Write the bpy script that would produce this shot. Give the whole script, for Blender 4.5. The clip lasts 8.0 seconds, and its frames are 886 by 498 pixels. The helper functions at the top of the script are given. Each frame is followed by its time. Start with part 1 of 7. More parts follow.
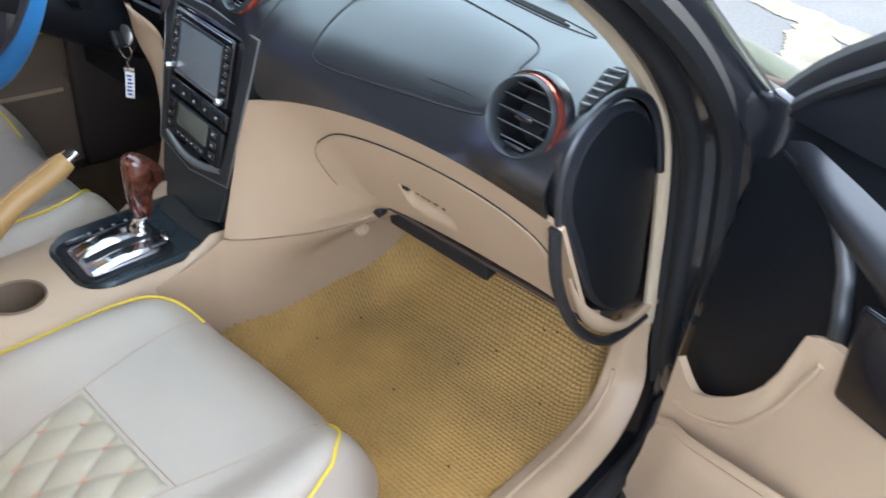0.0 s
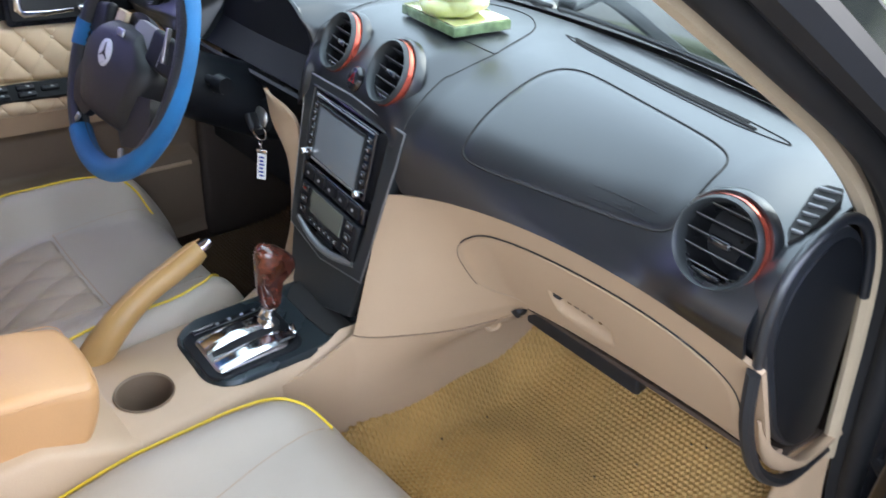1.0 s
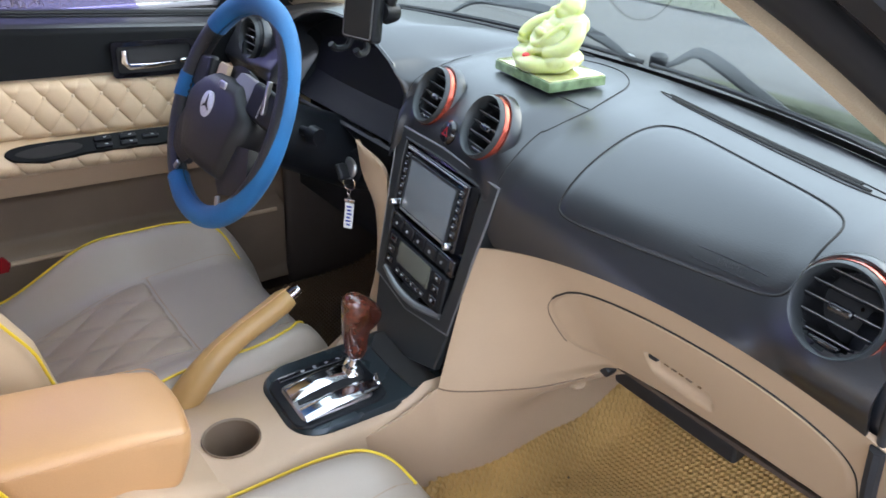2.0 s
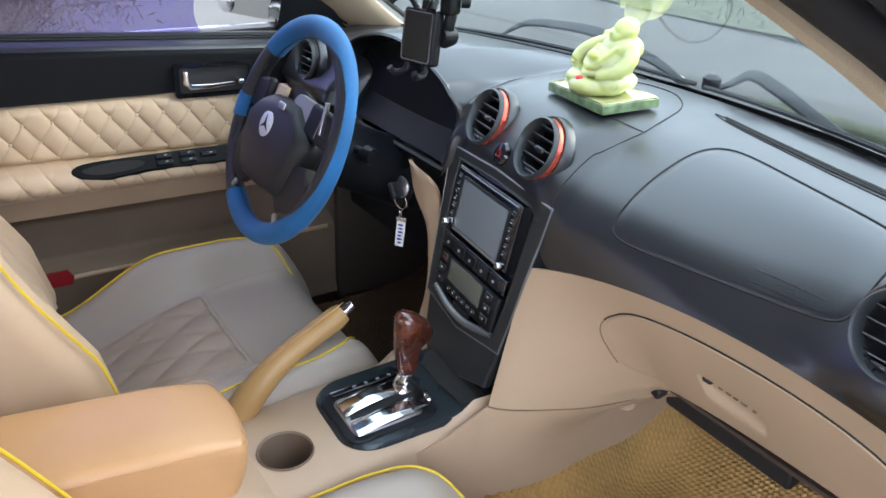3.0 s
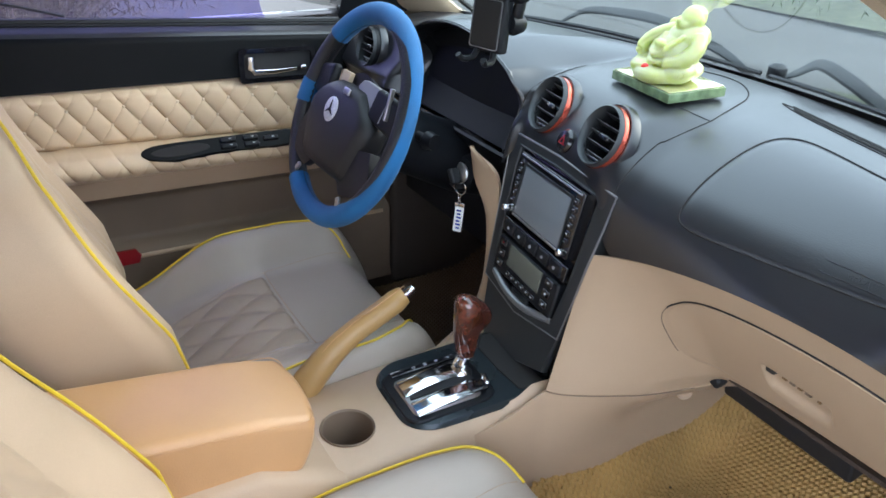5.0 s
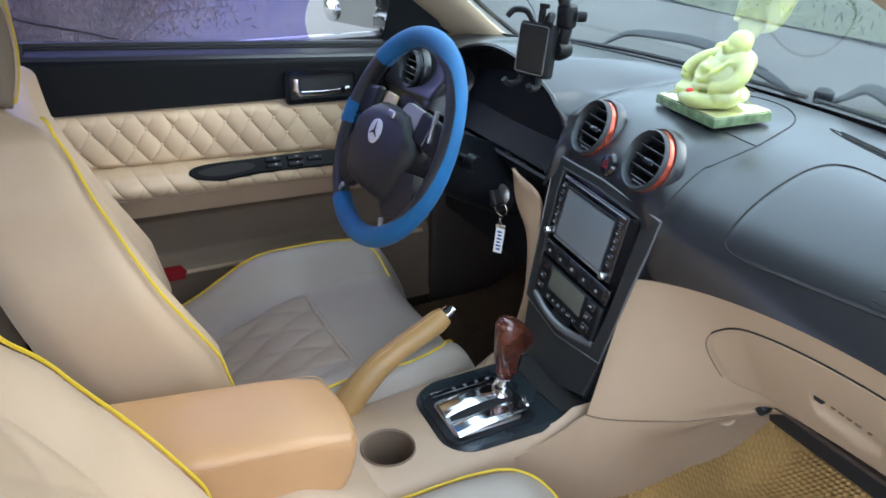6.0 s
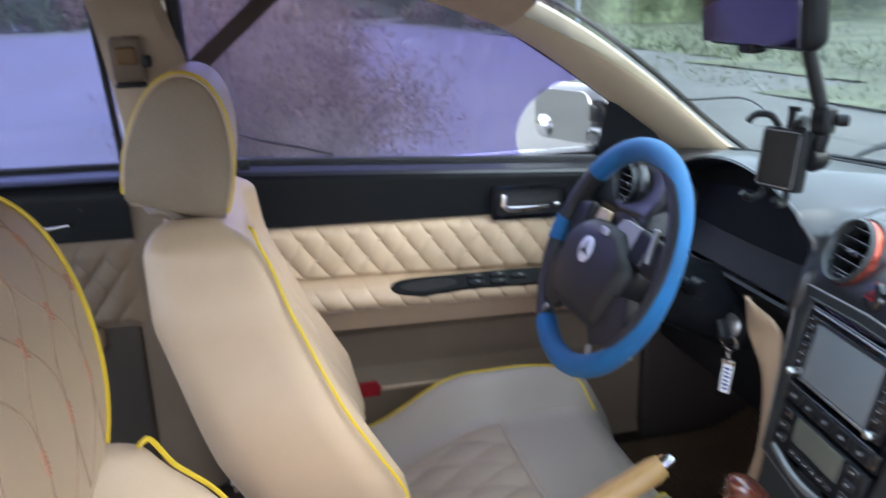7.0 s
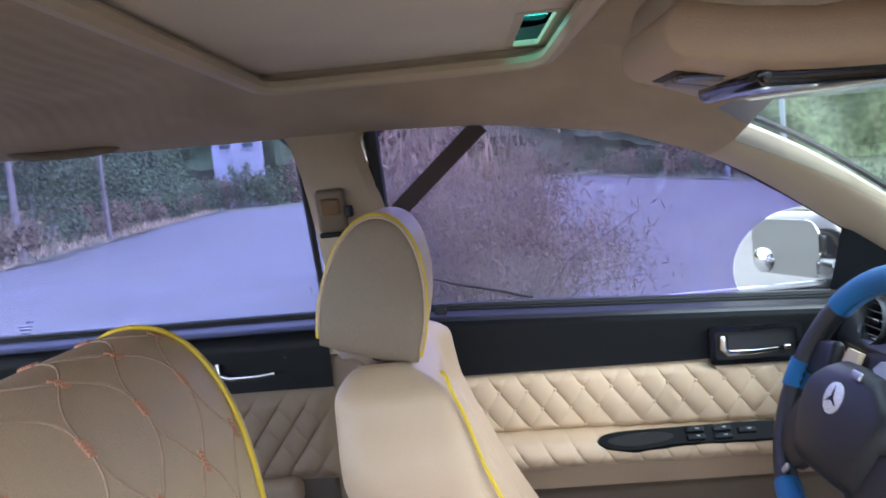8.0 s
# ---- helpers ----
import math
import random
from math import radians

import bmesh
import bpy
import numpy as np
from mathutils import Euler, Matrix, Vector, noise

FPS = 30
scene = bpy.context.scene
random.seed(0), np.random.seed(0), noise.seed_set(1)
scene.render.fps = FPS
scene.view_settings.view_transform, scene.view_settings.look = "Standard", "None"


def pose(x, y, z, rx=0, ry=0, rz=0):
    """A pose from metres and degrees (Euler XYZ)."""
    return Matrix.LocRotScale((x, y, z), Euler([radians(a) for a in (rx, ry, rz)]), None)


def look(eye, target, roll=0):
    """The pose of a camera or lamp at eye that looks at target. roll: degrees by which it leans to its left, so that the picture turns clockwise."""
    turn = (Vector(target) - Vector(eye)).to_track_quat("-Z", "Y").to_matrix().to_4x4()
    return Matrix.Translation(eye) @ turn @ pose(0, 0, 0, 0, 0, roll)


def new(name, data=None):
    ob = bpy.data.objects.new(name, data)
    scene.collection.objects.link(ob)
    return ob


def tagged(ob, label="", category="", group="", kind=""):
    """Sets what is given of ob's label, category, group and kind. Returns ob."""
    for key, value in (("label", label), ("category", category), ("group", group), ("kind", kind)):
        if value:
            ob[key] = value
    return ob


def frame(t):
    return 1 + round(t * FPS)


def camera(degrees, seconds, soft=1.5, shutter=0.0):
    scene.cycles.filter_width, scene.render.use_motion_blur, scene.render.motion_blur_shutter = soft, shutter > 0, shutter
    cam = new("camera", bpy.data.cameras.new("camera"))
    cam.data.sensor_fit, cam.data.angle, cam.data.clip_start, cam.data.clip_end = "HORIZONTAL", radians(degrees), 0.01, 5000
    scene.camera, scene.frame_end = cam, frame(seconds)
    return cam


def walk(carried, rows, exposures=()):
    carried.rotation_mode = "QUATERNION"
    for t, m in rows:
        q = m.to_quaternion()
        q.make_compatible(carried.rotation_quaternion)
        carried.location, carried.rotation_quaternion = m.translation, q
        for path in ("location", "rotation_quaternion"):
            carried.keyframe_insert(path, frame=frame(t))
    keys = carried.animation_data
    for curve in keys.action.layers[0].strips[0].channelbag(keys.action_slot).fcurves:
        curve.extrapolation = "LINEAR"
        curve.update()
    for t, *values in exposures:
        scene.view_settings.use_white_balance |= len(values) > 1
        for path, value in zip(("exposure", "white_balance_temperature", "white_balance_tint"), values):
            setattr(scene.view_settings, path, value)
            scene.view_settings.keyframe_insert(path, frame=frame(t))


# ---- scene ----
cam = camera(59.7, 8.0, soft=1.6, shutter=0.35)
PATH = [
    (0, (1.022, -0.61, 1.286), (-0.017, 0.694, 0.183), 6.8),
    (0.5, (0.933, -0.599, 1.296), (-0.201, 0.641, 0.211), 5.6),
    (1, (0.881, -0.586, 1.3), (-0.368, 0.598, 0.281), 4.5),
    (1.5, (0.856, -0.592, 1.303), (-0.479, 0.544, 0.34), 3.9),
    (2, (0.848, -0.61, 1.302), (-0.551, 0.482, 0.38), 3.4),
    (3.5, (0.847, -0.638, 1.314), (-0.648, 0.351, 0.427), 2.4),
    (4, (0.846, -0.646, 1.314), (-0.66, 0.316, 0.415), 2.2),
    (4.5, (0.845, -0.656, 1.311), (-0.667, 0.278, 0.393), 2.1),
    (6, (0.841, -0.683, 1.324), (-0.735, 0.173, 0.439), 1.7),
    (6.5, (0.817, -0.668, 1.311), (-0.872, 0.066, 0.531), 0.8),
    (7, (0.74, -0.651, 1.288), (-1.122, -0.237, 0.686), -1.7),
    (7.5, (0.694, -0.648, 1.268), (-1.276, -0.549, 0.937), -4.3),
    (8, (0.664, -0.642, 1.259), (-1.326, -0.703, 1.069), -5.8),
]
EXPOSURE = [(0, 2.07, 6100, 10), (1, 2.06, 6200, 12), (2, 2.0, 6350, 14), (3.5, 1.88, 6300, 14), (4.5, 1.86, 6250, 13), (6, 1.80, 5950, 9), (6.5, 1.84, 5950, 10), (7, 1.98, 6050, 12), (8, 2.15, 5900, 11)]
walk(cam, [(t, look(eye, target, roll)) for t, eye, target, roll in PATH], EXPOSURE)

# ---- daylight: a hazy overcast sky, weak wide sun from the passenger's side ----
SUN_EL, SUN_AZ = 32, 22
world = bpy.data.worlds.new("sky")
scene.world = world
world.use_nodes = True
wn, wl = world.node_tree.nodes, world.node_tree.links
sky = wn.new("ShaderNodeTexSky")
sky.sky_type, sky.sun_disc = "NISHITA", False
sky.sun_elevation, sky.sun_rotation = radians(SUN_EL), radians(SUN_AZ)
sky.dust_density, sky.air_density = 3.0, 1.2
soften = wn.new("ShaderNodeMix")
soften.data_type = "RGBA"
soften.inputs[0].default_value = 0.68
soften.inputs[7].default_value = (9.3, 10.2, 11.6, 1)
wl.new(sky.outputs[0], soften.inputs[6])
wl.new(soften.outputs[2], wn["Background"].inputs[0])
wn["Background"].inputs[1].default_value = 0.165
sun = new("sun", bpy.data.lights.new("sun", "SUN"))
sun.data.energy, sun.data.angle, sun.data.color = 0.6, radians(50), (1.0, 0.97, 0.93)
az, el = radians(SUN_AZ), radians(SUN_EL)
sun.matrix_world = look((0, 0, 20), Vector((0, 0, 20)) - Vector((math.sin(az) * math.cos(el), math.cos(az) * math.cos(el), math.sin(el))))


# ---- materials ----
def mat(name, color, rough=0.5, metal=0.0, var=0.12, scale=6.0, grain=0.0, gscale=900.0, bump=0.0, bscale=300.0, coat=0.0, spec=0.5, sheen=0.0, isle=0.0, ior=1.5):
    """A surface with broad tone change, fine grain and relief, all at real size."""
    m = bpy.data.materials.new(name)
    m.use_nodes = True
    n, l = m.node_tree.nodes, m.node_tree.links
    b = n["Principled BSDF"]
    tc = n.new("ShaderNodeTexCoord")
    broad = n.new("ShaderNodeTexNoise")
    broad.inputs["Scale"].default_value, broad.inputs["Detail"].default_value = scale, 6
    l.new(tc.outputs["Object"], broad.inputs["Vector"])
    ramp = n.new("ShaderNodeMapRange")
    ramp.inputs["From Min"].default_value, ramp.inputs["From Max"].default_value = 0.3, 0.7
    ramp.inputs["To Min"].default_value, ramp.inputs["To Max"].default_value = 1 - var, 1 + var
    l.new(broad.outputs["Fac"], ramp.inputs["Value"])
    fac = ramp.outputs["Result"]
    fine = n.new("ShaderNodeTexNoise")
    fine.inputs["Scale"].default_value, fine.inputs["Detail"].default_value = gscale, 3
    l.new(tc.outputs["Object"], fine.inputs["Vector"])
    if grain:
        r2 = n.new("ShaderNodeMapRange")
        r2.inputs["From Min"].default_value, r2.inputs["From Max"].default_value = 0.3, 0.7
        r2.inputs["To Min"].default_value, r2.inputs["To Max"].default_value = 1 - grain, 1 + grain
        l.new(fine.outputs["Fac"], r2.inputs["Value"])
        mul = n.new("ShaderNodeMath")
        mul.operation = "MULTIPLY"
        l.new(fac, mul.inputs[0]), l.new(r2.outputs["Result"], mul.inputs[1])
        fac = mul.outputs[0]
    if isle:
        geo, r3, mul = n.new("ShaderNodeNewGeometry"), n.new("ShaderNodeMapRange"), n.new("ShaderNodeMath")
        r3.inputs["To Min"].default_value, r3.inputs["To Max"].default_value = 1 - isle, 1 + isle
        l.new(geo.outputs["Random Per Island"], r3.inputs["Value"])
        mul.operation = "MULTIPLY"
        l.new(fac, mul.inputs[0]), l.new(r3.outputs["Result"], mul.inputs[1])
        fac = mul.outputs[0]
    tint = n.new("ShaderNodeVectorMath")
    tint.operation = "SCALE"
    tint.inputs[0].default_value = color
    l.new(fac, tint.inputs["Scale"])
    l.new(tint.outputs["Vector"], b.inputs["Base Color"])
    rr = n.new("ShaderNodeMapRange")
    rr.inputs["To Min"].default_value, rr.inputs["To Max"].default_value = max(rough - 0.08, 0.02), min(rough + 0.08, 1)
    l.new(broad.outputs["Fac"], rr.inputs["Value"])
    l.new(rr.outputs["Result"], b.inputs["Roughness"])
    b.inputs["Metallic"].default_value = metal
    b.inputs["Specular IOR Level"].default_value = spec
    b.inputs["Coat Weight"].default_value = coat
    b.inputs["IOR"].default_value = ior
    b.inputs["Coat Roughness"].default_value = 0.08
    b.inputs["Sheen Weight"].default_value = sheen
    if bump:
        bp, rel = n.new("ShaderNodeBump"), n.new("ShaderNodeTexVoronoi")
        rel.inputs["Scale"].default_value = bscale
        l.new(tc.outputs["Object"], rel.inputs["Vector"])
        bp.inputs["Strength"].default_value, bp.inputs["Distance"].default_value = bump, 0.001
        l.new(rel.outputs["Distance"], bp.inputs["Height"])
        l.new(bp.outputs["Normal"], b.inputs["Normal"])
    return m


def glass(name, tint, gloss_ior=1.45, haze=0.0):
    """A pane: light goes straight through, tinted, and Fresnel gloss lies over it."""
    m = bpy.data.materials.new(name)
    m.use_nodes = True
    n, l = m.node_tree.nodes, m.node_tree.links
    n.remove(n["Principled BSDF"])
    tr, gl, lw, mx = n.new("ShaderNodeBsdfTransparent"), n.new("ShaderNodeBsdfGlossy"), n.new("ShaderNodeLayerWeight"), n.new("ShaderNodeMixShader")
    pw, fr = n.new("ShaderNodeMath"), n.new("ShaderNodeMath")
    pw.operation, pw.inputs[1].default_value = "POWER", 5
    fr.operation, fr.inputs[1].default_value, fr.inputs[2].default_value = "MULTIPLY_ADD", 0.9, ((gloss_ior - 1) / (gloss_ior + 1)) ** 2
    lw.inputs["Blend"].default_value = 0.5
    l.new(lw.outputs["Facing"], pw.inputs[0]), l.new(pw.outputs[0], fr.inputs[0])
    tr.inputs["Color"].default_value = (*tint, 1)
    gl.inputs["Roughness"].default_value, gl.inputs["Color"].default_value = 0.01, (1, 1, 1, 1)
    l.new(fr.outputs[0], mx.inputs[0]), l.new(tr.outputs[0], mx.inputs[1]), l.new(gl.outputs[0], mx.inputs[2])
    last = mx
    if haze:
        df, mx2, dust = n.new("ShaderNodeBsdfDiffuse"), n.new("ShaderNodeMixShader"), n.new("ShaderNodeTexNoise")
        df.inputs["Color"].default_value = (0.75, 0.76, 0.74, 1)
        dust.inputs["Scale"].default_value = 5
        sc = n.new("ShaderNodeMath")
        sc.operation, sc.inputs[1].default_value = "MULTIPLY", haze * 2
        l.new(dust.outputs["Fac"], sc.inputs[0])
        l.new(sc.outputs[0], mx2.inputs[0]), l.new(mx.outputs[0], mx2.inputs[1]), l.new(df.outputs[0], mx2.inputs[2])
        last = mx2
    l.new(last.outputs[0], n["Material Output"].inputs[0])
    return m


DASH = mat("dressed black dash vinyl", (0.008, 0.009, 0.011), 0.31, var=0.05, grain=0.08, bump=0.09, bscale=620, spec=0.68, ior=1.6)
SOFTBLACK = mat("soft black door cap", (0.010, 0.012, 0.016), 0.36, var=0.1, bump=0.1, bscale=600, spec=0.6, ior=1.7)
DARK = mat("black trim plastic", (0.006, 0.007, 0.009), 0.42, var=0.15, bump=0.2, bscale=500, spec=0.28)
PIANO = mat("gloss black plastic", (0.008, 0.008, 0.01), 0.08, var=0.2, coat=0.6)
RUBBER = mat("black rubber seal", (0.011, 0.0115, 0.013), 0.55, var=0.3)
STACK = mat("dark grey satin fascia", (0.026, 0.029, 0.031), 0.4, metal=0.2, var=0.1, grain=0.08)
BEIGE = mat("beige moulded plastic", (0.44, 0.315, 0.205), 0.48, var=0.05, grain=0.03, bump=0.15, bscale=600)
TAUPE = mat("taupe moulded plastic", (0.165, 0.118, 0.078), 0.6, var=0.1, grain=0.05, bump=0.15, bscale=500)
LEATHER = mat("cream leather seat cover", (0.345, 0.292, 0.235), 0.40, var=0.07, scale=5, grain=0.03, bump=0.10, bscale=900)
QUILT = mat("tan quilted leather", (0.60, 0.455, 0.30), 0.5, var=0.08, grain=0.04, bump=0.3, bscale=520)
TANLID = mat("tan leather armrest", (0.50, 0.284, 0.128), 0.36, var=0.08, grain=0.03, bump=0.2, bscale=550)
MUSTARD = mat("mustard tan plastic", (0.36, 0.215, 0.075), 0.42, var=0.1, grain=0.04)
YELLOW = mat("yellow piping", (0.637, 0.450, 0.022), 0.5, var=0.06)
ORANGE = mat("orange stitching", (0.461, 0.230, 0.141), 0.7, var=0.15)
SEAM = mat("dark seam groove", (0.014, 0.013, 0.012), 0.8)
PEARL = mat("pale studs", (0.70, 0.58, 0.42), 0.3)
CHROME = mat("chrome", (0.82, 0.83, 0.85), 0.1, metal=1.0, var=0.05)
SATIN = mat("satin metal", (0.5, 0.5, 0.5), 0.32, metal=1.0, var=0.1)
COPPER = mat("red anodised ring", (0.55, 0.10, 0.06), 0.25, metal=0.8, var=0.1, coat=0.4)
BLUE = mat("blue wheel cover suede", (0.005, 0.105, 0.275), 0.75, var=0.18, scale=14, grain=0.12, bump=0.3, bscale=700, sheen=0.08)
GRIP = mat("black leather grip", (0.014, 0.015, 0.018), 0.42, var=0.15, bump=0.6, bscale=300)
DOORBLACK = mat("black grained door top", (0.0040, 0.0048, 0.0055), 0.5, var=0.15, bump=0.2, bscale=500, spec=0.16)
GLITTER = mat("glittering silver", (0.62, 0.63, 0.66), 0.5, metal=0.3, var=0.25, scale=400)
LAMPGREY = mat("warm grey switch", (0.20, 0.17, 0.155), 0.4, var=0.1)
TANDARK = mat("dark tan plastic", (0.17, 0.095, 0.035), 0.45, var=0.1)
PERFORATED = mat("perforated tan leather", (0.215, 0.165, 0.112), 0.6, var=0.06, grain=0.10, gscale=700, bump=0.35, bscale=700)
GEARPLATE = mat("dark teal satin plate", (0.022, 0.032, 0.037), 0.26, metal=0.35, var=0.12, scale=9)
WIPERGREY = mat("dark grey wiper plastic", (0.045, 0.048, 0.048), 0.6, var=0.2, scale=12)
SATINDARK = mat("grey satin edge", (0.22, 0.225, 0.23), 0.35, metal=0.6, var=0.15)
SILVERGREY = mat("silver grey satin plastic", (0.34, 0.35, 0.36), 0.32, metal=0.5, var=0.08)
HUB = mat("blue black airbag plastic", (0.0075, 0.0075, 0.009), 0.5, var=0.1, bump=0.25, bscale=600)
WALNUT = mat("polished burl wood", (0.071, 0.017, 0.009), 0.12, var=0.7, scale=38, grain=0.4, gscale=160, coat=1.0)
SCREEN = mat("dead grey screen", (0.16, 0.18, 0.19), 0.18, var=0.05, coat=0.4)
LCD = mat("green grey lcd", (0.10, 0.105, 0.085), 0.25, var=0.05)
LEGEND = mat("white legend print", (0.45, 0.46, 0.48), 0.5)
JADE = mat("yellow green jade", (0.46, 0.475, 0.21), 0.3, var=0.22, scale=16, coat=0.2)
JADE.node_tree.nodes["Principled BSDF"].inputs["Subsurface Weight"].default_value = 1.0
JADE.node_tree.nodes["Principled BSDF"].inputs["Subsurface Scale"].default_value = 1.0
JADE.node_tree.nodes["Principled BSDF"].inputs["Subsurface Radius"].default_value = (0.03, 0.035, 0.014)
# the driver's mat: footwell shade is put into this darker brown
MATSHADED = mat("shaded honeycomb mat", (0.075, 0.042, 0.016), 0.65, var=0.2, scale=7)
MIRRORBASE = mat("green gold mirror tile", (0.62, 0.63, 0.36), 0.12, metal=0.75, var=0.3, scale=30)
GREENEDGE = mat("green glass edge", (0.13, 0.19, 0.095), 0.1, var=0.4, scale=60, coat=0.5)
RED = mat("red bead", (0.75, 0.03, 0.02), 0.3)
REFLECT = mat("red reflector", (0.22, 0.008, 0.012), 0.2, var=0.2, coat=0.5)
CARPET = mat("dark brown carpet", (0.055, 0.036, 0.024), 0.95, var=0.25, grain=0.4, gscale=1200, bump=0.8, bscale=700)
MAT = mat("ochre honeycomb mat", (0.37, 0.225, 0.070), 0.55, var=0.2, scale=7, grain=0.1, gscale=600)
HEADLINER = mat("beige headliner cloth", (0.42, 0.325, 0.225), 0.9, var=0.1, scale=9, grain=0.08, bump=0.4, bscale=900)
SHADE = mat("pale sunshade cloth", (0.62, 0.54, 0.455), 0.9, var=0.06, grain=0.05, bump=0.3, bscale=900)
PILLAR = mat("cream pillar trim", (0.46, 0.365, 0.25), 0.5, var=0.05, grain=0.05, bump=0.2, bscale=700)
PAINT = mat("black car paint", (0.012, 0.013, 0.016), 0.2, var=0.2, coat=1.0)
WHITEPAPER = mat("white card", (0.8, 0.8, 0.78), 0.6)
INK = mat("blue ink", (0.03, 0.05, 0.3), 0.6)
CONCRETE = mat("pale concrete road", (0.100, 0.098, 0.092), 0.9, var=0.2, scale=0.7, grain=0.15, gscale=40, bump=0.5, bscale=60)
GRASS = mat("dry green verge", (0.085, 0.095, 0.052), 0.95, var=0.5, scale=0.6, grain=0.4, gscale=9)
LEAF = mat("green leaves", (0.055, 0.095, 0.03), 0.7, var=0.4, scale=0.8, isle=0.5)
DRYLEAF = mat("dry brown twigs", (0.16, 0.115, 0.07), 0.85, var=0.35, scale=1.5, isle=0.5)
STRAW = mat("pale straw grass", (0.33, 0.25, 0.15), 0.85, var=0.3, scale=2, isle=0.4)
BARK = mat("pale bark", (0.155, 0.135, 0.12), 0.9, var=0.3, scale=5)
WALLWHITE = mat("weathered white wall", (0.25, 0.27, 0.30), 0.8, var=0.15, scale=1)
WINDOWDARK = mat("dark window", (0.05, 0.06, 0.07), 0.2)
BELT = mat("dark brown webbing", (0.045, 0.03, 0.028), 0.8, grain=0.3, gscale=700)
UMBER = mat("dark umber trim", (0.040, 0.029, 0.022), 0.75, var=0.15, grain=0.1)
RINGGREY = mat("satin grey vent ring", (0.040, 0.045, 0.047), 0.38, metal=0.3, var=0.1)
BACKTAN = mat("warm tan leather seat cover", (0.465, 0.342, 0.225), 0.46, var=0.07, scale=5, grain=0.05, gscale=1200, bump=0.14, bscale=900)
SEATQUILT = mat("pale olive perforated leather", (0.31, 0.265, 0.188), 0.48, var=0.06, grain=0.05, gscale=900, bump=0.15, bscale=800)
PADDED = mat("brown perforated leather", (0.30, 0.235, 0.17), 0.5, var=0.07, grain=0.1, gscale=700, bump=0.35, bscale=600)
DIMMIRROR = mat("dark anti-glare mirror", (0.20, 0.19, 0.25), 0.05, metal=1.0, var=0.03)
GREYMIRROR = mat("grey outside mirror", (0.42, 0.43, 0.41), 0.03, metal=1.0, var=0.03)
MIRROR = mat("mirror silver", (0.9, 0.9, 0.9), 0.02, metal=1.0, var=0.0)
CLEAR = glass("windscreen glass", (0.62, 0.71, 0.69), haze=0.035)
TINT = glass("violet tinted glass", (0.55, 0.52, 0.76), haze=0.10)
TINT2 = glass("pale violet tinted glass", (0.64, 0.65, 0.92), haze=0.10)
CYAN = glass("green sunroof glass", (0.25, 0.75, 0.62))


# ---- mesh helpers ----
def thing(name, at, label, category, group="", kind=""):
    e = new(name)
    e.location, e.empty_display_size = at, 0.02
    return tagged(e, label, category, group, kind)


def part(name, bm, material, parent=None, label="", m=None, sharp=38, kind=""):
    if m is not None:
        bm.transform(m)
    bmesh.ops.recalc_face_normals(bm, faces=bm.faces)
    for f in bm.faces:
        f.smooth = True
    for e in bm.edges:
        e.smooth = len(e.link_faces) != 2 or e.calc_face_angle(0) < radians(sharp)
    me = bpy.data.meshes.new(name)
    bm.to_mesh(me)
    bm.free()
    me.materials.append(material)
    ob = new(name, me)
    if parent is not None:
        ob.parent = parent
        if parent.type == "EMPTY":
            ob.matrix_parent_inverse = Matrix.Translation(-parent.location)
    if label:
        ob["label"] = label
    if kind:
        ob["kind"] = kind
    return ob


def solo(name, bm, material, label, category, group="", kind="", sharp=38):
    return tagged(part(name, bm, material, sharp=sharp), label, category, group, kind)


def mesh(verts, faces):
    bm = bmesh.new()
    vs = [bm.verts.new(v) for v in verts]
    for f in faces:
        try:
            bm.faces.new([vs[i] for i in f])
        except ValueError:
            pass
    return bm


def join(*bms):
    out = bmesh.new()
    for b in bms:
        me = bpy.data.meshes.new("tmp")
        b.to_mesh(me)
        b.free()
        out.from_mesh(me)
        bpy.data.meshes.remove(me)
    return out


def rbox(sx, sy, sz, r, n=2, inner=1, f=None, at=(0, 0, 0), rot=(0, 0, 0)):
    """A box with rounded edges; inner: cuts across the flats, f: a bend of each point."""
    h = [sx / 2, sy / 2, sz / 2]
    r = min(r, *h) * 0.999
    inner = inner if isinstance(inner, (tuple, list)) else (inner,) * 3

    def steps(k):
        a = h[k] - r
        out = [-a - r + r * i / n for i in range(n)]
        out += [-a + 2 * a * i / inner[k] for i in range(inner[k] + 1)]
        return out + [a + r * (i + 1) / n for i in range(n)]

    ax = [steps(k) for k in range(3)]
    verts, index, faces = [], {}, []

    def vert(p):
        key = tuple(round(c, 6) for c in p)
        if key not in index:
            q = Vector([max(-(h[k] - r), min(h[k] - r, p[k])) for k in range(3)])
            d = Vector(p) - q
            d = Vector([math.tan(c / r * math.pi / 4) if r > 0 else 0 for c in d])
            w = q + d.normalized() * r if d.length > 1e-9 else q
            index[key] = len(verts)
            verts.append(w)
        return index[key]

    for k in range(3):
        i, j = (k + 1) % 3, (k + 2) % 3
        for s in (-1, 1):
            for a in range(len(ax[i]) - 1):
                for b in range(len(ax[j]) - 1):
                    quad = []
                    for da, db in ((0, 0), (1, 0), (1, 1), (0, 1)):
                        p = [0, 0, 0]
                        p[k], p[i], p[j] = s * h[k], ax[i][a + da], ax[j][b + db]
                        quad.append(vert(p))
                    faces.append(quad if s > 0 else quad[::-1])
    if f:
        verts = [Vector(f(v)) for v in verts]
    bm = mesh(verts, faces)
    bm.transform(pose(*at, *rot))
    return bm


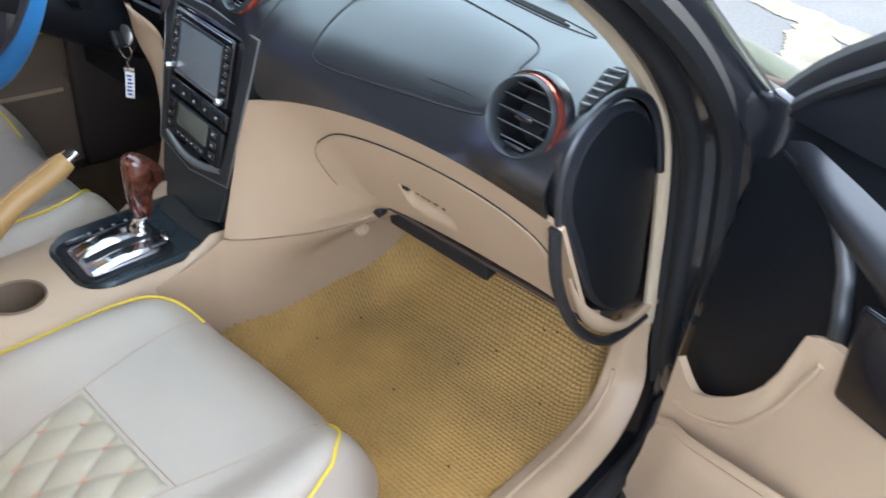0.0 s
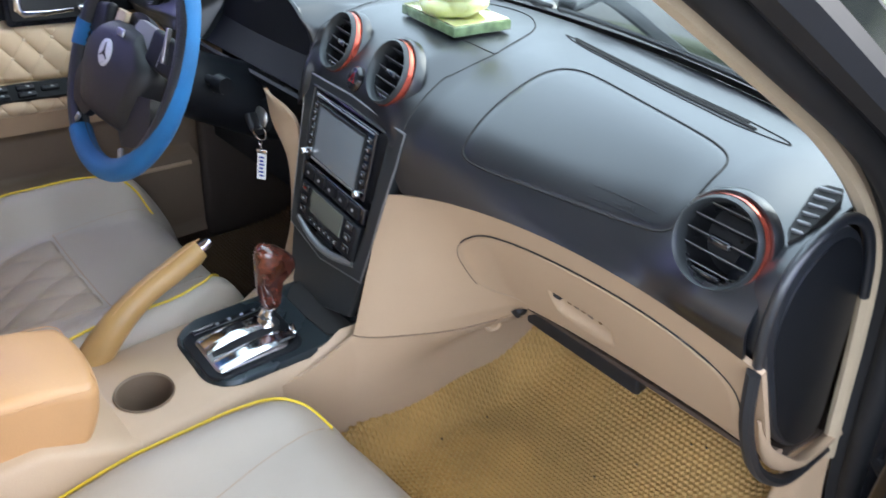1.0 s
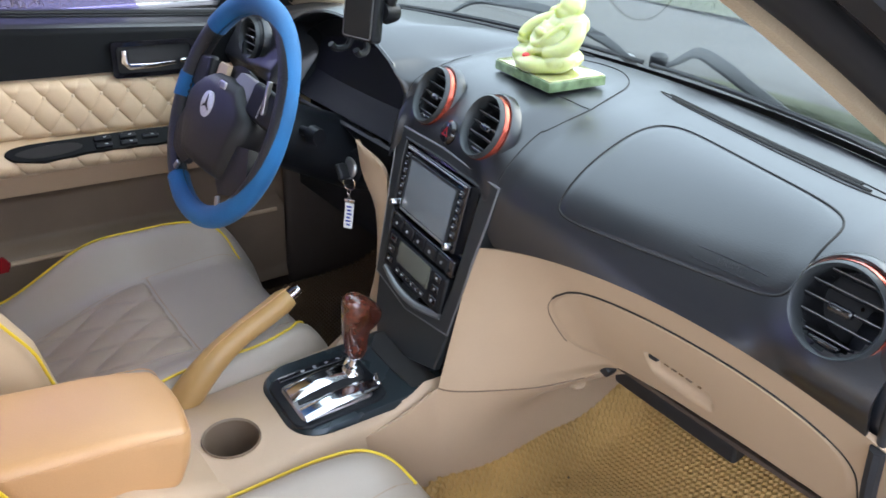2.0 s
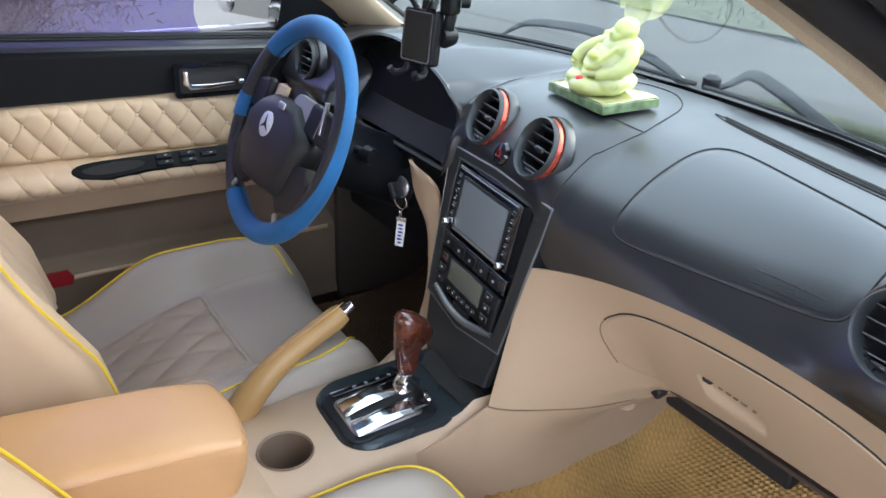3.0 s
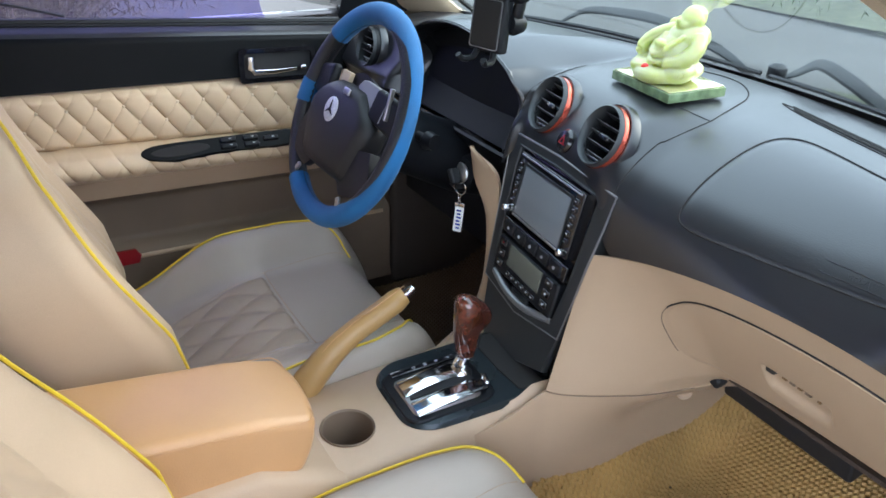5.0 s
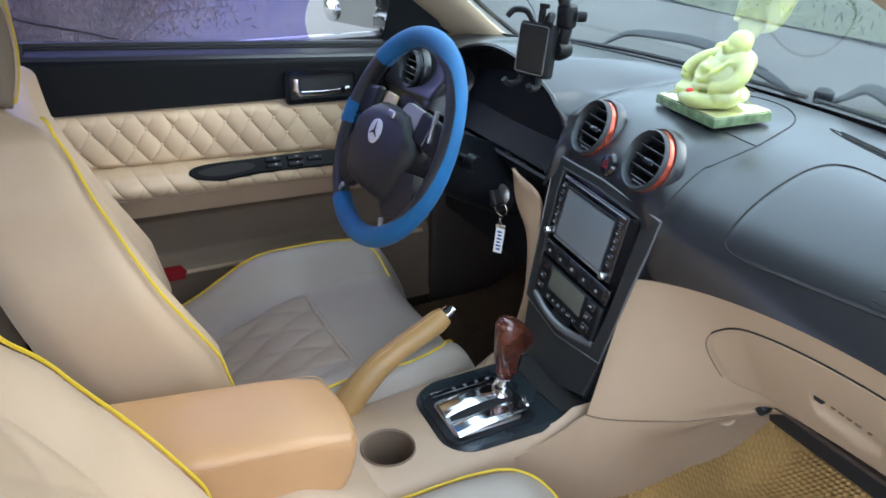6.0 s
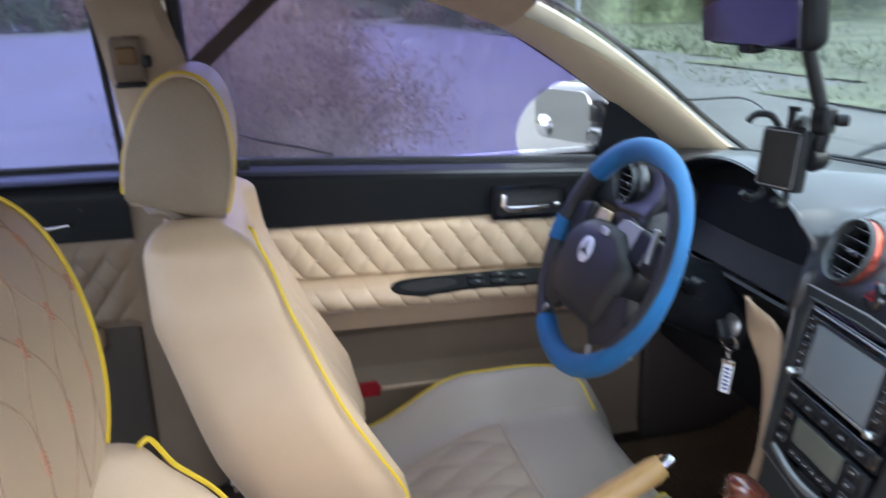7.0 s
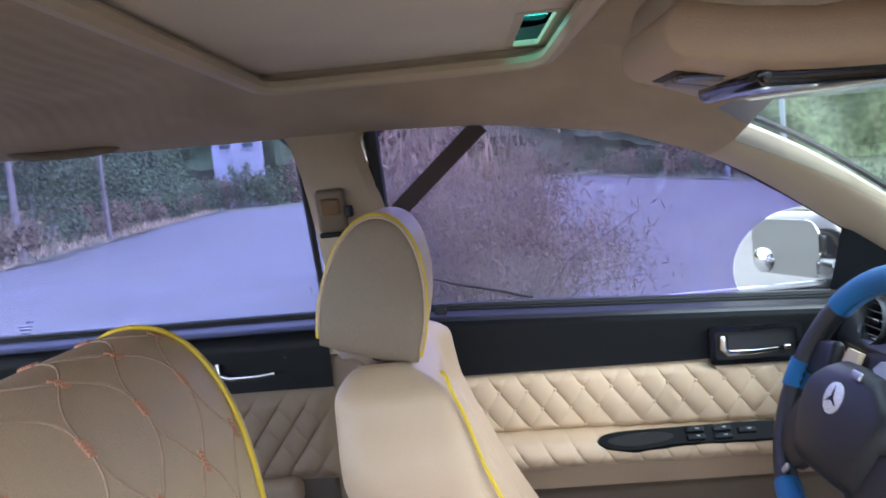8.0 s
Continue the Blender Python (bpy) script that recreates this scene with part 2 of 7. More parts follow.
def grid(fn, nu, nv, wrap=False):
    verts = [fn(u / nu, v / nv) for u in range(nu + (0 if wrap else 1)) for v in range(nv + 1)]
    w = nv + 1
    top = nu if wrap else nu + 1
    return mesh(verts, [(u * w + v, ((u + 1) % top) * w + v, ((u + 1) % top) * w + v + 1, u * w + v + 1) for u in range(nu) for v in range(nv)])


def shell(bm, t, inward=None):
    """Gives a sheet its thickness, on the inward side where that is named."""
    bmesh.ops.recalc_face_normals(bm, faces=bm.faces)
    bm.normal_update()
    if inward is not None:
        total = sum((f.normal * f.calc_area() for f in bm.faces), Vector())
        if total.dot(Vector(inward)) > 0:
            bmesh.ops.reverse_faces(bm, faces=bm.faces)
            bm.normal_update()
    front, rim = bm.faces[:], [(e.verts[0], e.verts[1]) for e in bm.edges if len(e.link_faces) == 1]
    back = {v: bm.verts.new(v.co - v.normal * t) for v in bm.verts[:]}
    for f in front:
        bm.faces.new([back[v] for v in reversed(f.verts)])
    for a, b in rim:
        bm.faces.new((a, b, back[b], back[a]))
    return bm


def tube(pts, rad, seg=8, closed=False, flat=1.0):
    pts = [Vector(p) for p in pts]
    n = len(pts)
    rads = rad if isinstance(rad, (list, tuple)) else [rad] * n
    rings, up = [], None
    for i, p in enumerate(pts):
        a, b = (pts[i - 1], pts[(i + 1) % n]) if closed else (pts[max(i - 1, 0)], pts[min(i + 1, n - 1)])
        d = (b - a).normalized()
        if up is None:
            up = d.orthogonal().normalized()
        up = (up - d * up.dot(d)).normalized()
        side = d.cross(up)
        rings.append([p + (up * math.cos(t) + side * math.sin(t) * flat) * rads[i] for t in (2 * math.pi * k / seg for k in range(seg))])
    return loft(rings, closed)


def loft(rings, closed=False, caps=True):
    s, n = len(rings[0]), len(rings)
    verts = [v for r in rings for v in r]
    faces = [(i * s + k, i * s + (k + 1) % s, ((i + 1) % n) * s + (k + 1) % s, ((i + 1) % n) * s + k) for i in range(n if closed else n - 1) for k in range(s)]
    if caps and not closed:
        faces += [tuple(range(s))[::-1], tuple((n - 1) * s + k for k in range(s))]
    return mesh(verts, faces)


def spline(pts, n=6, closed=False):
    """Catmull-Rom through the points."""
    p = [Vector(q) for q in pts]
    k = len(p)
    out = []
    for i in range(k if closed else k - 1):
        a, b, c, d = (p[(i + j) % k] if closed else p[min(max(i + j, 0), k - 1)] for j in (-1, 0, 1, 2))
        for s in range(n):
            t = s / n
            out.append(0.5 * ((2 * b) + (c - a) * t + (2 * a - 5 * b + 4 * c - d) * t * t + (3 * b - a - 3 * c + d) * t ** 3))
    return out if closed else out + [p[-1]]


def rrect(w, h, r, n=4):
    out = []
    for cx, cy, a0 in ((w / 2 - r, h / 2 - r, 0), (-w / 2 + r, h / 2 - r, 90), (-w / 2 + r, -h / 2 + r, 180), (w / 2 - r, -h / 2 + r, 270)):
        out += [(cx + r * math.cos(radians(a0 + 90 * i / n)), cy + r * math.sin(radians(a0 + 90 * i / n))) for i in range(n + 1)]
    return out


def plate(outline, depth, m=None, bevel=0.0):
    """A flat outline in x and y, with depth from 0 down to -depth, its upper rim eased by bevel."""
    c = Vector((sum(p[0] for p in outline) / len(outline), sum(p[1] for p in outline) / len(outline)))
    rings = [[Vector((x, y, -depth)) for x, y in outline]]
    if bevel:
        rings.append([Vector((x, y, -bevel)) for x, y in outline])
        top = []
        for x, y in outline:
            d = Vector((x, y)) - c
            k = max(d.length - bevel, 0) / max(d.length, 1e-6)
            top.append(Vector((c.x + d.x * k, c.y + d.y * k, 0)))
        rings.append(top)
    else:
        rings.append([Vector((x, y, 0)) for x, y in outline])
    bm = loft(rings)
    if m is not None:
        bm.transform(m)
    return bm


def ringplate(outer, inner, depth, m=None):
    """A flat frame between two outlines of equal count."""
    n = len(outer)
    verts = [(x, y, 0) for x, y in outer] + [(x, y, 0) for x, y in inner] + [(x, y, -depth) for x, y in outer] + [(x, y, -depth) for x, y in inner]
    faces = []
    for i in range(n):
        j = (i + 1) % n
        faces += [(i, j, n + j, n + i), (2 * n + j, 2 * n + i, 3 * n + i, 3 * n + j), (j, i, 2 * n + i, 2 * n + j), (n + i, n + j, 3 * n + j, 3 * n + i)]
    bm = mesh(verts, faces)
    if m is not None:
        bm.transform(m)
    return bm


def lathe(profile, seg=32, m=None, caps=True):
    """Turns (radius, height) points round z."""
    rings = [[Vector((r * math.cos(a), r * math.sin(a), z)) for a in (2 * math.pi * k / seg for k in range(seg))] for r, z in profile]
    bm = loft(rings, caps=caps)
    if m is not None:
        bm.transform(m)
    return bm


def frame_of(at, normal, up=(0, 0, 1)):
    """A pose whose z is the normal and whose y is nearest to up."""
    z = Vector(normal).normalized()
    x = Vector(up).cross(z).normalized()
    y = z.cross(x)
    return Matrix.Translation(at) @ Matrix((x, y, z)).transposed().to_4x4()


def sm(a, b, x):
    t = max(0.0, min(1.0, (x - a) / (b - a)))
    return t * t * (3 - 2 * t)


def lin(x, *pairs):
    """Piecewise values through (x, value) pairs."""
    if x <= pairs[0][0]:
        return pairs[0][1]
    for (a, va), (b, vb) in zip(pairs, pairs[1:]):
        if x <= b:
            return va + (vb - va) * (x - a) / (b - a)
    return pairs[-1][1]


def curve(x, *pairs):
    """The same, eased between the pairs."""
    if x <= pairs[0][0]:
        return pairs[0][1]
    for (a, va), (b, vb) in zip(pairs, pairs[1:]):
        if x <= b:
            return va + (vb - va) * sm(a, b, x)
    return pairs[-1][1]


def diamonds(u, v, a, b, crisp=0.5, faint=1.0):
    """Padding between two families of slanting seams: 0 on a seam, 1 in the middle; faint weakens one family."""
    p, q = abs(math.sin(math.pi * (u / a + v / b))) ** crisp, abs(math.sin(math.pi * (u / a - v / b))) ** crisp
    return (1 - faint + faint * p) * q


def sheet(xs, ys, fn, keep=lambda x, y: True):
    """A sheet over x and y with holes where keep says no."""
    index, verts, faces = {}, [], []

    def vid(i, j):
        if (i, j) not in index:
            index[i, j] = len(verts)
            verts.append(fn(xs[i], ys[j]))
        return index[i, j]

    for i in range(len(xs) - 1):
        for j in range(len(ys) - 1):
            if keep((xs[i] + xs[i + 1]) / 2, (ys[j] + ys[j + 1]) / 2):
                faces.append((vid(i, j), vid(i + 1, j), vid(i + 1, j + 1), vid(i, j + 1)))
    return mesh(verts, faces)


def span(a, b, n):
    return [a + (b - a) * i / n for i in range(n + 1)]


def cut(ob, cutter):
    """Takes the cutter's volume out of a part."""
    me = bpy.data.meshes.new("tmp")
    bmesh.ops.recalc_face_normals(cutter, faces=cutter.faces)
    cutter.to_mesh(me)
    cutter.free()
    tool = new("tool", me)
    mod = ob.modifiers.new("cut", "BOOLEAN")
    mod.object, mod.operation, mod.solver = tool, "DIFFERENCE", "EXACT"
    bpy.context.view_layer.update()
    done = bpy.data.meshes.new_from_object(ob.evaluated_get(bpy.context.evaluated_depsgraph_get()))
    ob.modifiers.clear()
    ob.data = done
    bpy.data.objects.remove(tool)
    return ob


def letters(name, text, size, m, material, parent, depth=0.0006, label=""):
    cu = bpy.data.curves.new(name, "FONT")
    cu.body, cu.size, cu.extrude, cu.align_x, cu.align_y = text, size, depth, "CENTER", "CENTER"
    tmp = new("tmp", cu)
    bpy.context.view_layer.update()
    me = bpy.data.meshes.new_from_object(tmp.evaluated_get(bpy.context.evaluated_depsgraph_get()))
    bpy.data.objects.remove(tmp)
    bm = bmesh.new()
    bm.from_mesh(me)
    bpy.data.meshes.remove(me)
    return part(name, bm, material, parent, label, m)


# ---- ground outside ----
road = solo("road", sheet(span(-60, 60, 60), span(-60, 60, 60), lambda x, y: (x, y, 0)), CONCRETE, "pale worn concrete road around the parked car", "road", kind="structure")
ground = solo("ground", sheet([-900, -60, 60, 900], [-900, -60, 60, 900], lambda x, y: (x, y, -0.03)), GRASS, "flat dry grassland reaching the horizon", "ground", kind="structure")


# ---- car body shell ----
def rail_z(y):
    return lin(y, (-1.9, 1.30), (-1.5, 1.365), (-0.8, 1.352), (-0.6, 1.345), (-0.374, 1.31), (-0.25, 1.262), (-0.2, 1.24))


def roof_z(x, y):
    a = abs(x)
    top = 1.408 - 0.07 * sm(-0.48, -0.22, y) - 0.05 * sm(-1.2, -1.9, y)
    low = min(rail_z(y), top - 0.02)
    return top + (low - top) * sm(0.34, 0.62, a) - 0.004 * (a / 0.4) ** 2


def lining(x, y):
    fold = 250 * (y + 0.30 * x * x) + 2.5 * math.sin(6 * x) + 4 * noise.noise((x * 5, y * 4, 3))
    ripple = 0.0017 * (0.55 + 0.45 * noise.noise((x * 8, y * 6, 9))) * math.sin(fold) * sm(-0.90, -0.98, y) * (1 - sm(0.48, 0.58, abs(x)))
    ripple += 0.0030 * math.sin(70 * (x + 0.6 * y) + 5 * noise.noise((x * 4, y * 5, 5))) * sm(-0.52, -0.46, y) * (1 - sm(-0.34, -0.28, y)) * sm(0.10, 0.25, -x) * (1 - sm(0.46, 0.56, -x))
    y2 = y + (0.07 - 0.17 * x * x) * sm(-0.42, -0.24, y)
    return (x, y2, roof_z(x, y) + ripple + 0.002 * noise.noise((x * 9, y * 9, 0)))


HOLE = (-0.372, 0.372, -0.895, -0.51)
xs = sorted(set(span(-0.62, -0.372, 24) + span(-0.372, 0.372, 44) + span(0.372, 0.62, 14)))
ys = sorted(set(span(-1.9, -0.895, 150) + span(-0.895, -0.51, 16) + span(-0.51, -0.24, 16)))
in_hole = lambda x, y: HOLE[0] < x < HOLE[1] and HOLE[2] < y < HOLE[3]
ceiling = solo("ceiling", shell(sheet(xs, ys, lining, lambda x, y: not in_hole(x, y)), 0.012, (0, 0, 1)), HEADLINER, "sagging beige cloth headliner with an opening for the sunroof", "ceiling", kind="structure")

sunroof = thing("sunroof", (0, -0.7, 1.42), "closed sunroof with a pale cloth sunshade and green glass", "sunroof")
rim = []
for cx, cy in rrect(0.744, 0.385, 0.035, 5):
    x, y = cx, cy - 0.7025
    rim.append((x, y, roof_z(x, y) - 0.006))
part("rim", tube(rim, 0.011, 8, closed=True), PILLAR, sunroof, "rounded beige plastic rim")
SLOT = (-0.350, -0.146, -0.561, -0.524)
part("sunshade", shell(sheet([-0.38, SLOT[0], -0.25, SLOT[1]] + span(-0.06, 0.38, 8), [-0.9, -0.8, -0.7, -0.63, SLOT[2], SLOT[3], -0.5], lambda x, y: (x, y, 1.414), lambda x, y: not (SLOT[0] < x < SLOT[1] and SLOT[2] < y < SLOT[3])), 0.006, (0, 0, 1)), SHADE, sunroof, "pale grey cloth sunshade with a finger slot")
part("slot_frame", ringplate(rrect(0.222, 0.052, 0.008), rrect(0.200, 0.033, 0.005), 0.006, pose(-0.248, -0.5425, 1.413, 180, 0, 0)), PILLAR, sunroof, "thin frame round the finger slot")
part("glass_panel", rbox(0.8, 0.44, 0.005, 0.002, at=(0, -0.7, 1.446)), CYAN, sunroof, "green tinted glass panel").visible_shadow = False
part("gutter", ringplate(rrect(0.86, 0.5, 0.03), rrect(0.75, 0.39, 0.03), 0.02, pose(0, -0.7025, 1.44)), SEAM, sunroof)


solo("car_roof", shell(sheet([x * 1.06 for x in xs], ys, lambda x, y: (x, y + (0.07 - 0.17 * x * x) * sm(-0.42, -0.24, y), roof_z(x / 1.06, y) + 0.05), lambda x, y: not in_hole(x, y)), 0.006), PAINT, "black painted steel roof of the car", "car roof", kind="structure")

# pillars: a flattened tube from the dash up into the roof rail
LEFT_A = [(-0.735, 0.33, 0.93), (-0.715, 0.21, 1.01), (-0.675, 0.05, 1.125), (-0.63, -0.11, 1.225), (-0.605, -0.24, 1.290), (-0.598, -0.34, 1.338)]
for side, name in ((-1, "left"), (1, "right")):
    pts = spline([((abs(x) - (0.004 if side > 0 else 0)) * side, y, z) for x, y, z in LEFT_A], 5)
    rings = []
    for i, p in enumerate(pts):
        d = (pts[min(i + 1, len(pts) - 1)] - pts[max(i - 1, 0)]).normalized()
        across = Vector((side * 0.35, 0, 1)).cross(d).normalized()
        out = d.cross(across)
        wide, deep = (0.050, 0.024) if side < 0 else (0.030, 0.016)
        wide *= 1 - 0.22 * sm(0.75, 1, i / (len(pts) - 1))
        if side < 0:
            wide *= 1 + 0.32 * (1 - i / (len(pts) - 1))
            p = p + Vector((0, 0, -0.012 * (1 - i / (len(pts) - 1))))
        rings.append([p + across * wide * math.cos(a) * (1.0) + out * deep * math.sin(a) for a in (2 * math.pi * k / 18 for k in range(18))])
    pillar = thing("a_pillar", (0.70 * side, 0.25, 0.95), "cream plastic trim on the windscreen pillar", "pillar", kind="structure")
    part("trim_cover", loft(rings), PILLAR, pillar)
    joint = pts[16]
    d = (pts[17] - pts[15]).normalized()
    across = Vector((side * 0.35, 0, 1)).cross(d).normalized()
    out = d.cross(across)
    part("joint", tube([joint + across * wide * 0.94 * math.cos(a) + out * deep * 0.95 * math.sin(a) for a in span(0, 2 * math.pi, 20)[:-1]], 0.0012, 5, closed=True), SEAM, pillar)
    part("outer_post", tube([p + Vector((side * (0.045 if side < 0 else 0.034), 0.012 if side < 0 else 0.0, 0.006)) for p in pts], 0.03 if side < 0 else 0.016, 10), PAINT, pillar, "black painted outer post")
    part("edge_seal", tube([p + Vector((side * 0.012, 0.048, 0.030) if side < 0 else (0.036, 0.020, 0.012)) for p in pts], 0.006, 6), RUBBER, pillar)

# B pillar, driver's side, with belt anchor
b_pillar = thing("b_pillar", (-0.66, -0.87, 0.4), "beige pillar between the doors with a belt anchor", "pillar", kind="structure")


def b_ring(z):
    x = lin(z, (0.5, -0.70), (1.03, -0.695), (1.20, -0.655), (1.36, -0.60))
    y0 = lin(z, (0.5, -0.925), (0.96, -0.915), (1.1, -0.893), (1.28, -0.908), (1.33, -0.918), (1.355, -0.930), (1.37, -0.965))
    y1 = lin(z, (0.5, -0.80), (1.05, -0.775), (1.22, -0.775), (1.31, -0.80), (1.345, -0.80), (1.37, -0.74))
    return [Vector((x + dx, y, z)) for dx, y in ((-0.05, y0), (-0.012, y0), (0, y0 + 0.016), (0, y1 - 0.016), (-0.012, y1), (-0.05, y1))]


part("trim_cover", loft([b_ring(z) for z in span(0.96, 1.37, 24)]), HEADLINER, b_pillar, "beige cloth cover")
part("lower_cover", loft([b_ring(z) for z in span(0.36, 0.958, 20)]), TAUPE, b_pillar, "taupe lower cover")
part("outer_post", loft([[v + Vector((-0.045, 0, 0)) for v in b_ring(z)] for z in span(0.3, 1.37, 20)]), UMBER, b_pillar)
anchor = part("belt_anchor", rbox(0.02, 0.05, 0.075, 0.008, at=(-0.632, -0.862, 1.218), rot=(0, 14, 0)), TAUPE, b_pillar, "tan belt height adjuster")
part("belt_loop", rbox(0.016, 0.034, 0.03, 0.006, at=(-0.622, -0.862, 1.225), rot=(0, 14, 0)), TANDARK, anchor)
part("belt_slot", rbox(0.012, 0.05, 0.009, 0.004, at=(-0.624, -0.86, 1.178)), DARK, anchor)
part("belt_clip", rbox(0.02, 0.012, 0.02, 0.004, at=(-0.618, -0.83, 1.215)), DARK, anchor)
solo("belt_strap", shell(grid(lambda u, v: (-0.665 + 0.045 * u, -0.765 + 0.165 * u + 0.02 * (v - 0.5), 1.195 + 0.14 * u + 0.022 * (0.5 - v)), 10, 2), 0.002), BELT, "brown woven seat belt strap slanting by the window", "seat belt")

grab = thing("grab_handle", (-0.60, -1.33, 1.37), "beige grab handle over the rear window, taupe for its shadow", "grab handle")
# taupe in place of beige paints the handle's shadow into it
part("bar", tube(spline([(-0.575, -1.36, 1.372), (-0.560, -1.35, 1.362), (-0.556, -1.30, 1.352), (-0.560, -1.20, 1.352), (-0.575, -1.18, 1.362)], 5), 0.007, 8), TAUPE, grab)
part("foot", rbox(0.02, 0.03, 0.016, 0.005, at=(-0.58, -1.36, 1.374)), TAUPE, grab)

# floor, firewall and closing panels
floor = solo("floor", shell(sheet(span(-0.74, 0.74, 30), span(-1.9, 0.5, 40), lambda x, y: (x, y, 0.33 + 0.12 * sm(0.28, 0.5, y))), 0.02, (0, 0, -1)), CARPET, "dark brown carpet of the car floor", "floor", kind="structure")
solo("wall_front", rbox(1.5, 0.03, 0.60, 0.01, at=(0, 0.50, 0.63)), CARPET, "dark bulkhead in front of the footwells", "bulkhead", kind="structure")
for s in (-1, 1):
    solo("kick_wall", rbox(0.03, 0.42 if s < 0 else 0.24, 0.60, 0.01, at=(0.735 * s, 0.36 if s < 0 else 0.455, 0.62)), DARK if s < 0 else PAINT, "dark side wall of the footwell", "side wall", kind="structure")
solo("wall_rear", rbox(1.4, 0.05, 0.75, 0.02, at=(0, -1.92, 0.68)), TAUPE, "plain closing panel behind the rear seats", "panel", kind="structure")

# windscreen
def screen(u, v):
    x = -0.70 + 1.40 * u
    base = Vector((x, 0.452 - 0.36 * x * x, 0.985))
    top = Vector((x * 0.86, -0.262 - 0.14 * (x * 0.86) ** 2 + 0.03, 1.352 - 0.13 * x * x))
    p = base.lerp(top, v)
    p.z += 0.02 * math.sin(math.pi * v)
    return p


windscreen = solo("windscreen", grid(screen, 30, 14), CLEAR, "clear dusty windscreen glass of the car", "windscreen", kind="structure")
windscreen.visible_shadow = False

part("ceramic_band", grid(lambda u, v: screen(u, v * (0.030 + 0.034 * sm(0.45, 1.0, u))) + Vector((0, -0.006, -0.002)), 40, 3), SEAM, windscreen, "black band along the foot of the glass")

# cowl, wipers and bonnet
cowl = solo("cowl", shell(sheet(span(-0.74, 0.74, 40), span(0, 1, 6), lambda x, t: (x, 0.445 - 0.36 * x * x + 0.17 * t, 0.975 - 0.025 * t + 0.004 * math.sin(t * 18))), 0.01, (0, 0, -1)), RUBBER, "black plastic cowl under the windscreen", "cowl", kind="structure")
hood = solo("hood", shell(sheet(span(-0.78, 0.78, 30), span(0, 1, 20), lambda x, t: (x * (1 - 0.1 * t), 0.60 - 0.34 * x * x + 1.0 * t, 0.925 - 0.10 * t - 0.16 * t * t - 0.08 * x * x)), 0.006, (0, 0, -1)), PAINT, "black painted bonnet of the car", "bonnet", kind="structure")
for x0, x1 in ((-0.62, 0.0), (0.02, 0.60)):
    wiper = thing("wiper", (x1, 0.5, 0.98), "black wiper resting at the foot of the windscreen", "wiper", "windscreen wipers")
    p = [(x, 0.458 - 0.36 * x * x - 0.05 * math.sin(math.pi * (x - x0) / (x1 - x0)) + 0.004, 0.994 + 0.016 * math.sin(math.pi * (x - x0) / (x1 - x0))) for x in span(x0, x1, 12)]
    part("blade", tube(p, 0.0045, 6), RUBBER, wiper)
    rise = [(-0.513, 0.986), (-0.442, 1.022), (-0.35, 1.034), (-0.243, 1.038), (-0.15, 1.024), (-0.069, 1.006), (0.002, 0.974)] if x0 < -0.1 else [(0.050, 1.000), (0.072, 1.014), (0.107, 1.034), (0.16, 1.022), (0.214, 1.003), (0.281, 0.982), (0.36, 0.962)]
    run = spline([(x, 0.462 - 0.10 * x * x, z) for x, z in rise], 4)
    part("arm", tube(run, [0.004 + 0.008 * math.sin(math.pi * (i + 1) / (len(run) + 1)) for i in range(len(run))], 8, flat=0.5), WIPERGREY, wiper, "dark grey wiper arm")
    part("pivot", lathe([(0.016, 0), (0.016, 0.02), (0.008, 0.026)], 14, pose(x1 + 0.01, 0.49 - 0.3 * x1 * x1, 0.985)), DARK, wiper)

# fenders, right sill and door opening
for s in (-1, 1):
    solo("fender", rbox(0.10, 1.08, 0.76, 0.04, n=4, at=(0.82 * s, 0.90, 0.36)), PAINT, "black painted front wing of the car", "wing", "front wings", kind="structure")
    solo("rear_quarter", rbox(0.10, 0.9 if s > 0 else 0.42, 0.75, 0.04, n=4, at=(0.80 * s, -1.52 if s > 0 else -1.76, 0.62)), PAINT, "black painted rear side of the car", "body side", kind="structure")
solo("rocker", rbox(0.12, 1.6, 0.24, 0.03, n=3, at=(0.755, -0.45, 0.24)), PAINT, "black painted rocker under the door opening", "rocker", kind="structure")

# ---- dashboard ----
def edge_y(x):
    return 0.44 - 0.36 * x * x


def bound_z(x):
    return 0.7640 + x * (0.4741 + x * (-0.4439 + x * -0.0479))


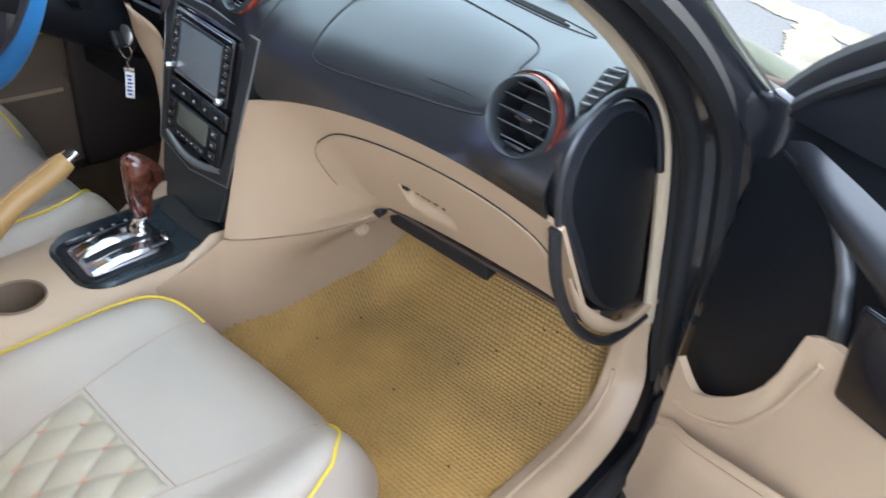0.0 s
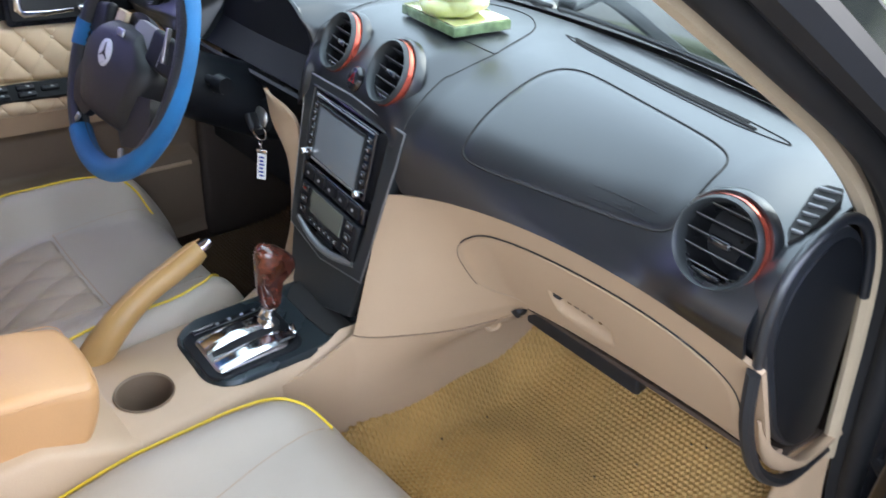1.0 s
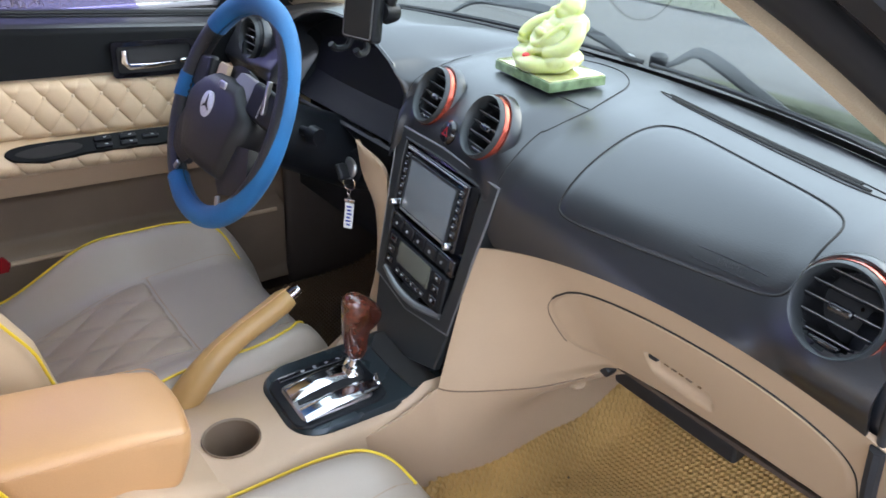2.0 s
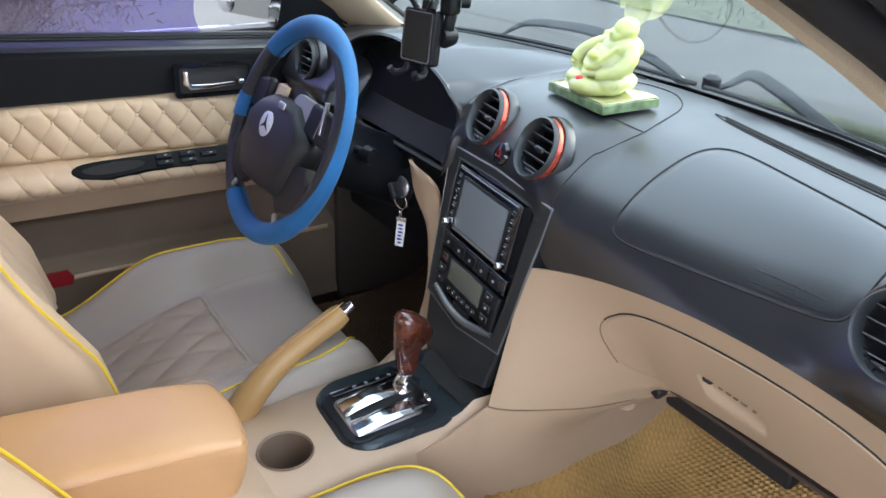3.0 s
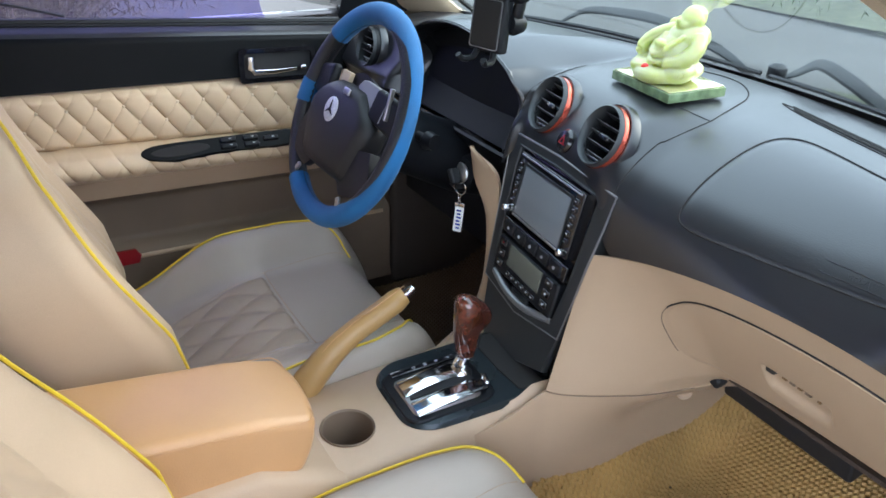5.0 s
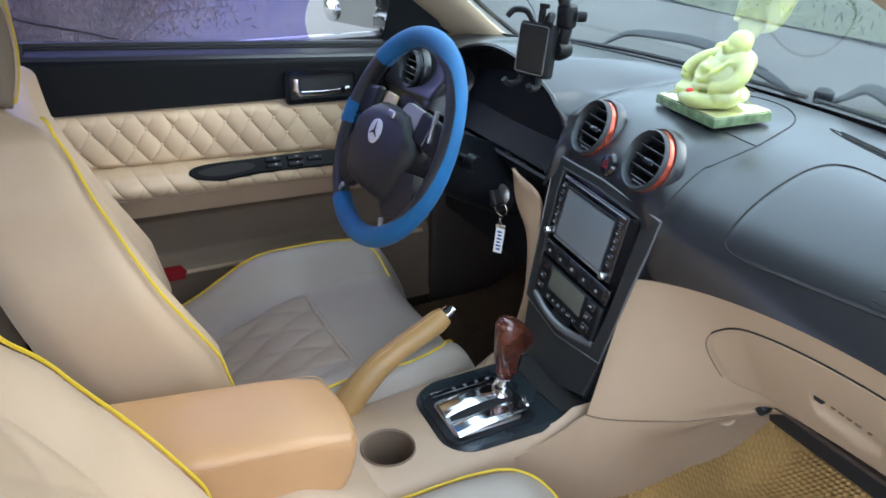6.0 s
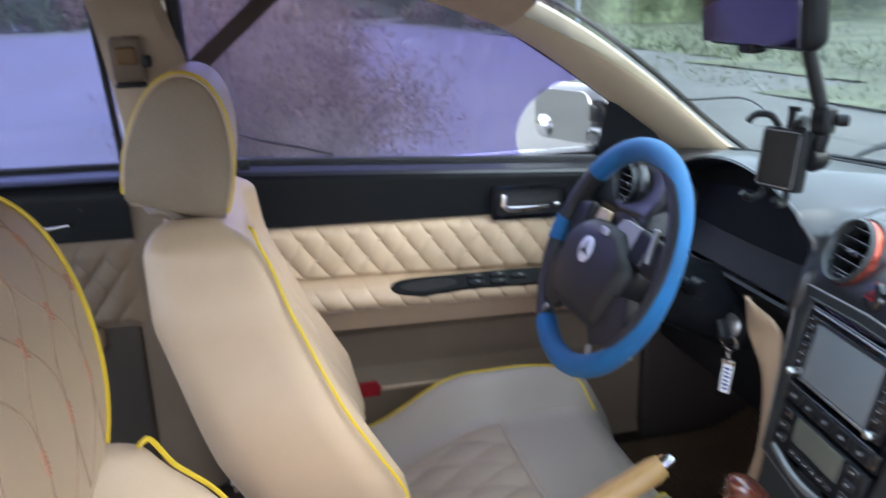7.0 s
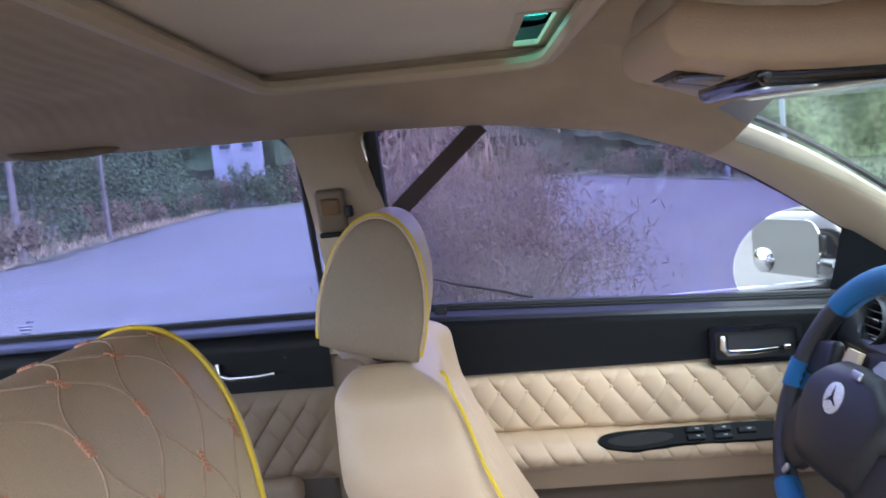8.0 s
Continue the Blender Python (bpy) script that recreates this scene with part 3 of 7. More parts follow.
def profile(x):
    yw, xa = edge_y(x), abs(x)
    yt = 0.230 - 0.225 * xa * xa
    zb = bound_z(xa)
    side = [(yw, 0.985), (yw - 0.05, 1.002), (yt, 1.003), (yt - 0.07, 0.992), (0.066, 0.958), (0.029, 0.912), (0.020, 0.897), (0.014, (zb + 0.897) / 2), (0.010, zb)]
    pod = 0.044 * math.exp(-((min(xa, 0.615) - 0.615) / 0.062) ** 2)
    fall = 0.016 * sm(0.56, 0.66, xa)
    side[1], side[2], side[3] = (side[1][0], side[1][1] - fall * 0.6), (side[2][0], side[2][1] - fall), (side[3][0], side[3][1] - fall)
    for i, k in ((2, 0.2), (3, 0.6), (4, 1.0), (5, 0.8), (6, 0.5), (7, 0.2)):
        side[i] = (side[i][0] - pod * k, side[i][1])
    tw = -0.16 * x
    mid = [(yw, 0.985), (yw - 0.05, 1.003), (0.25, 1.006), (0.16, 1.004), (0.106, 0.993), (0.072 + tw, 0.970), (0.050 + tw, 0.940), (0.042 + tw, 0.92), (0.040 + tw, 0.902)]
    d = (x + 0.33) / 0.19
    arch = 1.042 - 0.055 * d * d
    hood_ = [(yw, 0.988), (yw - 0.06, 1.008), (0.20, min(1.03, arch)), (0.10, arch + 0.004), (0.05, arch), (0.10, arch - 0.015), (0.122, 0.945), (0.090, 0.895), (0.062, 0.862)]
    wc = 1 - sm(0.10, 0.17, xa)
    wd = sm(-0.53, -0.49, x) * (1 - sm(-0.165, -0.13, x))
    out = []
    for a, b, c in zip(side, mid, hood_):
        p = Vector(a).lerp(Vector(b), wc)
        out.append(p.lerp(Vector(c), wd))
    return out


def dash(x, s, lift=0.0):
    p = profile(x)
    k = len(p) - 1
    i = min(int(s * k), k - 1)
    t = s * k - i
    a, b, c, d = (p[min(max(i + j, 0), k)] for j in (-1, 0, 1, 2))
    q = 0.5 * ((2 * b) + (c - a) * t + (2 * a - 5 * b + 4 * c - d) * t * t + (3 * b - a - 3 * c + d) * t ** 3)
    if x > -0.13:
        # a smoother run through the same heights, away from the cluster hood
        if i == 0:
            a = 2 * b - c
        if i == k - 1:
            d = 2 * c - b
        soft = (a + 4 * b + c + 3 * t * (c - a) + 3 * t * t * (a - 2 * b + c) + t ** 3 * (3 * b - a - 3 * c + d)) / 6
        q = q.lerp(soft, sm(-0.13, -0.06, x))
    if lift:
        e = 0.004
        g = dash(x, min(s + e, 1)) - dash(x, max(s - e, 0))
        h = dash(x + e, s) - dash(x - e, s)
        n = g.cross(h).normalized()
        n = n if n.y < 0 or n.z > 0.5 else -n
        return Vector((x, q.x, q.y)) + n * lift
    return Vector((x, q.x, q.y))


dashboard = thing("dashboard", (0, 0.25, 0.6), "black and beige two-tone car dashboard", "dashboard")
VENTS = [((-0.073, 0.0817, 0.963), (-0.16, -0.9, 0.42), 0.044), ((0.080, 0.0572, 0.963), (-0.16, -0.9, 0.42), 0.044), ((0.604, 0.030, 0.960), (-0.06, -0.96, 0.26), 0.044), ((-0.602, 0.022, 0.948), (0.0, -0.97, 0.2), 0.040)]
skin = grid(lambda u, v: dash(-0.69 + 1.352 * u, v), 300, 90)
gone = []
for at, n, r in VENTS:
    n = Vector(n).normalized()
    for f in skin.faces:
        d = f.calc_center_median() - Vector(at)
        if (d - n * d.dot(n)).length < r * 0.84 and abs(d.dot(n)) < 0.09:
            gone.append(f)
for f in skin.faces:
    c = f.calc_center_median()
    if 0.262 < c.x < 0.532 and c.y < 0.222 - 0.270 * (c.x - 0.252) - 0.014 and c.z > 0.909 + 0.080 * (c.x - 0.27) + 0.008:
        gone.append(f)
bmesh.ops.delete(skin, geom=list(set(gone)), context="FACES")
part("upper_shell", shell(skin, 0.004, (0, 1, -1)), DASH, dashboard, "black grained soft upper dashboard", sharp=60)


def rounded(u, v, n=7.0):
    """Pulls a square's corners in to a rounded outline."""
    a, b = 2 * u - 1, 2 * v - 1
    m = max(abs(a), abs(b))
    if m == 0:
        return 0.5, 0.5
    r = (abs(a) ** n + abs(b) ** n) ** (1 / n)
    f = m / r
    return 0.5 + a * f / 2, 0.5 + b * f / 2


def dash_find(x, axis, value):
    """How far down the section the dash reaches a depth (axis 1) or a height (axis 2)."""
    lo, hi = 0.10, 0.85
    for k in range(26):
        mid_ = (lo + hi) / 2
        if dash(x, mid_)[axis] > value:
            lo = mid_
        else:
            hi = mid_
    return (lo + hi) / 2


AIRBAG = [(x, dash_find(x, 1, 0.222 - 0.270 * (x - 0.252)), dash_find(x, 2, 0.909 + 0.080 * (x - 0.27))) for x in span(0.22, 0.58, 18)]


def airbag_at(u, v, lift):
    a, b = rounded(u, v, 6.0)
    x = 0.244 + 0.305 * a
    top, low = lin(x, *[(q[0], q[1]) for q in AIRBAG]), lin(x, *[(q[0], q[2]) for q in AIRBAG])
    return dash(x, top + (low - top) * b, lift)


def airbag_pad(u, v):
    e = min(u, 1 - u, v, 1 - v)
    return airbag_at(u, v, 0.0016 * sm(0, 0.03, e) - 0.0006)


part("airbag_cover", grid(airbag_pad, 44, 36), DASH, dashboard, "smooth black airbag cover", sharp=60)
loop = [(i / 24, 0) for i in range(24)] + [(1, i / 24) for i in range(24)] + [(1 - i / 24, 1) for i in range(24)] + [(0, 1 - i / 24) for i in range(24)]
part("airbag_seam", tube([airbag_at(u, v, 0.0002) for u, v in loop], 0.0013, 6, closed=True), SEAM, dashboard)
def pad_at(x, f):
    """A point on the airbag cover, f down from its upper edge."""
    top, low = lin(x, *[(q[0], q[1]) for q in AIRBAG]), lin(x, *[(q[0], q[2]) for q in AIRBAG])
    return dash(x, top + (low - top) * f, 0.0012)


c0, cx, cy = pad_at(0.478, 0.86), pad_at(0.500, 0.866), pad_at(0.478, 0.80)
fx = (cx - c0).normalized()
fz = fx.cross(cy - c0).normalized()
letters("airbag_letters", "AIRBAG", 0.011, Matrix.Translation(c0) @ Matrix((fx, fz.cross(fx), fz)).transposed().to_4x4(), DASH, dashboard, 0.0003, "embossed lettering")

for k in (-1, 1):
    part("emboss_line", tube([pad_at(x, 0.862 + 0.05 * k + 0.3 * (x - 0.478)) for x in span(0.438, 0.518, 10)], 0.0005, 5), DASH, dashboard)
# centre pad seams, defroster slots and the small side grilles
def on_dash(x, y, lift=0.0003):
    return dash(x, dash_find(x, 1, y), lift)


seam_run = [(0.143, 0.98 - t) for t in span(0, 0.5, 20)]
part("pad_seam", tube(spline([dash(x, q, 0.0002) for x, q in seam_run] + [on_dash(0.146, 0.10), on_dash(0.152, 0.140), on_dash(0.154, 0.172)], 2), 0.0009, 5), SEAM, dashboard)
part("pad_rim", tube(spline([on_dash(*q) for q in ((0.154, 0.174), (0.146, 0.21), (0.136, 0.243), (0.122, 0.279), (0.095, 0.315), (0.05, 0.348), (0.0, 0.355), (-0.05, 0.335))], 6), 0.0011, 6), SEAM, dashboard, "curved rim of the centre pad")
part("pad_joint", tube([on_dash(x, 0.165 + 0.26 * (x - 0.122)) for x in span(0.10, 0.152, 8)], 0.0007, 5), SEAM, dashboard)
part("pad_edge", tube([dash(x, s, 0.0003) for x, s in [(-0.135, 0.97 - t) for t in span(0, 0.66, 20)]], 0.0008, 5), SEAM, dashboard)


def defroster(x0, x1, s0, s1):
    return tube([dash(x0 + (x1 - x0) * t, s0 + (s1 - s0) * t, 0.0012) for t in span(0, 1, 24)], [0.0015 + 0.0022 * math.sin(math.pi * t) ** 0.5 for t in span(0, 1, 24)], 6)


def defrost_y(x):
    return lin(x, (0.155, 0.318), (0.206, 0.303), (0.29, 0.278), (0.39, 0.250), (0.49, 0.226), (0.556, 0.211))


ring = [(x, defrost_y(x) - lin(x, (0.155, 0.0), (0.20, 0.010), (0.50, 0.014), (0.566, 0.004))) for x in span(0.155, 0.564, 12)]
ring += [(x, defrost_y(x) + lin(x, (0.155, 0.0), (0.20, 0.008), (0.50, 0.012), (0.566, 0.004))) for x in span(0.556, 0.175, 11)]
part("defroster_frame", tube(spline([on_dash(x, y) for x, y in ring], 5, closed=True), 0.0009, 5, closed=True), SEAM, dashboard)
for off, x0, x1 in ((-0.0035, 0.185, 0.520), (0.0045, 0.175, 0.505)):
    part("defroster_slot", tube([on_dash(x, defrost_y(x) + off, 0.0004) for x in span(x0, x1, 30)], 0.0024, 6), SEAM, dashboard, "long dark defroster slot")
part("defroster_slot", defroster(-0.60, -0.05, 0.15, 0.10), RUBBER, dashboard, "long dark defroster slot")
side_m = frame_of((0.651, 0.086, 0.9955), (-0.10, -0.30, 0.95), (0, 1, 0))
part("side_grille", plate([(0.002, -0.046), (-0.006, -0.030), (-0.016, 0.036), (-0.008, 0.046), (0.006, 0.046), (0.012, 0.030), (0.009, -0.034)], 0.012, side_m, 0.001), SEAM, dashboard, "triangular side window demister")
for k in range(6):
    w = 0.010 + 0.0022 * k
    part("slat", rbox(w, 0.0028, 0.004, 0.001, at=side_m @ Vector((0.003 - 0.0009 * k, -0.032 + 0.0135 * k, 0.0012)), rot=(14, 0, 14)), SATINDARK, dashboard)


# beige lower half with the glove box
def low_y(x, z):
    zb = bound_z(x)
    face = 0.012 + (zb - z) * 0.62
    edge = (z - 0.80) * 0.225 + 0.002
    k = sm(0.128, 0.30, x) ** 0.8
    return edge + (face - edge) * k


def low_bot(x):
    return curve(x, (0.13, 0.597), (0.20, 0.60), (0.32, 0.652), (0.66, 0.658), (0.70, 0.68))


def lower(u, t, lift=0.0):
    x = 0.130 + 0.552 * u
    z0, z1 = bound_z(x) - 0.002, low_bot(x)
    z = z0 + (z1 - z0) * t
    roll = 0.03 * sm(0.88, 1.0, t) * sm(0.15, 0.35, x)
    return Vector((x, low_y(x, z) + roll - lift * 0.8, z + lift * 0.4))


low_skin = grid(lower, 110, 50)
bmesh.ops.delete(low_skin, geom=[f for f in low_skin.faces if 0.378 < f.calc_center_median().x < 0.476 and 0.702 < f.calc_center_median().z < 0.772], context="FACES")
part("lower_panel", shell(low_skin, 0.006, (0, 1, 0)), BEIGE, dashboard, "smooth beige lower dashboard panel", sharp=60)


def shoulder_strip(u, v):
    """Carries the lower edge of the beige panel down into the console's side."""
    a = lower(0.36 * u, 1.0) + Vector((0, 0.0, -0.0015))
    b = Vector((lin(u, (0, 0.141), (0.3, 0.150), (1, 0.165)), lin(u, (0, -0.05), (0.6, 0.20), (1, 0.46)), 0.345))
    k = v + (sm(0, 0.36, v) - v) * sm(0.1, 0.6, u)
    return Vector((a.x + (b.x - a.x) * k, a.y + (b.y - a.y) * k, a.z + (b.z - a.z) * v)) + Vector((-0.006, 0.006, 0.0)) * math.sin(math.pi * v) * sm(0.05, 0.5, u)


def flank(w, v):
    """The shoulder, with a lead-in that grows out of the console's side."""
    if w > 0.3:
        return shoulder_strip((w - 0.3) / 0.7, v)
    z = 0.540 + (0.345 - 0.540) * v
    start = Vector((lin(z, (0.34, 0.1328), (0.44, 0.1268), (0.476, 0.1208), (0.546, 0.1128)) - 0.004, -0.19, z))
    return start.lerp(shoulder_strip(0, v), w / 0.3) + Vector((0, 0, -0.012)) * math.sin(math.pi * w / 0.3) * (1 - v)


part("shoulder_strip", shell(grid(flank, 44, 16), 0.004, (-1, 1, 0)), BEIGE, dashboard, "beige shoulder down to the console", sharp=60)


def glove(u, v, lift):
    a, b = rounded(u, v, 4.2)
    t = 0.165 + 0.03 * a + 0.72 * b + 0.12 * (1 - a) ** 6 * (0.5 - b)
    return lower(0.200 + 0.745 * a + 0.05 * (b - 0.4) * (1 - a), t, lift)


def glove_pad(u, v):
    e = min(u, 1 - u, v, 1 - v)
    lift = 0.006 * sm(0, 0.03, e) - 0.001 + 0.004 * math.sin(math.pi * u) * math.sin(math.pi * v)
    p = glove(u, v, lift)
    a, b = (p.x - 0.427) / 0.0445, (p.z - 0.7365 + 0.09 * (p.x - 0.427)) / 0.0285
    dent = (1 - sm(0.86, 1.06, abs(a))) * (1 - sm(0.86, 1.02, b)) * sm(-1.05, 0.55, b - 0.25 * abs(a) ** 3)
    return p + Vector((0, 0.0200, -0.010)) * dent


glovebox = part("glovebox_door", shell(grid(glove_pad, 190, 100), 0.003, (0, 1, 0)), BEIGE, dashboard, "beige glove box lid", sharp=60)
part("lid_gap", tube([glove(0, 0.70 - i / 20, 0.0006) for i in range(13)], 0.0008, 5), TAUPE, glovebox)
part("lid_gap", tube([glove(0, v, 0.0012) for v in (0.10, 0.05)] + [glove(i / 40, 0.0, 0.0012) for i in range(2, 41)], 0.0013, 5), SEAM, glovebox)
part("lid_gap", tube([glove(1, i / 20, 0.001) for i in range(0, 15)], 0.001, 5), SEAM, glovebox)
part("latch_notch", rbox(0.014, 0.010, 0.009, 0.003, at=(0.391, low_y(0.391, 0.762) + 0.002, 0.7615)), SEAM, glovebox, "dark latch notch")
for k, (x, w) in enumerate(((0.407, 0.007), (0.418, 0.008), (0.4285, 0.007), (0.440, 0.009), (0.455, 0.005))):
    part("mark", rbox(w, 0.006, 0.006, 0.001, at=(x, low_y(x, 0.757) + 0.004, 0.7575 - 0.07 * (x - 0.41)), rot=(0, 4, 0)), TAUPE if k % 2 else TANDARK, glovebox)
part("under_tray", rbox(0.215, 0.06, 0.045, 0.006, at=(0.365, 0.222, 0.618), rot=(12, 1, 0)), RUBBER, dashboard, "dark duct edge under the glove box")
part("under_plug", rbox(0.020, 0.022, 0.020, 0.005, at=(0.272, 0.158, 0.642), rot=(10, 20, 0)), RUBBER, dashboard, "black plug in the footwell")
part("under_cover", shell(sheet(span(0.14, 0.68, 8), span(0.16, 0.50, 6), lambda x, y: (x, y, 0.655 - 0.05 * sm(0.16, 0.4, y))), 0.006), CARPET, dashboard)

part("panel_seam", tube([shoulder_strip(u, 0.0) + Vector((0.001, -0.001, 0.0005)) for u in span(0.0, 0.6, 24)], 0.0006, 5), TAUPE, dashboard)

# driver's lower dash, with the beige side strip by the stack
part("knee_panel", shell(grid(lambda u, v: Vector((-0.69 + 0.545 * u, 0.045 + 0.03 * math.sin(3.1 * v) + 0.10 * v, 0.865 - 0.27 * v)), 20, 12), 0.006), DARK, dashboard, "black panel under the steering column")
FL = [((-0.200, 0.013, 0.868), (-0.198, 0.016, 0.866)), ((-0.203, 0.020, 0.835), (-0.150, 0.024, 0.842)), ((-0.200, 0.026, 0.802), (-0.146, 0.040, 0.807)), ((-0.176, 0.038, 0.740), (-0.144, 0.038, 0.745)), ((-0.157, 0.028, 0.645), (-0.140, 0.030, 0.645)), ((-0.153, 0.008, 0.575), (-0.134, 0.014, 0.575))]
fa, fb = spline([q[0] for q in FL], 6), spline([q[1] for q in FL], 6)
part("stack_flank", shell(grid(lambda u, v: fa[round(v * 30)].lerp(fb[round(v * 30)], u) + Vector((0, -0.004 * math.sin(math.pi * u), 0)), 6, 30), 0.007, (0, 1, 0)), BEIGE, dashboard, "beige leaf-shaped strip beside the centre stack", sharp=60)
part("cluster_lens", shell(grid(lambda u, v: Vector((-0.49 + 0.34 * u, 0.115 - 0.03 * v, 1.015 - 0.135 * v - 0.03 * (2 * u - 1) ** 2 * (1 - v))), 14, 8), 0.003), DOORBLACK, dashboard, "dark unlit instrument cluster lens")
part("cluster_bezel", shell(grid(lambda u, v: dash(-0.50 + 0.345 * u, 0.60 + 0.40 * v, 0.004), 30, 24), 0.003), DOORBLACK, dashboard, "matt black cluster surround")
part("cluster_line", tube([dash(x, 0.905, 0.002) for x in span(-0.46, -0.30, 8)], 0.0016, 5), SATIN, dashboard)
part("cluster_line", tube([dash(x, 0.93, 0.002) for x in span(-0.235, -0.165, 6)], 0.0018, 5), SATIN, dashboard)
part("warning_light", rbox(0.006, 0.002, 0.004, 0.001, at=(-0.215, 0.098, 1.0)), RED, dashboard)


# ---- round air vents ----
def air_vent(at, normal, r, label, ring=COPPER):
    m = frame_of(at, normal)
    v = thing("air_vent", at, label, "air vent", "round air vents")
    part("surround", lathe([(r * 1.18, -0.012), (r * 1.17, -0.002), (r * 1.12, 0.0025), (r * 1.07, 0.002), (r * 1.05, -0.004)], 40, m, caps=False), DASH, v)
    part("red_ring", lathe([(r * 1.05, -0.002), (r * 1.055, 0.0075), (r * 1.035, 0.0105), (r * 1.015, 0.009)], 40, m, caps=False), ring, v, "red metallic ring")
    part("ring", lathe([(r * 1.02, 0.004), (r * 1.01, 0.014), (r * 0.96, 0.0175), (r * 0.90, 0.015), (r * 0.86, 0.004), (r * 0.84, -0.03)], 40, m, caps=False), RINGGREY, v, "satin grey ring")
    part("well", lathe([(r * 0.85, 0.0), (r * 0.8, -0.035), (0.002, -0.036)], 32, m, caps=False), RUBBER, v)
    for k in range(-2, 3):
        y = k * r * 0.33
        w = 2 * math.sqrt(max((r * 0.83) ** 2 - y * y, 1e-6))
        part("slat", rbox(w, 0.0022, 0.014, 0.001, at=(0, y, -0.001), rot=(-18, 0, 0)), DARK, v, m=m)
        # a pale strip paints the highlight along each slat
        part("slat_glint", rbox(w * 0.98, 0.0012, 0.0012, 0.0004, at=(0, y + 0.0022, 0.006)), SATINDARK, v, m=m)
    part("knob", rbox(0.024, 0.009, 0.008, 0.003, at=(0, 0, 0.005)), PIANO, v, "thumb tab", m=m)
    part("wheel", rbox(r * 0.7, 0.006, 0.008, 0.002, at=(-0.002, -r * 0.76, 0.003)), PIANO, v, m=m)
    return v


for x in (-0.073, 0.080):
    air_vent((x, 0.070 - 0.16 * x, 0.963), (-0.16, -0.9, 0.42), 0.044, "round black air vent with a red ring above the stereo")
air_vent((0.604, 0.030, 0.960), (-0.06, -0.96, 0.26), 0.044, "round black air vent with a red ring above the glove box")
air_vent((-0.602, 0.022, 0.948), (0.0, -0.97, 0.2), 0.040, "round black air vent behind the steering wheel", DARK)

# ---- centre stack: fascia, stereo, climate panel ----
SM = frame_of((0, 0.016, 0.80), (-0.1183, -0.9728, 0.199))
hazard = thing("hazard_switch", SM @ Vector((0.006, 0.14, 0.01)), "round black hazard light switch between two vents", "switch")
hm = frame_of((0.004, 0.048, 0.936), (-0.16, -0.9, 0.38))
part("button", lathe([(0.0185, -0.008), (0.0185, 0.002), (0.015, 0.006), (0.001, 0.007)], 24, hm), PIANO, hazard)
part("triangle", ringplate([(0, 0.008), (-0.008, -0.006), (0.008, -0.006)], [(0, 0.005), (-0.0052, -0.0043), (0.0052, -0.0043)], 0.001, hm @ pose(0, 0, 0.0075)), REFLECT, hazard)

stack = thing("center_stack", SM @ Vector((0, -0.19, 0)), "dark grey centre stack tilted towards the driver", "centre stack")
outer = [(-0.140, 0.110), (0.0, 0.116), (0.150, 0.111), (0.145, 0.06), (0.136, 0.0), (0.129, -0.07), (0.121, -0.128), (0.0, -0.150), (-0.112, -0.137), (-0.120, -0.07), (-0.128, 0.0), (-0.135, 0.06)]
inner = [(-0.108, 0.097), (0.0, 0.101), (0.118, 0.097), (0.117, 0.06), (0.113, 0.0), (0.108, -0.06), (0.098, -0.112), (0.0, -0.132), (-0.092, -0.120), (-0.100, -0.06), (-0.105, 0.0), (-0.108, 0.06)]
part("fascia_frame", ringplate(outer, inner, 0.03, SM), STACK, stack, "satin dark grey surround")
part("fascia_lip", tube([SM @ Vector((x, y, -0.001)) for x, y in outer], 0.0019, 6, closed=True), SATINDARK, stack, "bright outer edge")
part("inner_lip", tube([SM @ Vector((x, y, -0.002)) for x, y in inner], 0.003, 6, closed=True), STACK, stack)
part("fascia_panel", plate(inner, 0.02, SM @ pose(0, 0, -0.010)), PIANO, stack, "black inner panel")
part("stack_body", rbox(0.225, 0.22, 0.05, 0.01, at=(0.004, 0.0, -0.056)), DARK, stack, m=SM)
part("lower_lip", plate([(-0.110, -0.139), (0.0, -0.152), (0.119, -0.130), (0.112, -0.165), (0.105, -0.198), (0.02, -0.228), (-0.08, -0.255), (-0.098, -0.20)], 0.012, SM @ pose(0, 0, -0.004), 0.003), STACK, stack, "plain dark panel above the tray")
part("scoop_lip", tube(spline([SM @ Vector(p) for p in ((-0.088, -0.119, -0.002), (-0.03, -0.129, 0.003), (0.03, -0.128, 0.003), (0.094, -0.112, -0.002))], 5), 0.006, 8), SATINDARK, stack, "curved lip under the climate panel")
for k in range(3):
    part("rib", rbox(0.05, 0.003, 0.006, 0.0012, at=(0.0, -0.117 - 0.005 * k, -0.002)), STACK, stack, m=SM)

stereo = thing("car_stereo", SM @ Vector((0, 0.04, 0)), "black double car stereo with a blank grey touch screen", "car stereo")
HM = SM @ pose(-0.005, 0.038, -0.002)
part("body", rbox(0.186, 0.106, 0.03, 0.003, at=(0, 0, -0.012)), PIANO, stereo, "black stereo front", m=HM)
part("screen", rbox(0.136, 0.080, 0.004, 0.001, at=(0.0, -0.004, 0.0035)), SCREEN, stereo, "blank grey screen", m=HM)
part("bezel", ringplate(rrect(0.144, 0.088, 0.003), rrect(0.136, 0.080, 0.002), 0.003, HM @ pose(0, -0.004, 0.006)), STACK, stereo)
part("sill", rbox(0.140, 0.004, 0.005, 0.001, at=(0, -0.047, 0.004)), SATIN, stereo, "bright lower edge", m=HM)
part("disc_slot", rbox(0.176, 0.0025, 0.004, 0.001, at=(0, 0.0485, 0.003)), SATIN, stereo, m=HM)
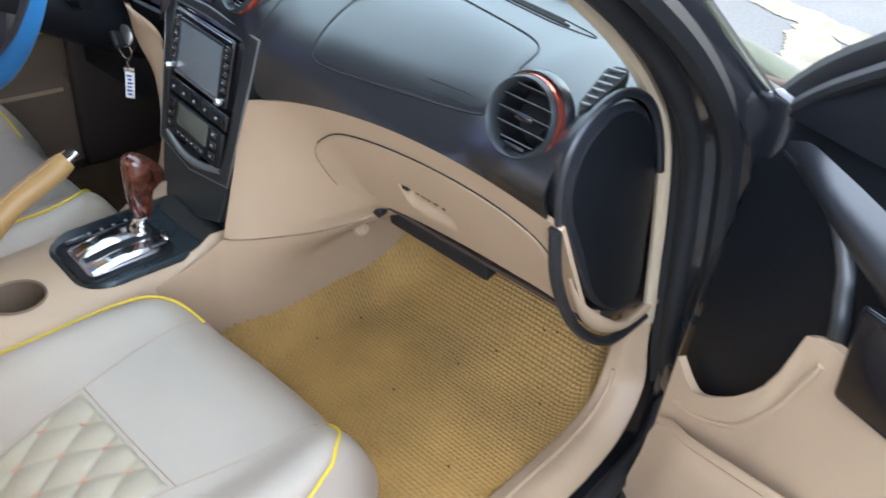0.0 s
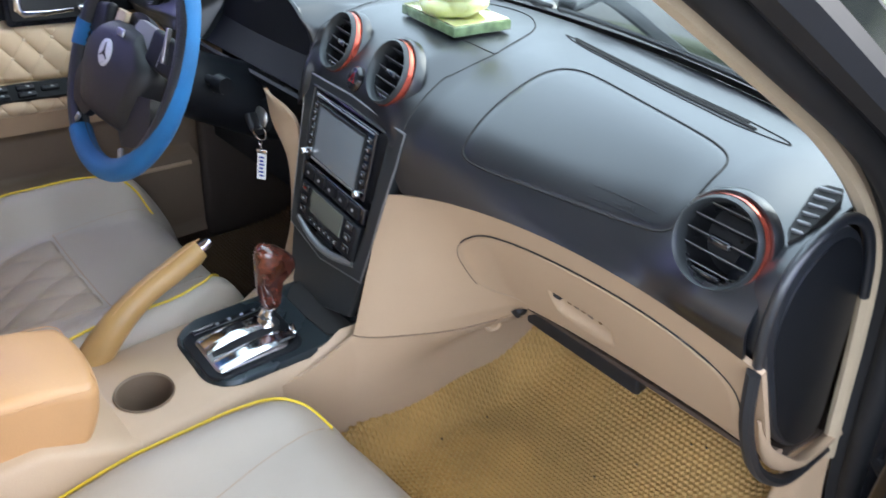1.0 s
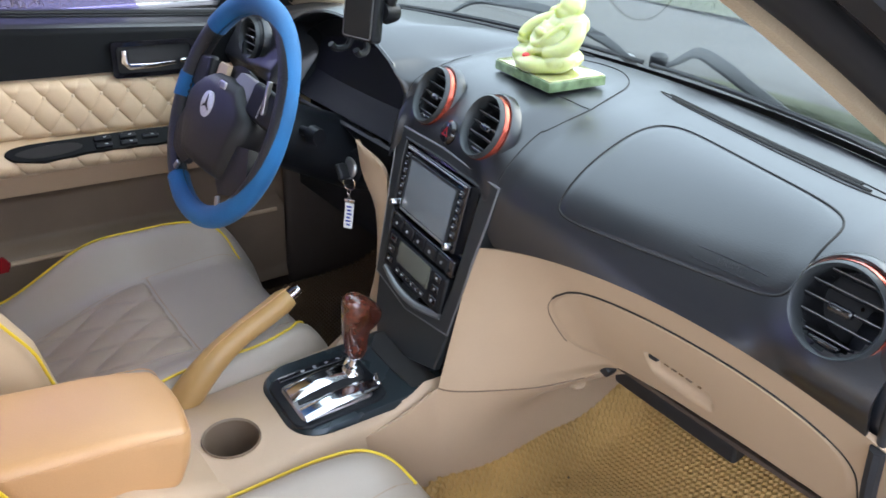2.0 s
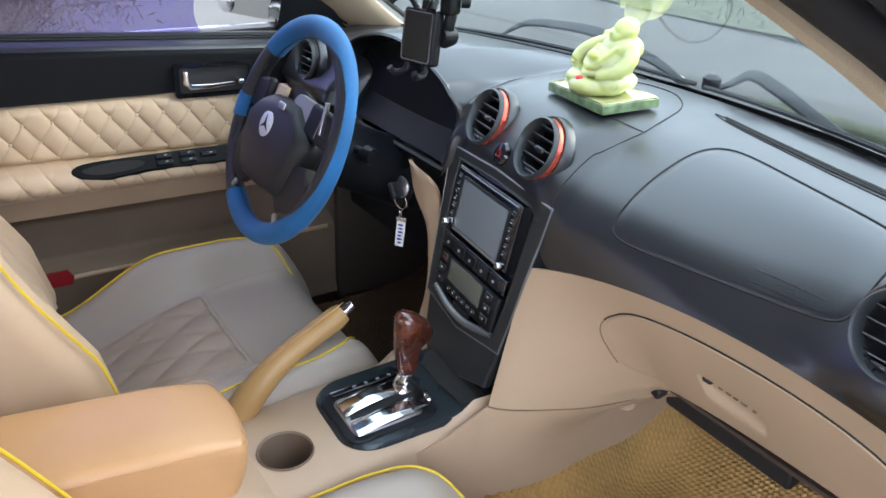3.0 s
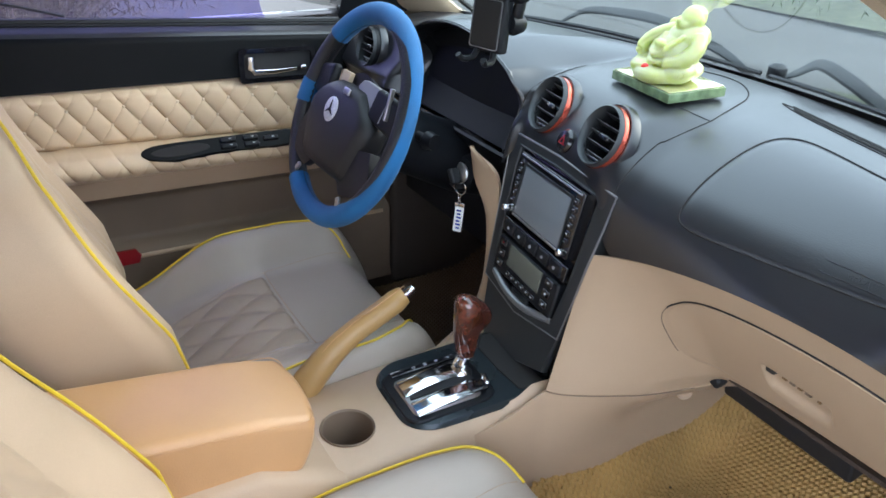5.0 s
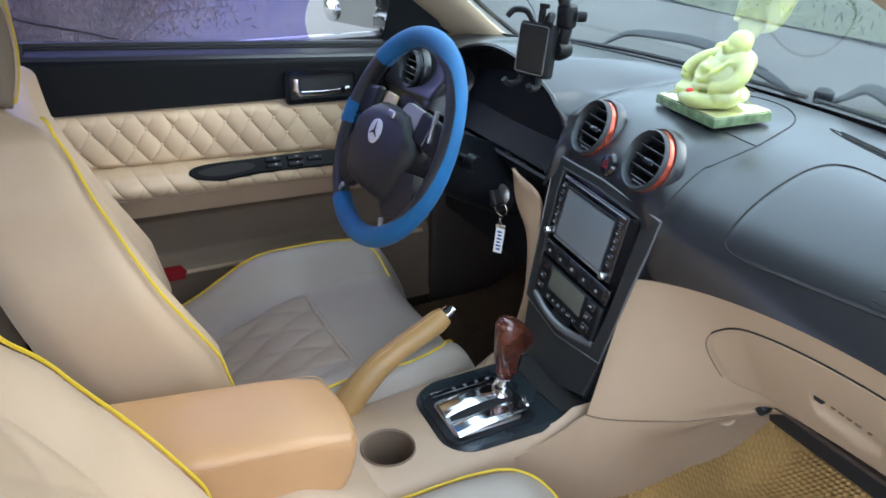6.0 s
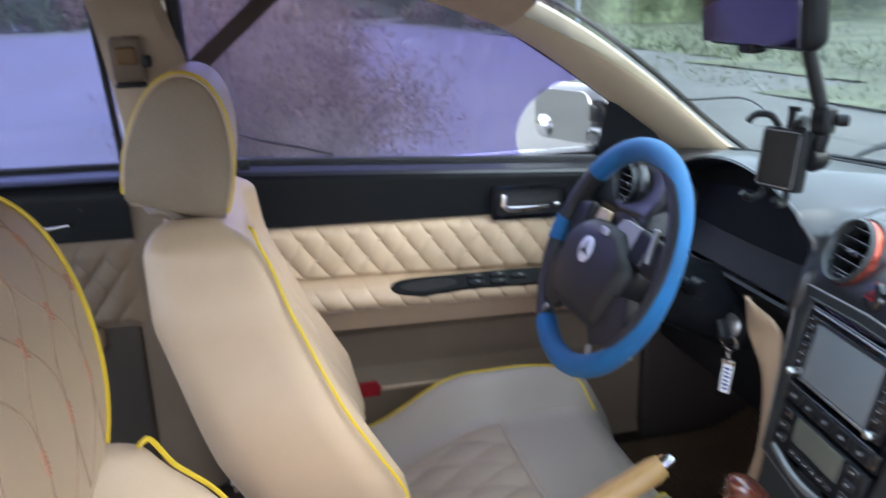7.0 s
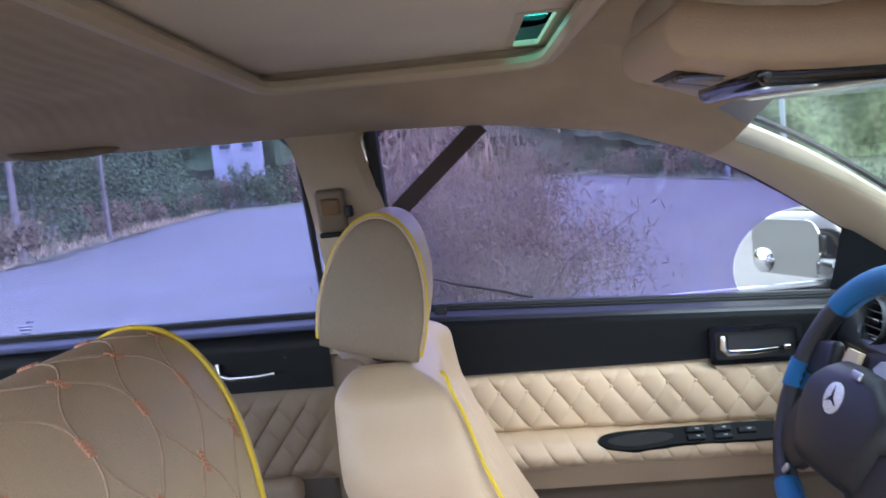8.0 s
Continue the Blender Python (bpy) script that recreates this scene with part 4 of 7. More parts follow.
for s in (-1, 1):
    part("knob", lathe([(0.0062, 0), (0.0062, 0.010), (0.0048, 0.013), (0.001, 0.0135)], 20, HM @ pose(0.085 * s, -0.043, 0.003)), CHROME, stereo, "chrome rotary knob")
    for k in range(6):
        part("button", rbox(0.010, 0.009, 0.006, 0.002, at=(0.081 * s, 0.036 - 0.0125 * k, 0.003)), PIANO, stereo, m=HM)
        part("print", rbox(0.0045, 0.0011, 0.001, 0.0003, at=(0.081 * s, 0.036 - 0.0125 * k, 0.0066)), LEGEND, stereo, m=HM)
switches = thing("switch_row", SM @ Vector((0, -0.03, 0)), "row of five black push buttons under the stereo", "switch panel")
part("strip", rbox(0.196, 0.026, 0.012, 0.003, at=(0, -0.034, -0.004)), PIANO, switches, m=SM)
for k in range(5):
    part("button", rbox(0.032, 0.02, 0.006, 0.003, at=(-0.072 + 0.036 * k, -0.034, 0.002)), DARK, switches, m=SM)
    part("symbol", ringplate(rrect(0.0048, 0.0042, 0.0014), rrect(0.0032, 0.0026, 0.0008), 0.0008, SM @ pose(-0.072 + 0.036 * k, -0.034, 0.0062)), LEGEND, switches)

climate = thing("climate_control", SM @ Vector((0, -0.08, 0)), "black climate control panel with a dark display", "climate control")
part("body", rbox(0.188, 0.062, 0.02, 0.006, at=(0, -0.082, -0.006)), DARK, climate, m=SM)
part("display", rbox(0.100, 0.036, 0.003, 0.001, at=(0, -0.072, 0.0045)), LCD, climate, "grey green display", m=SM)
for k in range(6):
    part("button", rbox(0.011, 0.008, 0.004, 0.002, at=(-0.04 + 0.016 * k, -0.102, 0.004)), PIANO, climate, m=SM)
    part("print", rbox(0.003, 0.002, 0.001, 0.0003, at=(-0.04 + 0.016 * k, -0.102, 0.0065)), LEGEND, climate, m=SM)
for s in (-1, 1):
    for k in range(3):
        part("button", rbox(0.02, 0.012, 0.004, 0.003, at=(0.072 * s, -0.060 - 0.018 * k, 0.0045)), PIANO, climate, m=SM)
        part("print", rbox(0.004, 0.0024, 0.001, 0.0003, at=(0.072 * s, -0.060 - 0.018 * k, 0.007)), LEGEND if k or s > 0 else REFLECT, climate, m=SM)

# ---- centre console ----
console = thing("center_console", (0, -0.2, 0.34), "beige plastic centre console between the front seats", "centre console")


def console_ring(y):
    zt = lin(y, (-0.85, 0.553), (-0.30, 0.556), (-0.10, 0.566), (-0.05, 0.598), (0.07, 0.583), (0.20, 0.558), (0.33, 0.517), (0.45, 0.48))
    hw = lin(y, (-0.85, 0.112), (-0.05, 0.116), (0.1, 0.128), (0.45, 0.137))
    drop = min(zt - 0.05, 0.56)
    pts = [(-hw - 0.012, 0.34), (-hw - 0.006, 0.44), (-hw, drop - 0.03), (-hw + 0.008, zt - 0.014), (-hw + 0.026, zt), (0, zt + 0.001), (hw - 0.026, zt), (hw - 0.008, zt - 0.014), (hw, drop - 0.03), (hw + 0.006, 0.44), (hw + 0.012, 0.34)]
    return [Vector((x + 0.006, y, z)) for x, z in pts]


body = part("body", loft([console_ring(y) for y in span(-0.85, 0.45, 52)]), BEIGE, console, "smooth beige moulding", sharp=50)
cut(body, lathe([(0.0375, -0.075), (0.039, 0.05)], 40, pose(0.026, -0.322, 0.556)))
cut(body, rbox(0.186, 0.27, 0.10, 0.012, at=(0.010, 0.015, 0.617)))
part("cup_holder", lathe([(0.0412, 0.0), (0.040, 0.003), (0.0375, 0.0005), (0.036, -0.07), (0.004, -0.072)], 40, pose(0.026, -0.322, 0.557), caps=False), TAUPE, console, "deep round taupe cup holder")
part("cup_pad", lathe([(0.018, -0.071), (0.016, -0.0695), (0.001, -0.069)], 20, pose(0.030, -0.318, 0.557)), RUBBER, console)
def step_ring(y):
    zt = lin(y, (-0.60, 0.606), (-0.475, 0.604), (-0.375, 0.560), (-0.36, 0.552))
    h_ = 0.112
    return [Vector((x + 0.006, y, z)) for x, z in ((-h_, 0.50), (-h_, zt - 0.012), (-h_ + 0.010, zt - 0.002), (-h_ + 0.03, zt), (h_ - 0.03, zt), (h_ - 0.010, zt - 0.002), (h_, zt - 0.012), (h_ + 0.002, 0.50))]


part("console_step", loft([step_ring(y) for y in (-0.60, -0.53, -0.48, -0.472, -0.465, -0.45, -0.42, -0.395, -0.387, -0.378, -0.36)]), BEIGE, console, "sloping beige step below the armrest", sharp=60)
part("screw_boss", lathe([(0.008, 0), (0.0075, 0.003), (0.004, 0.0015), (0.001, 0.0015)], 18, pose(0.152, 0.012, 0.40, 0, 90, 0)), BEIGE, console)
part("trim_dimple", lathe([(0.016, -0.004), (0.0155, 0.003), (0.012, 0.004), (0.009, 0.001), (0.001, 0.0)], 24, frame_of((0.190, 0.196, 0.548), (0.85, -0.5, -0.1))), BEIGE, console, "round trim clip")
part("tray", rbox(0.185, 0.20, 0.008, 0.003, at=(0.010, 0.05, 0.566)), RUBBER, console, "dark open tray below the stack")

selector = thing("gear_selector", (0.014, -0.14, 0.56), "automatic gear lever with a polished wood knob", "gear lever")
GM = pose(0.016, -0.140, 0.571, 3, 0, -3)
part("plate", plate([(x, y + (0.05 if y > 0 else 0)) for x, y in rrect(0.176, 0.214, 0.052, 8)], 0.012, GM @ pose(-0.005, 0, 0), 0.005), GEARPLATE, selector, "dark satin gear plate")
part("inner_plate", plate(rrect(0.126, 0.150, 0.024, 5), 0.006, GM @ pose(0.004, -0.026, 0.0035), 0.002), DARK, selector)
gate = part("gate", plate(rrect(0.092, 0.114, 0.012, 4), 0.005, GM @ pose(0.010, -0.030, 0.006), 0.002), SATIN, selector, "metal gate surround")


def ramp(x0, x1, y0, y1, lift):
    """A broad chrome tongue, domed along its length and eased at its edges."""
    def f(u, v):
        edge = min(u, 1 - u) * 2
        skew = 0.010 * (1 - v)
        return GM @ Vector((x0 + (x1 - x0) * u + skew, y0 + (y1 - y0) * v, 0.0066 + lift * math.sin(math.pi * (0.12 + 0.80 * v)) * (0.55 + 0.45 * sm(0, 0.5, edge)) + 0.0015 * sm(0, 0.25, edge)))
    return shell(grid(f, 12, 26), 0.003, (0, 0, -1))


part("ramp", ramp(-0.036, 0.002, -0.084, 0.014, 0.011), CHROME, gate, "domed chrome ramp", sharp=70)
part("ramp", ramp(0.017, 0.050, -0.084, 0.018, 0.007), CHROME, gate, "domed chrome ramp", sharp=70)
part("slot", plate([(0.002, -0.075), (0.019, -0.079), (0.018, 0.030), (-0.002, 0.030)], 0.003, GM @ pose(0, 0, 0.0078)), RUBBER, gate, "dark lever slot")
part("button_pad", rbox(0.024, 0.030, 0.006, 0.003, at=(0.040, 0.024, 0.010)), PIANO, gate, m=GM)
part("gate_tip", rbox(0.026, 0.010, 0.006, 0.003, at=(0.030, 0.044, 0.009), rot=(0, 0, -18)), CHROME, gate, m=GM)
part("indicator_strip", rbox(0.012, 0.112, 0.004, 0.001, at=(-0.050, -0.026, 0.005)), PIANO, selector, m=GM)
for k, ch in enumerate("PRND"):
    letters("gear_letter", ch, 0.008, GM @ pose(-0.050, 0.018 - 0.020 * k, 0.0074), LEGEND, selector)
# flat black plate stands in for the shade deep in the tray
part("tray_shade", plate([(-0.034, -0.058), (0.030, -0.062), (0.086, -0.060), (0.098, -0.040), (0.098, -0.018), (-0.060, -0.012), (-0.060, -0.034)], 0.004, pose(0, 0, 0.5815, 3, 0, 0)), SEAM, selector, "flat black plate that paints the tray's shaded depth")
part("lever", tube([(0.006, -0.118, 0.572), (0.002, -0.110, 0.592), (0.0, -0.106, 0.606)], [0.0085, 0.0078, 0.0095], 14), CHROME, selector, "chrome lever shaft")
part("lever_cheek", tube(spline([(-0.010, -0.120, 0.578), (-0.009, -0.113, 0.590), (-0.004, -0.109, 0.602)], 4), 0.0045, 10), CHROME, selector)
part("collar", lathe([(0.020, 0), (0.017, 0.005), (0.010, 0.012)], 18, pose(0.006, -0.118, 0.576)), CHROME, selector)


def knob_ring(z, y0, y1, half):
    """One level section of the knob, from the back edge y0 to the front y1."""
    mid_, deep_ = (y0 + y1) / 2, (y1 - y0) / 2
    ring_ = []
    for k in range(28):
        a = 2 * math.pi * k / 28
        c, n_ = math.cos(a), math.sin(a)
        slope = -0.20 * (deep_ * n_) * sm(0.64, 0.69, z)
        ring_.append(Vector((half * math.copysign(abs(c) ** 0.9, c), mid_ + deep_ * math.copysign(abs(n_) ** 0.9, n_), z + slope)))
    return ring_


KNOB = [(0.600, -0.119, -0.093, 0.0120), (0.612, -0.123, -0.089, 0.0145), (0.630, -0.126, -0.087, 0.0160), (0.645, -0.1275, -0.083, 0.0180), (0.656, -0.128, -0.070, 0.0205), (0.667, -0.128, -0.064, 0.0225), (0.680, -0.128, -0.065, 0.0235), (0.692, -0.127, -0.073, 0.0225), (0.701, -0.124, -0.084, 0.0195), (0.707, -0.119, -0.093, 0.0140), (0.710, -0.111, -0.102, 0.0050)]
levels = [spline([(k[0], k[1], k[2]) for k in KNOB], 3), spline([(k[3], 0, 0) for k in KNOB], 3)]
part("knob", loft([knob_ring(p.x, p.y, p.z, q.x) for p, q in zip(*levels)]), WALNUT, selector, "polished dark burl wood knob", sharp=80)
part("collar_ring", lathe([(0.0125, 0), (0.0135, 0.003), (0.0125, 0.006)], 20, pose(0.0, -0.106, 0.597)), CHROME, selector)

brake = thing("handbrake", (-0.085, -0.34, 0.54), "raised mustard tan handbrake lever with a chrome button", "handbrake")
bk = spline([(-0.088, -0.375, 0.515), (-0.088, -0.345, 0.560), (-0.086, -0.305, 0.606), (-0.086, -0.262, 0.638), (-0.085, -0.215, 0.662), (-0.085, -0.172, 0.684)], 5)
part("lever", tube(bk, [lin(i / (len(bk) - 1), (0, 0.026), (0.25, 0.024), (0.45, 0.0205), (0.6, 0.0185), (0.92, 0.0185), (1, 0.015)) for i in range(len(bk))], 16, flat=0.8), MUSTARD, brake, sharp=70)
part("seam", tube([p + Vector((0.004, -0.002, 0.0195 if i > 12 else 0.0215)) for i, p in enumerate(bk) if i > 8], 0.0008, 5), TANLID, brake)
part("button", tube([(-0.085, -0.174, 0.683), (-0.085, -0.163, 0.6885), (-0.085, -0.156, 0.692)], [0.0085, 0.0085, 0.007], 14), CHROME, brake, "chrome push button")

armrest = thing("armrest", (0.02, -0.56, 0.55), "tan leather covered centre armrest with its lid down", "armrest")
AM = pose(0.018, -0.575, 0.655, -7.5, 0, 0)
part("lid", rbox(0.158, 0.36, 0.094, 0.015, n=5, inner=(6, 10, 4), at=(0, 0, -0.016), f=lambda v: (v.x * (1 + 0.03 * sm(0.02, -0.047, v.z)), v.y + 0.010 * (1 - (v.x / 0.08) ** 2) * (v.y > 0.1) - 0.010 * sm(0.0, -0.047, v.z) * (v.y > 0.1), v.z + 0.006 * (1 - (v.x / 0.08) ** 2) * (v.z > 0) - 0.010 * sm(0.10, 0.18, v.y) * (v.z > 0))), TANLID, armrest, "padded tan leather lid", m=AM, sharp=80)
part("lid_seam", tube([AM @ Vector((x, y, 0.022)) for x, y in rrect(0.1580, 0.3600, 0.018, 6)], 0.0007, 5, closed=True), TANLID, armrest)
part("base", rbox(0.146, 0.33, 0.09, 0.014, n=3, at=(0, -0.012, -0.070)), TANLID, armrest, "tan box under the lid", m=AM)


# ---- front seats ----
def cushion_top(u, v, rise=0.0):
    """Height over the seat's base of the cushion, u across, v back from the nose."""
    a = abs(u)
    z = 0.222 + 0.028 * sm(0.13, 0.2, a) - 0.05 * sm(0.20, 0.262, a) ** 2 - 0.006 * (1 - (a / 0.14) ** 2) * (a < 0.14)
    z += rise * sm(0.12, 0.22, -u) * (1 - sm(0.28, 0.48, v))
    z -= 0.055 * sm(0.25, 0.5, v)
    z -= 0.075 * (1 - sm(0.0, 0.10, v)) ** 2
    return z


def seat_at(loc, group, back, ogee, tw, puff, drop, rise, lean_in, pw, nose, du, dv):
    s = thing("car_seat", loc, "cream leather car seat with yellow piping and a quilted centre", "car seat", group)
    L = Matrix.Translation(loc)

    def half(v):
        """Half the width of the middle field, which narrows towards the back."""
        return lin(v, (0.04, 0.150), (0.22, tw), (0.37, tw - 0.030), (0.5, tw - 0.045))

    def bend(p):
        u, v = p.x, -p.y + 0.25
        edge = nose * (1 - sm(0.0, 0.12, v)) * (1 - (p.x / 0.26) ** 2)
        if p.z > 0:
            z = cushion_top(u, v, rise) - (0.11 - p.z)
        else:
            z = 0.04 + (p.z + 0.11) * 0.5
        taper = 1 - 0.10 * (1 - sm(0, 0.16, v))
        return (u * taper, p.y + edge, z)

    part("cushion", rbox(0.515, 0.50, 0.22, 0.055, n=6, inner=(30, 26, 2), f=bend), LEATHER, s, "cream leather seat cushion", m=L @ pose(0, -0.25, 0), sharp=80)

    def on(u, v, h=0.0):
        taper = 1 - 0.10 * (1 - sm(0, 0.16, v))
        return L @ Vector((u * taper, -v + nose * (1 - sm(0.0, 0.12, v)) * (1 - (u / 0.26) ** 2), cushion_top(u, v, rise) + h))

    def pad(u, v):
        b = 0.226 + 0.232 * v
        a = (2 * u - 1) * (half(b) - 0.003)
        e = min(u, 1 - u, v * 1.2, 1 - v)
        d = diamonds(a, b, du, dv)
        return on(a, b, -0.001 + sm(0, 0.04, e) * (0.001 + puff * d))

    panel = part("quilted_panel", grid(pad, 64, 64), SEATQUILT if ogee else PADDED, s, "diamond quilted centre panel with orange stitches", sharp=80)
    for i in range(-4, 5):
        for j in range(2, 14):
            u, v = du / 2 * i, dv / 2 * j
            if (i + j) % 2 == 0 and abs(u) < half(v) - 0.01 and 0.235 < v < 0.44 and ogee:
                part("stitch", tube([on(u - 0.003, v - 0.005, 0.0020), on(u, v, 0.0014), on(u + 0.003, v + 0.005, 0.0020)], 0.0007, 5), ORANGE, panel)
                part("stitch", tube([on(u + 0.003, v - 0.005, 0.0020), on(u, v, 0.0014), on(u - 0.003, v + 0.005, 0.0020)], 0.0007, 5), ORANGE, panel)
    part("seam", tube([on(u, 0.222, 0.0004) for u in span(-tw, tw, 16)], 0.0008, 5), STITCHLINE, s)
    for k in (-1, 1):
        part("seam", tube([on(k * half(v), v, 0.0001) for v in span(0.045, 0.47, 30)], 0.0006, 5), STITCHLINE, s)
        line = [on(k * lin(v, (0.045, 0.150), (0.048, pw - 0.062), (0.056, pw - 0.042), (0.068, pw - 0.028), (0.09, pw - 0.012), (0.15, pw - 0.002), (0.5, pw)), v, 0.0012) for v in [0.045, 0.0465, 0.050, 0.056, 0.064, 0.075, 0.09, 0.11, 0.13, 0.16] + span(0.2, 0.48, 14)]
        part("piping", tube(spline(line, 3), 0.0021, 6), YELLOW, s, "yellow piping")
    # backrest, leaning back; h up the back, u across
    L = Matrix.Translation(loc + Vector((lean_in, back, 0)))

    def back_wide(h):
        return curve(h * (1.11 if ogee else 1.0), (0.0, 0.92), (0.30, 0.98), (0.45, 0.90), (0.53, 0.78), (0.58, 0.64))

    def back_front(h):
        return -lin(h, (0.0, 0.385), (0.10, 0.405), (0.20, 0.428), (0.34, 0.505), (0.46, 0.575), (0.55, 0.615), (0.60, 0.64)) + (0 if ogee else 0.030 * sm(0.30, 0.53, h))

    def back_rear(h):
        return -lin(h, (0.0, 0.55), (0.12, 0.60), (0.26, 0.66), (0.44, 0.712), (0.60, 0.722)) - (0 if ogee else 0.018 * sm(0.05, 0.30, h))

    def lean(p):
        t = (p.z + 0.275) / 0.55
        h = 0.06 + (0.445 if ogee else 0.50) * t
        wide = back_wide(h)
        f, r = back_front(h) - 0.014 - (0.030 * sm(0.10, 0.2, -p.x) * (1 - sm(0.45, 0.56, h)) if not ogee else 0), back_rear(h)
        k = (p.y + 0.08) / 0.16
        y = r + (f - r) * k
        u = p.x * wide
        hollow = 0.042 * (1 - sm(0.11, 0.20, abs(u))) * sm(0.5, 0.9, k) * (1 - 0.5 * sm(0.45, 0.6, h))
        top = (-0.016 if ogee else -0.008) * (abs(p.x) / 0.25) ** 3 * sm(0.5, 0.6, h)
        dip = 0 if ogee else 0.022 * math.exp(-(p.x / 0.14) ** 4) * sm(0.48, 0.56, h)
        return (u, y - hollow, 0.12 + h + top - dip + 0.03)

    part("backrest", rbox(0.50, 0.16, 0.55, 0.045, n=5, inner=(28, 3, 26), f=lean), BACKTAN, s, "cream leather backrest with side bolsters", m=L, sharp=80)

    def front(u, h, lift=0.0):
        hollow = 0.042 * (1 - sm(0.11, 0.20, abs(u))) * (1 - 0.5 * sm(0.45, 0.6, h))
        return L @ Vector((u, back_front(h) - 0.014 - hollow + lift, 0.15 + h))

    part("back_panel", grid(lambda a, b: front(-0.135 + 0.27 * a, 0.10 + 0.36 * b, -0.001 + sm(0, 0.05, min(a, 1 - a, b, 1 - b)) * (0.001 + 0.007 * diamonds(-0.135 + 0.27 * a, 0.42 * b, 0.09, 0.16))), 50, 60), BACKTAN, s, "quilted backrest panel", sharp=80)
    for k in (-1, 1):
        pts = [L @ Vector((k * 0.2385 * back_wide(h), back_front(h) - lin(h, (0, 0.016), (0.55, 0.022)) - (0.030 * (k < 0) * (1 - sm(0.45, 0.56, h)) if not ogee else 0), 0.15 + h)) for h in span(0.09, 0.478 if ogee else 0.535, 22)]
        tip = 0.488 if ogee else 0.545
        tipw = 0.2465 * back_wide(tip)
        pts += [L @ Vector((k * tipw * 0.95, back_front(tip) - 0.022, 0.15 + tip + 0.004)), L @ Vector((k * tipw * 0.88, back_front(tip) - 0.027, 0.15 + tip + 0.006))]
        if ogee or k > 0:
            part("piping", tube(spline(pts, 3), 0.0022, 6), YELLOW, s, "yellow piping")
        part("post", tube([L @ Vector((0.055 * k, -0.662, 0.68)), L @ Vector((0.055 * k, -0.69, 0.80))], 0.006, 10), CHROME, s)
    # headrest: a dome in side view, drawn out across
    HMX = L @ pose(0, -0.684 if ogee else -0.687, 0.796 - drop, -8 if ogee else -16, 0, 0)

    low = 0.066 if ogee else 0.058

    def dome(t, k=1.0):
        """Outline from the lower back over the top to the lower front."""
        c, sn = math.cos(math.pi * t), math.sin(math.pi * t)
        y = -0.067 * math.copysign(abs(c) ** 0.92, c)
        z = abs(sn) ** 0.86
        tuck = 1 - 0.10 * (1 - min(z * 2.2, 1)) ** 2
        return y * tuck * k + 0.012 * (1 - z), -0.020 + (-low + (0.108 + low) * z) * k

    def across(k):
        x = 0.124 * k
        a = abs(k)
        return x, 1 + 0.02 * (1 - a * a) - 0.045 * sm(0.82, 1, a) ** 2

    rings = []
    for k, shrink in [(-1.0, 0.02), (-1.0, 0.45), (-0.995, 0.8), (-0.985, 0.93)] + [(q, 1) for q in span(-0.955, 0.955, 20)] + [(0.985, 0.93), (0.995, 0.8), (1.0, 0.45), (1.0, 0.02)]:
        x, wide = across(k)
        x += math.copysign(0.010 * (1 - shrink), k)
        arc = [dome(t, wide * shrink) for t in span(0, 1, 40)]
        a, b = arc[0], arc[-1]
        arc += [(b[0] + (a[0] - b[0]) * t, b[1] - 0.004 * math.sin(math.pi * t)) for t in (0.2, 0.4, 0.6, 0.8)]
        rings.append([Vector((x, y, z)) for y, z in arc])
    head = part("headrest", loft(rings), BACKTAN, s, "rounded cream leather headrest", m=HMX, sharp=80)
    if not ogee:
        back_to = HMX.inverted()
        head.data.materials.append(PERFORATED)
        for f in head.data.polygons:
            f.material_index = 1 if (back_to @ f.center).x > 0.124 * 0.885 else 0
    for k in ((-1,) if ogee else (1,)):
        x, wide = across(0.90)
        part("piping", tube([HMX @ Vector((k * x, *dome(t, wide * 1.008))) for t in span(0.01, 0.99, 64)], 0.0018 if ogee else 0.0028, 8), YELLOW, head, "yellow piping")
        part("hem", tube([HMX @ Vector((k * (x + 0.006), *dome(t, wide * 0.985))) for t in span(0.02, 0.98, 48)], 0.002, 6), BACKTAN, head)
    if ogee:
        # curved seams on the face of the headrest, with stitches where they cross
        def face(u, t):
            x, wide = across(u * 0.88)
            return HMX @ Vector((x, *dome(0.98 - 0.56 * t, wide * 1.002)))

        def seam_u(n, sgn, t):
            return (n + sgn * (2.6 * t + 0.15 * math.sin(2 * math.pi * 2.6 * t))) * 0.46

        for sgn in (-1, 1):
            for n in range(-8, 9):
                run = [(seam_u(n, sgn, t), t) for t in span(0.0, 1.0, 70)]
                run = [q for q in run if abs(q[0]) < 0.98]
                if len(run) > 4:
                    part("seam", tube([face(*q) for q in run], 0.0006, 5), STITCHLINE, head)
        for n in range(-8, 9):
            for j in range(0, 9):
                t = (j / 2) / 2.6
                u = (n + j / 2) * 0.46
                if 0.03 < t < 0.97 and abs(u) < 0.93:
                    for i in range(-2, 3):
                        d = 0.010 * i
                        part("stitch", tube([face(u - 0.02, t + d - 0.005), face(u + 0.02, t + d + 0.005)], 0.0011, 5), ORANGE, head, "orange stitches")
    part("gather", tube([HMX @ Vector((0.10 * math.cos(a), 0.045 * math.sin(a) + 0.012, -0.090 - 0.004 * math.sin(7 * a))) for a in span(0, 2 * math.pi, 40)[:-1]], 0.009, 6, closed=True), TAUPE, head, "gathered lower hem")
    part("rail", rbox(0.40, 0.42, 0.05, 0.01, at=loc + Vector((0, -0.27, 0.035))), RUBBER, s, "black seat base")
    return s


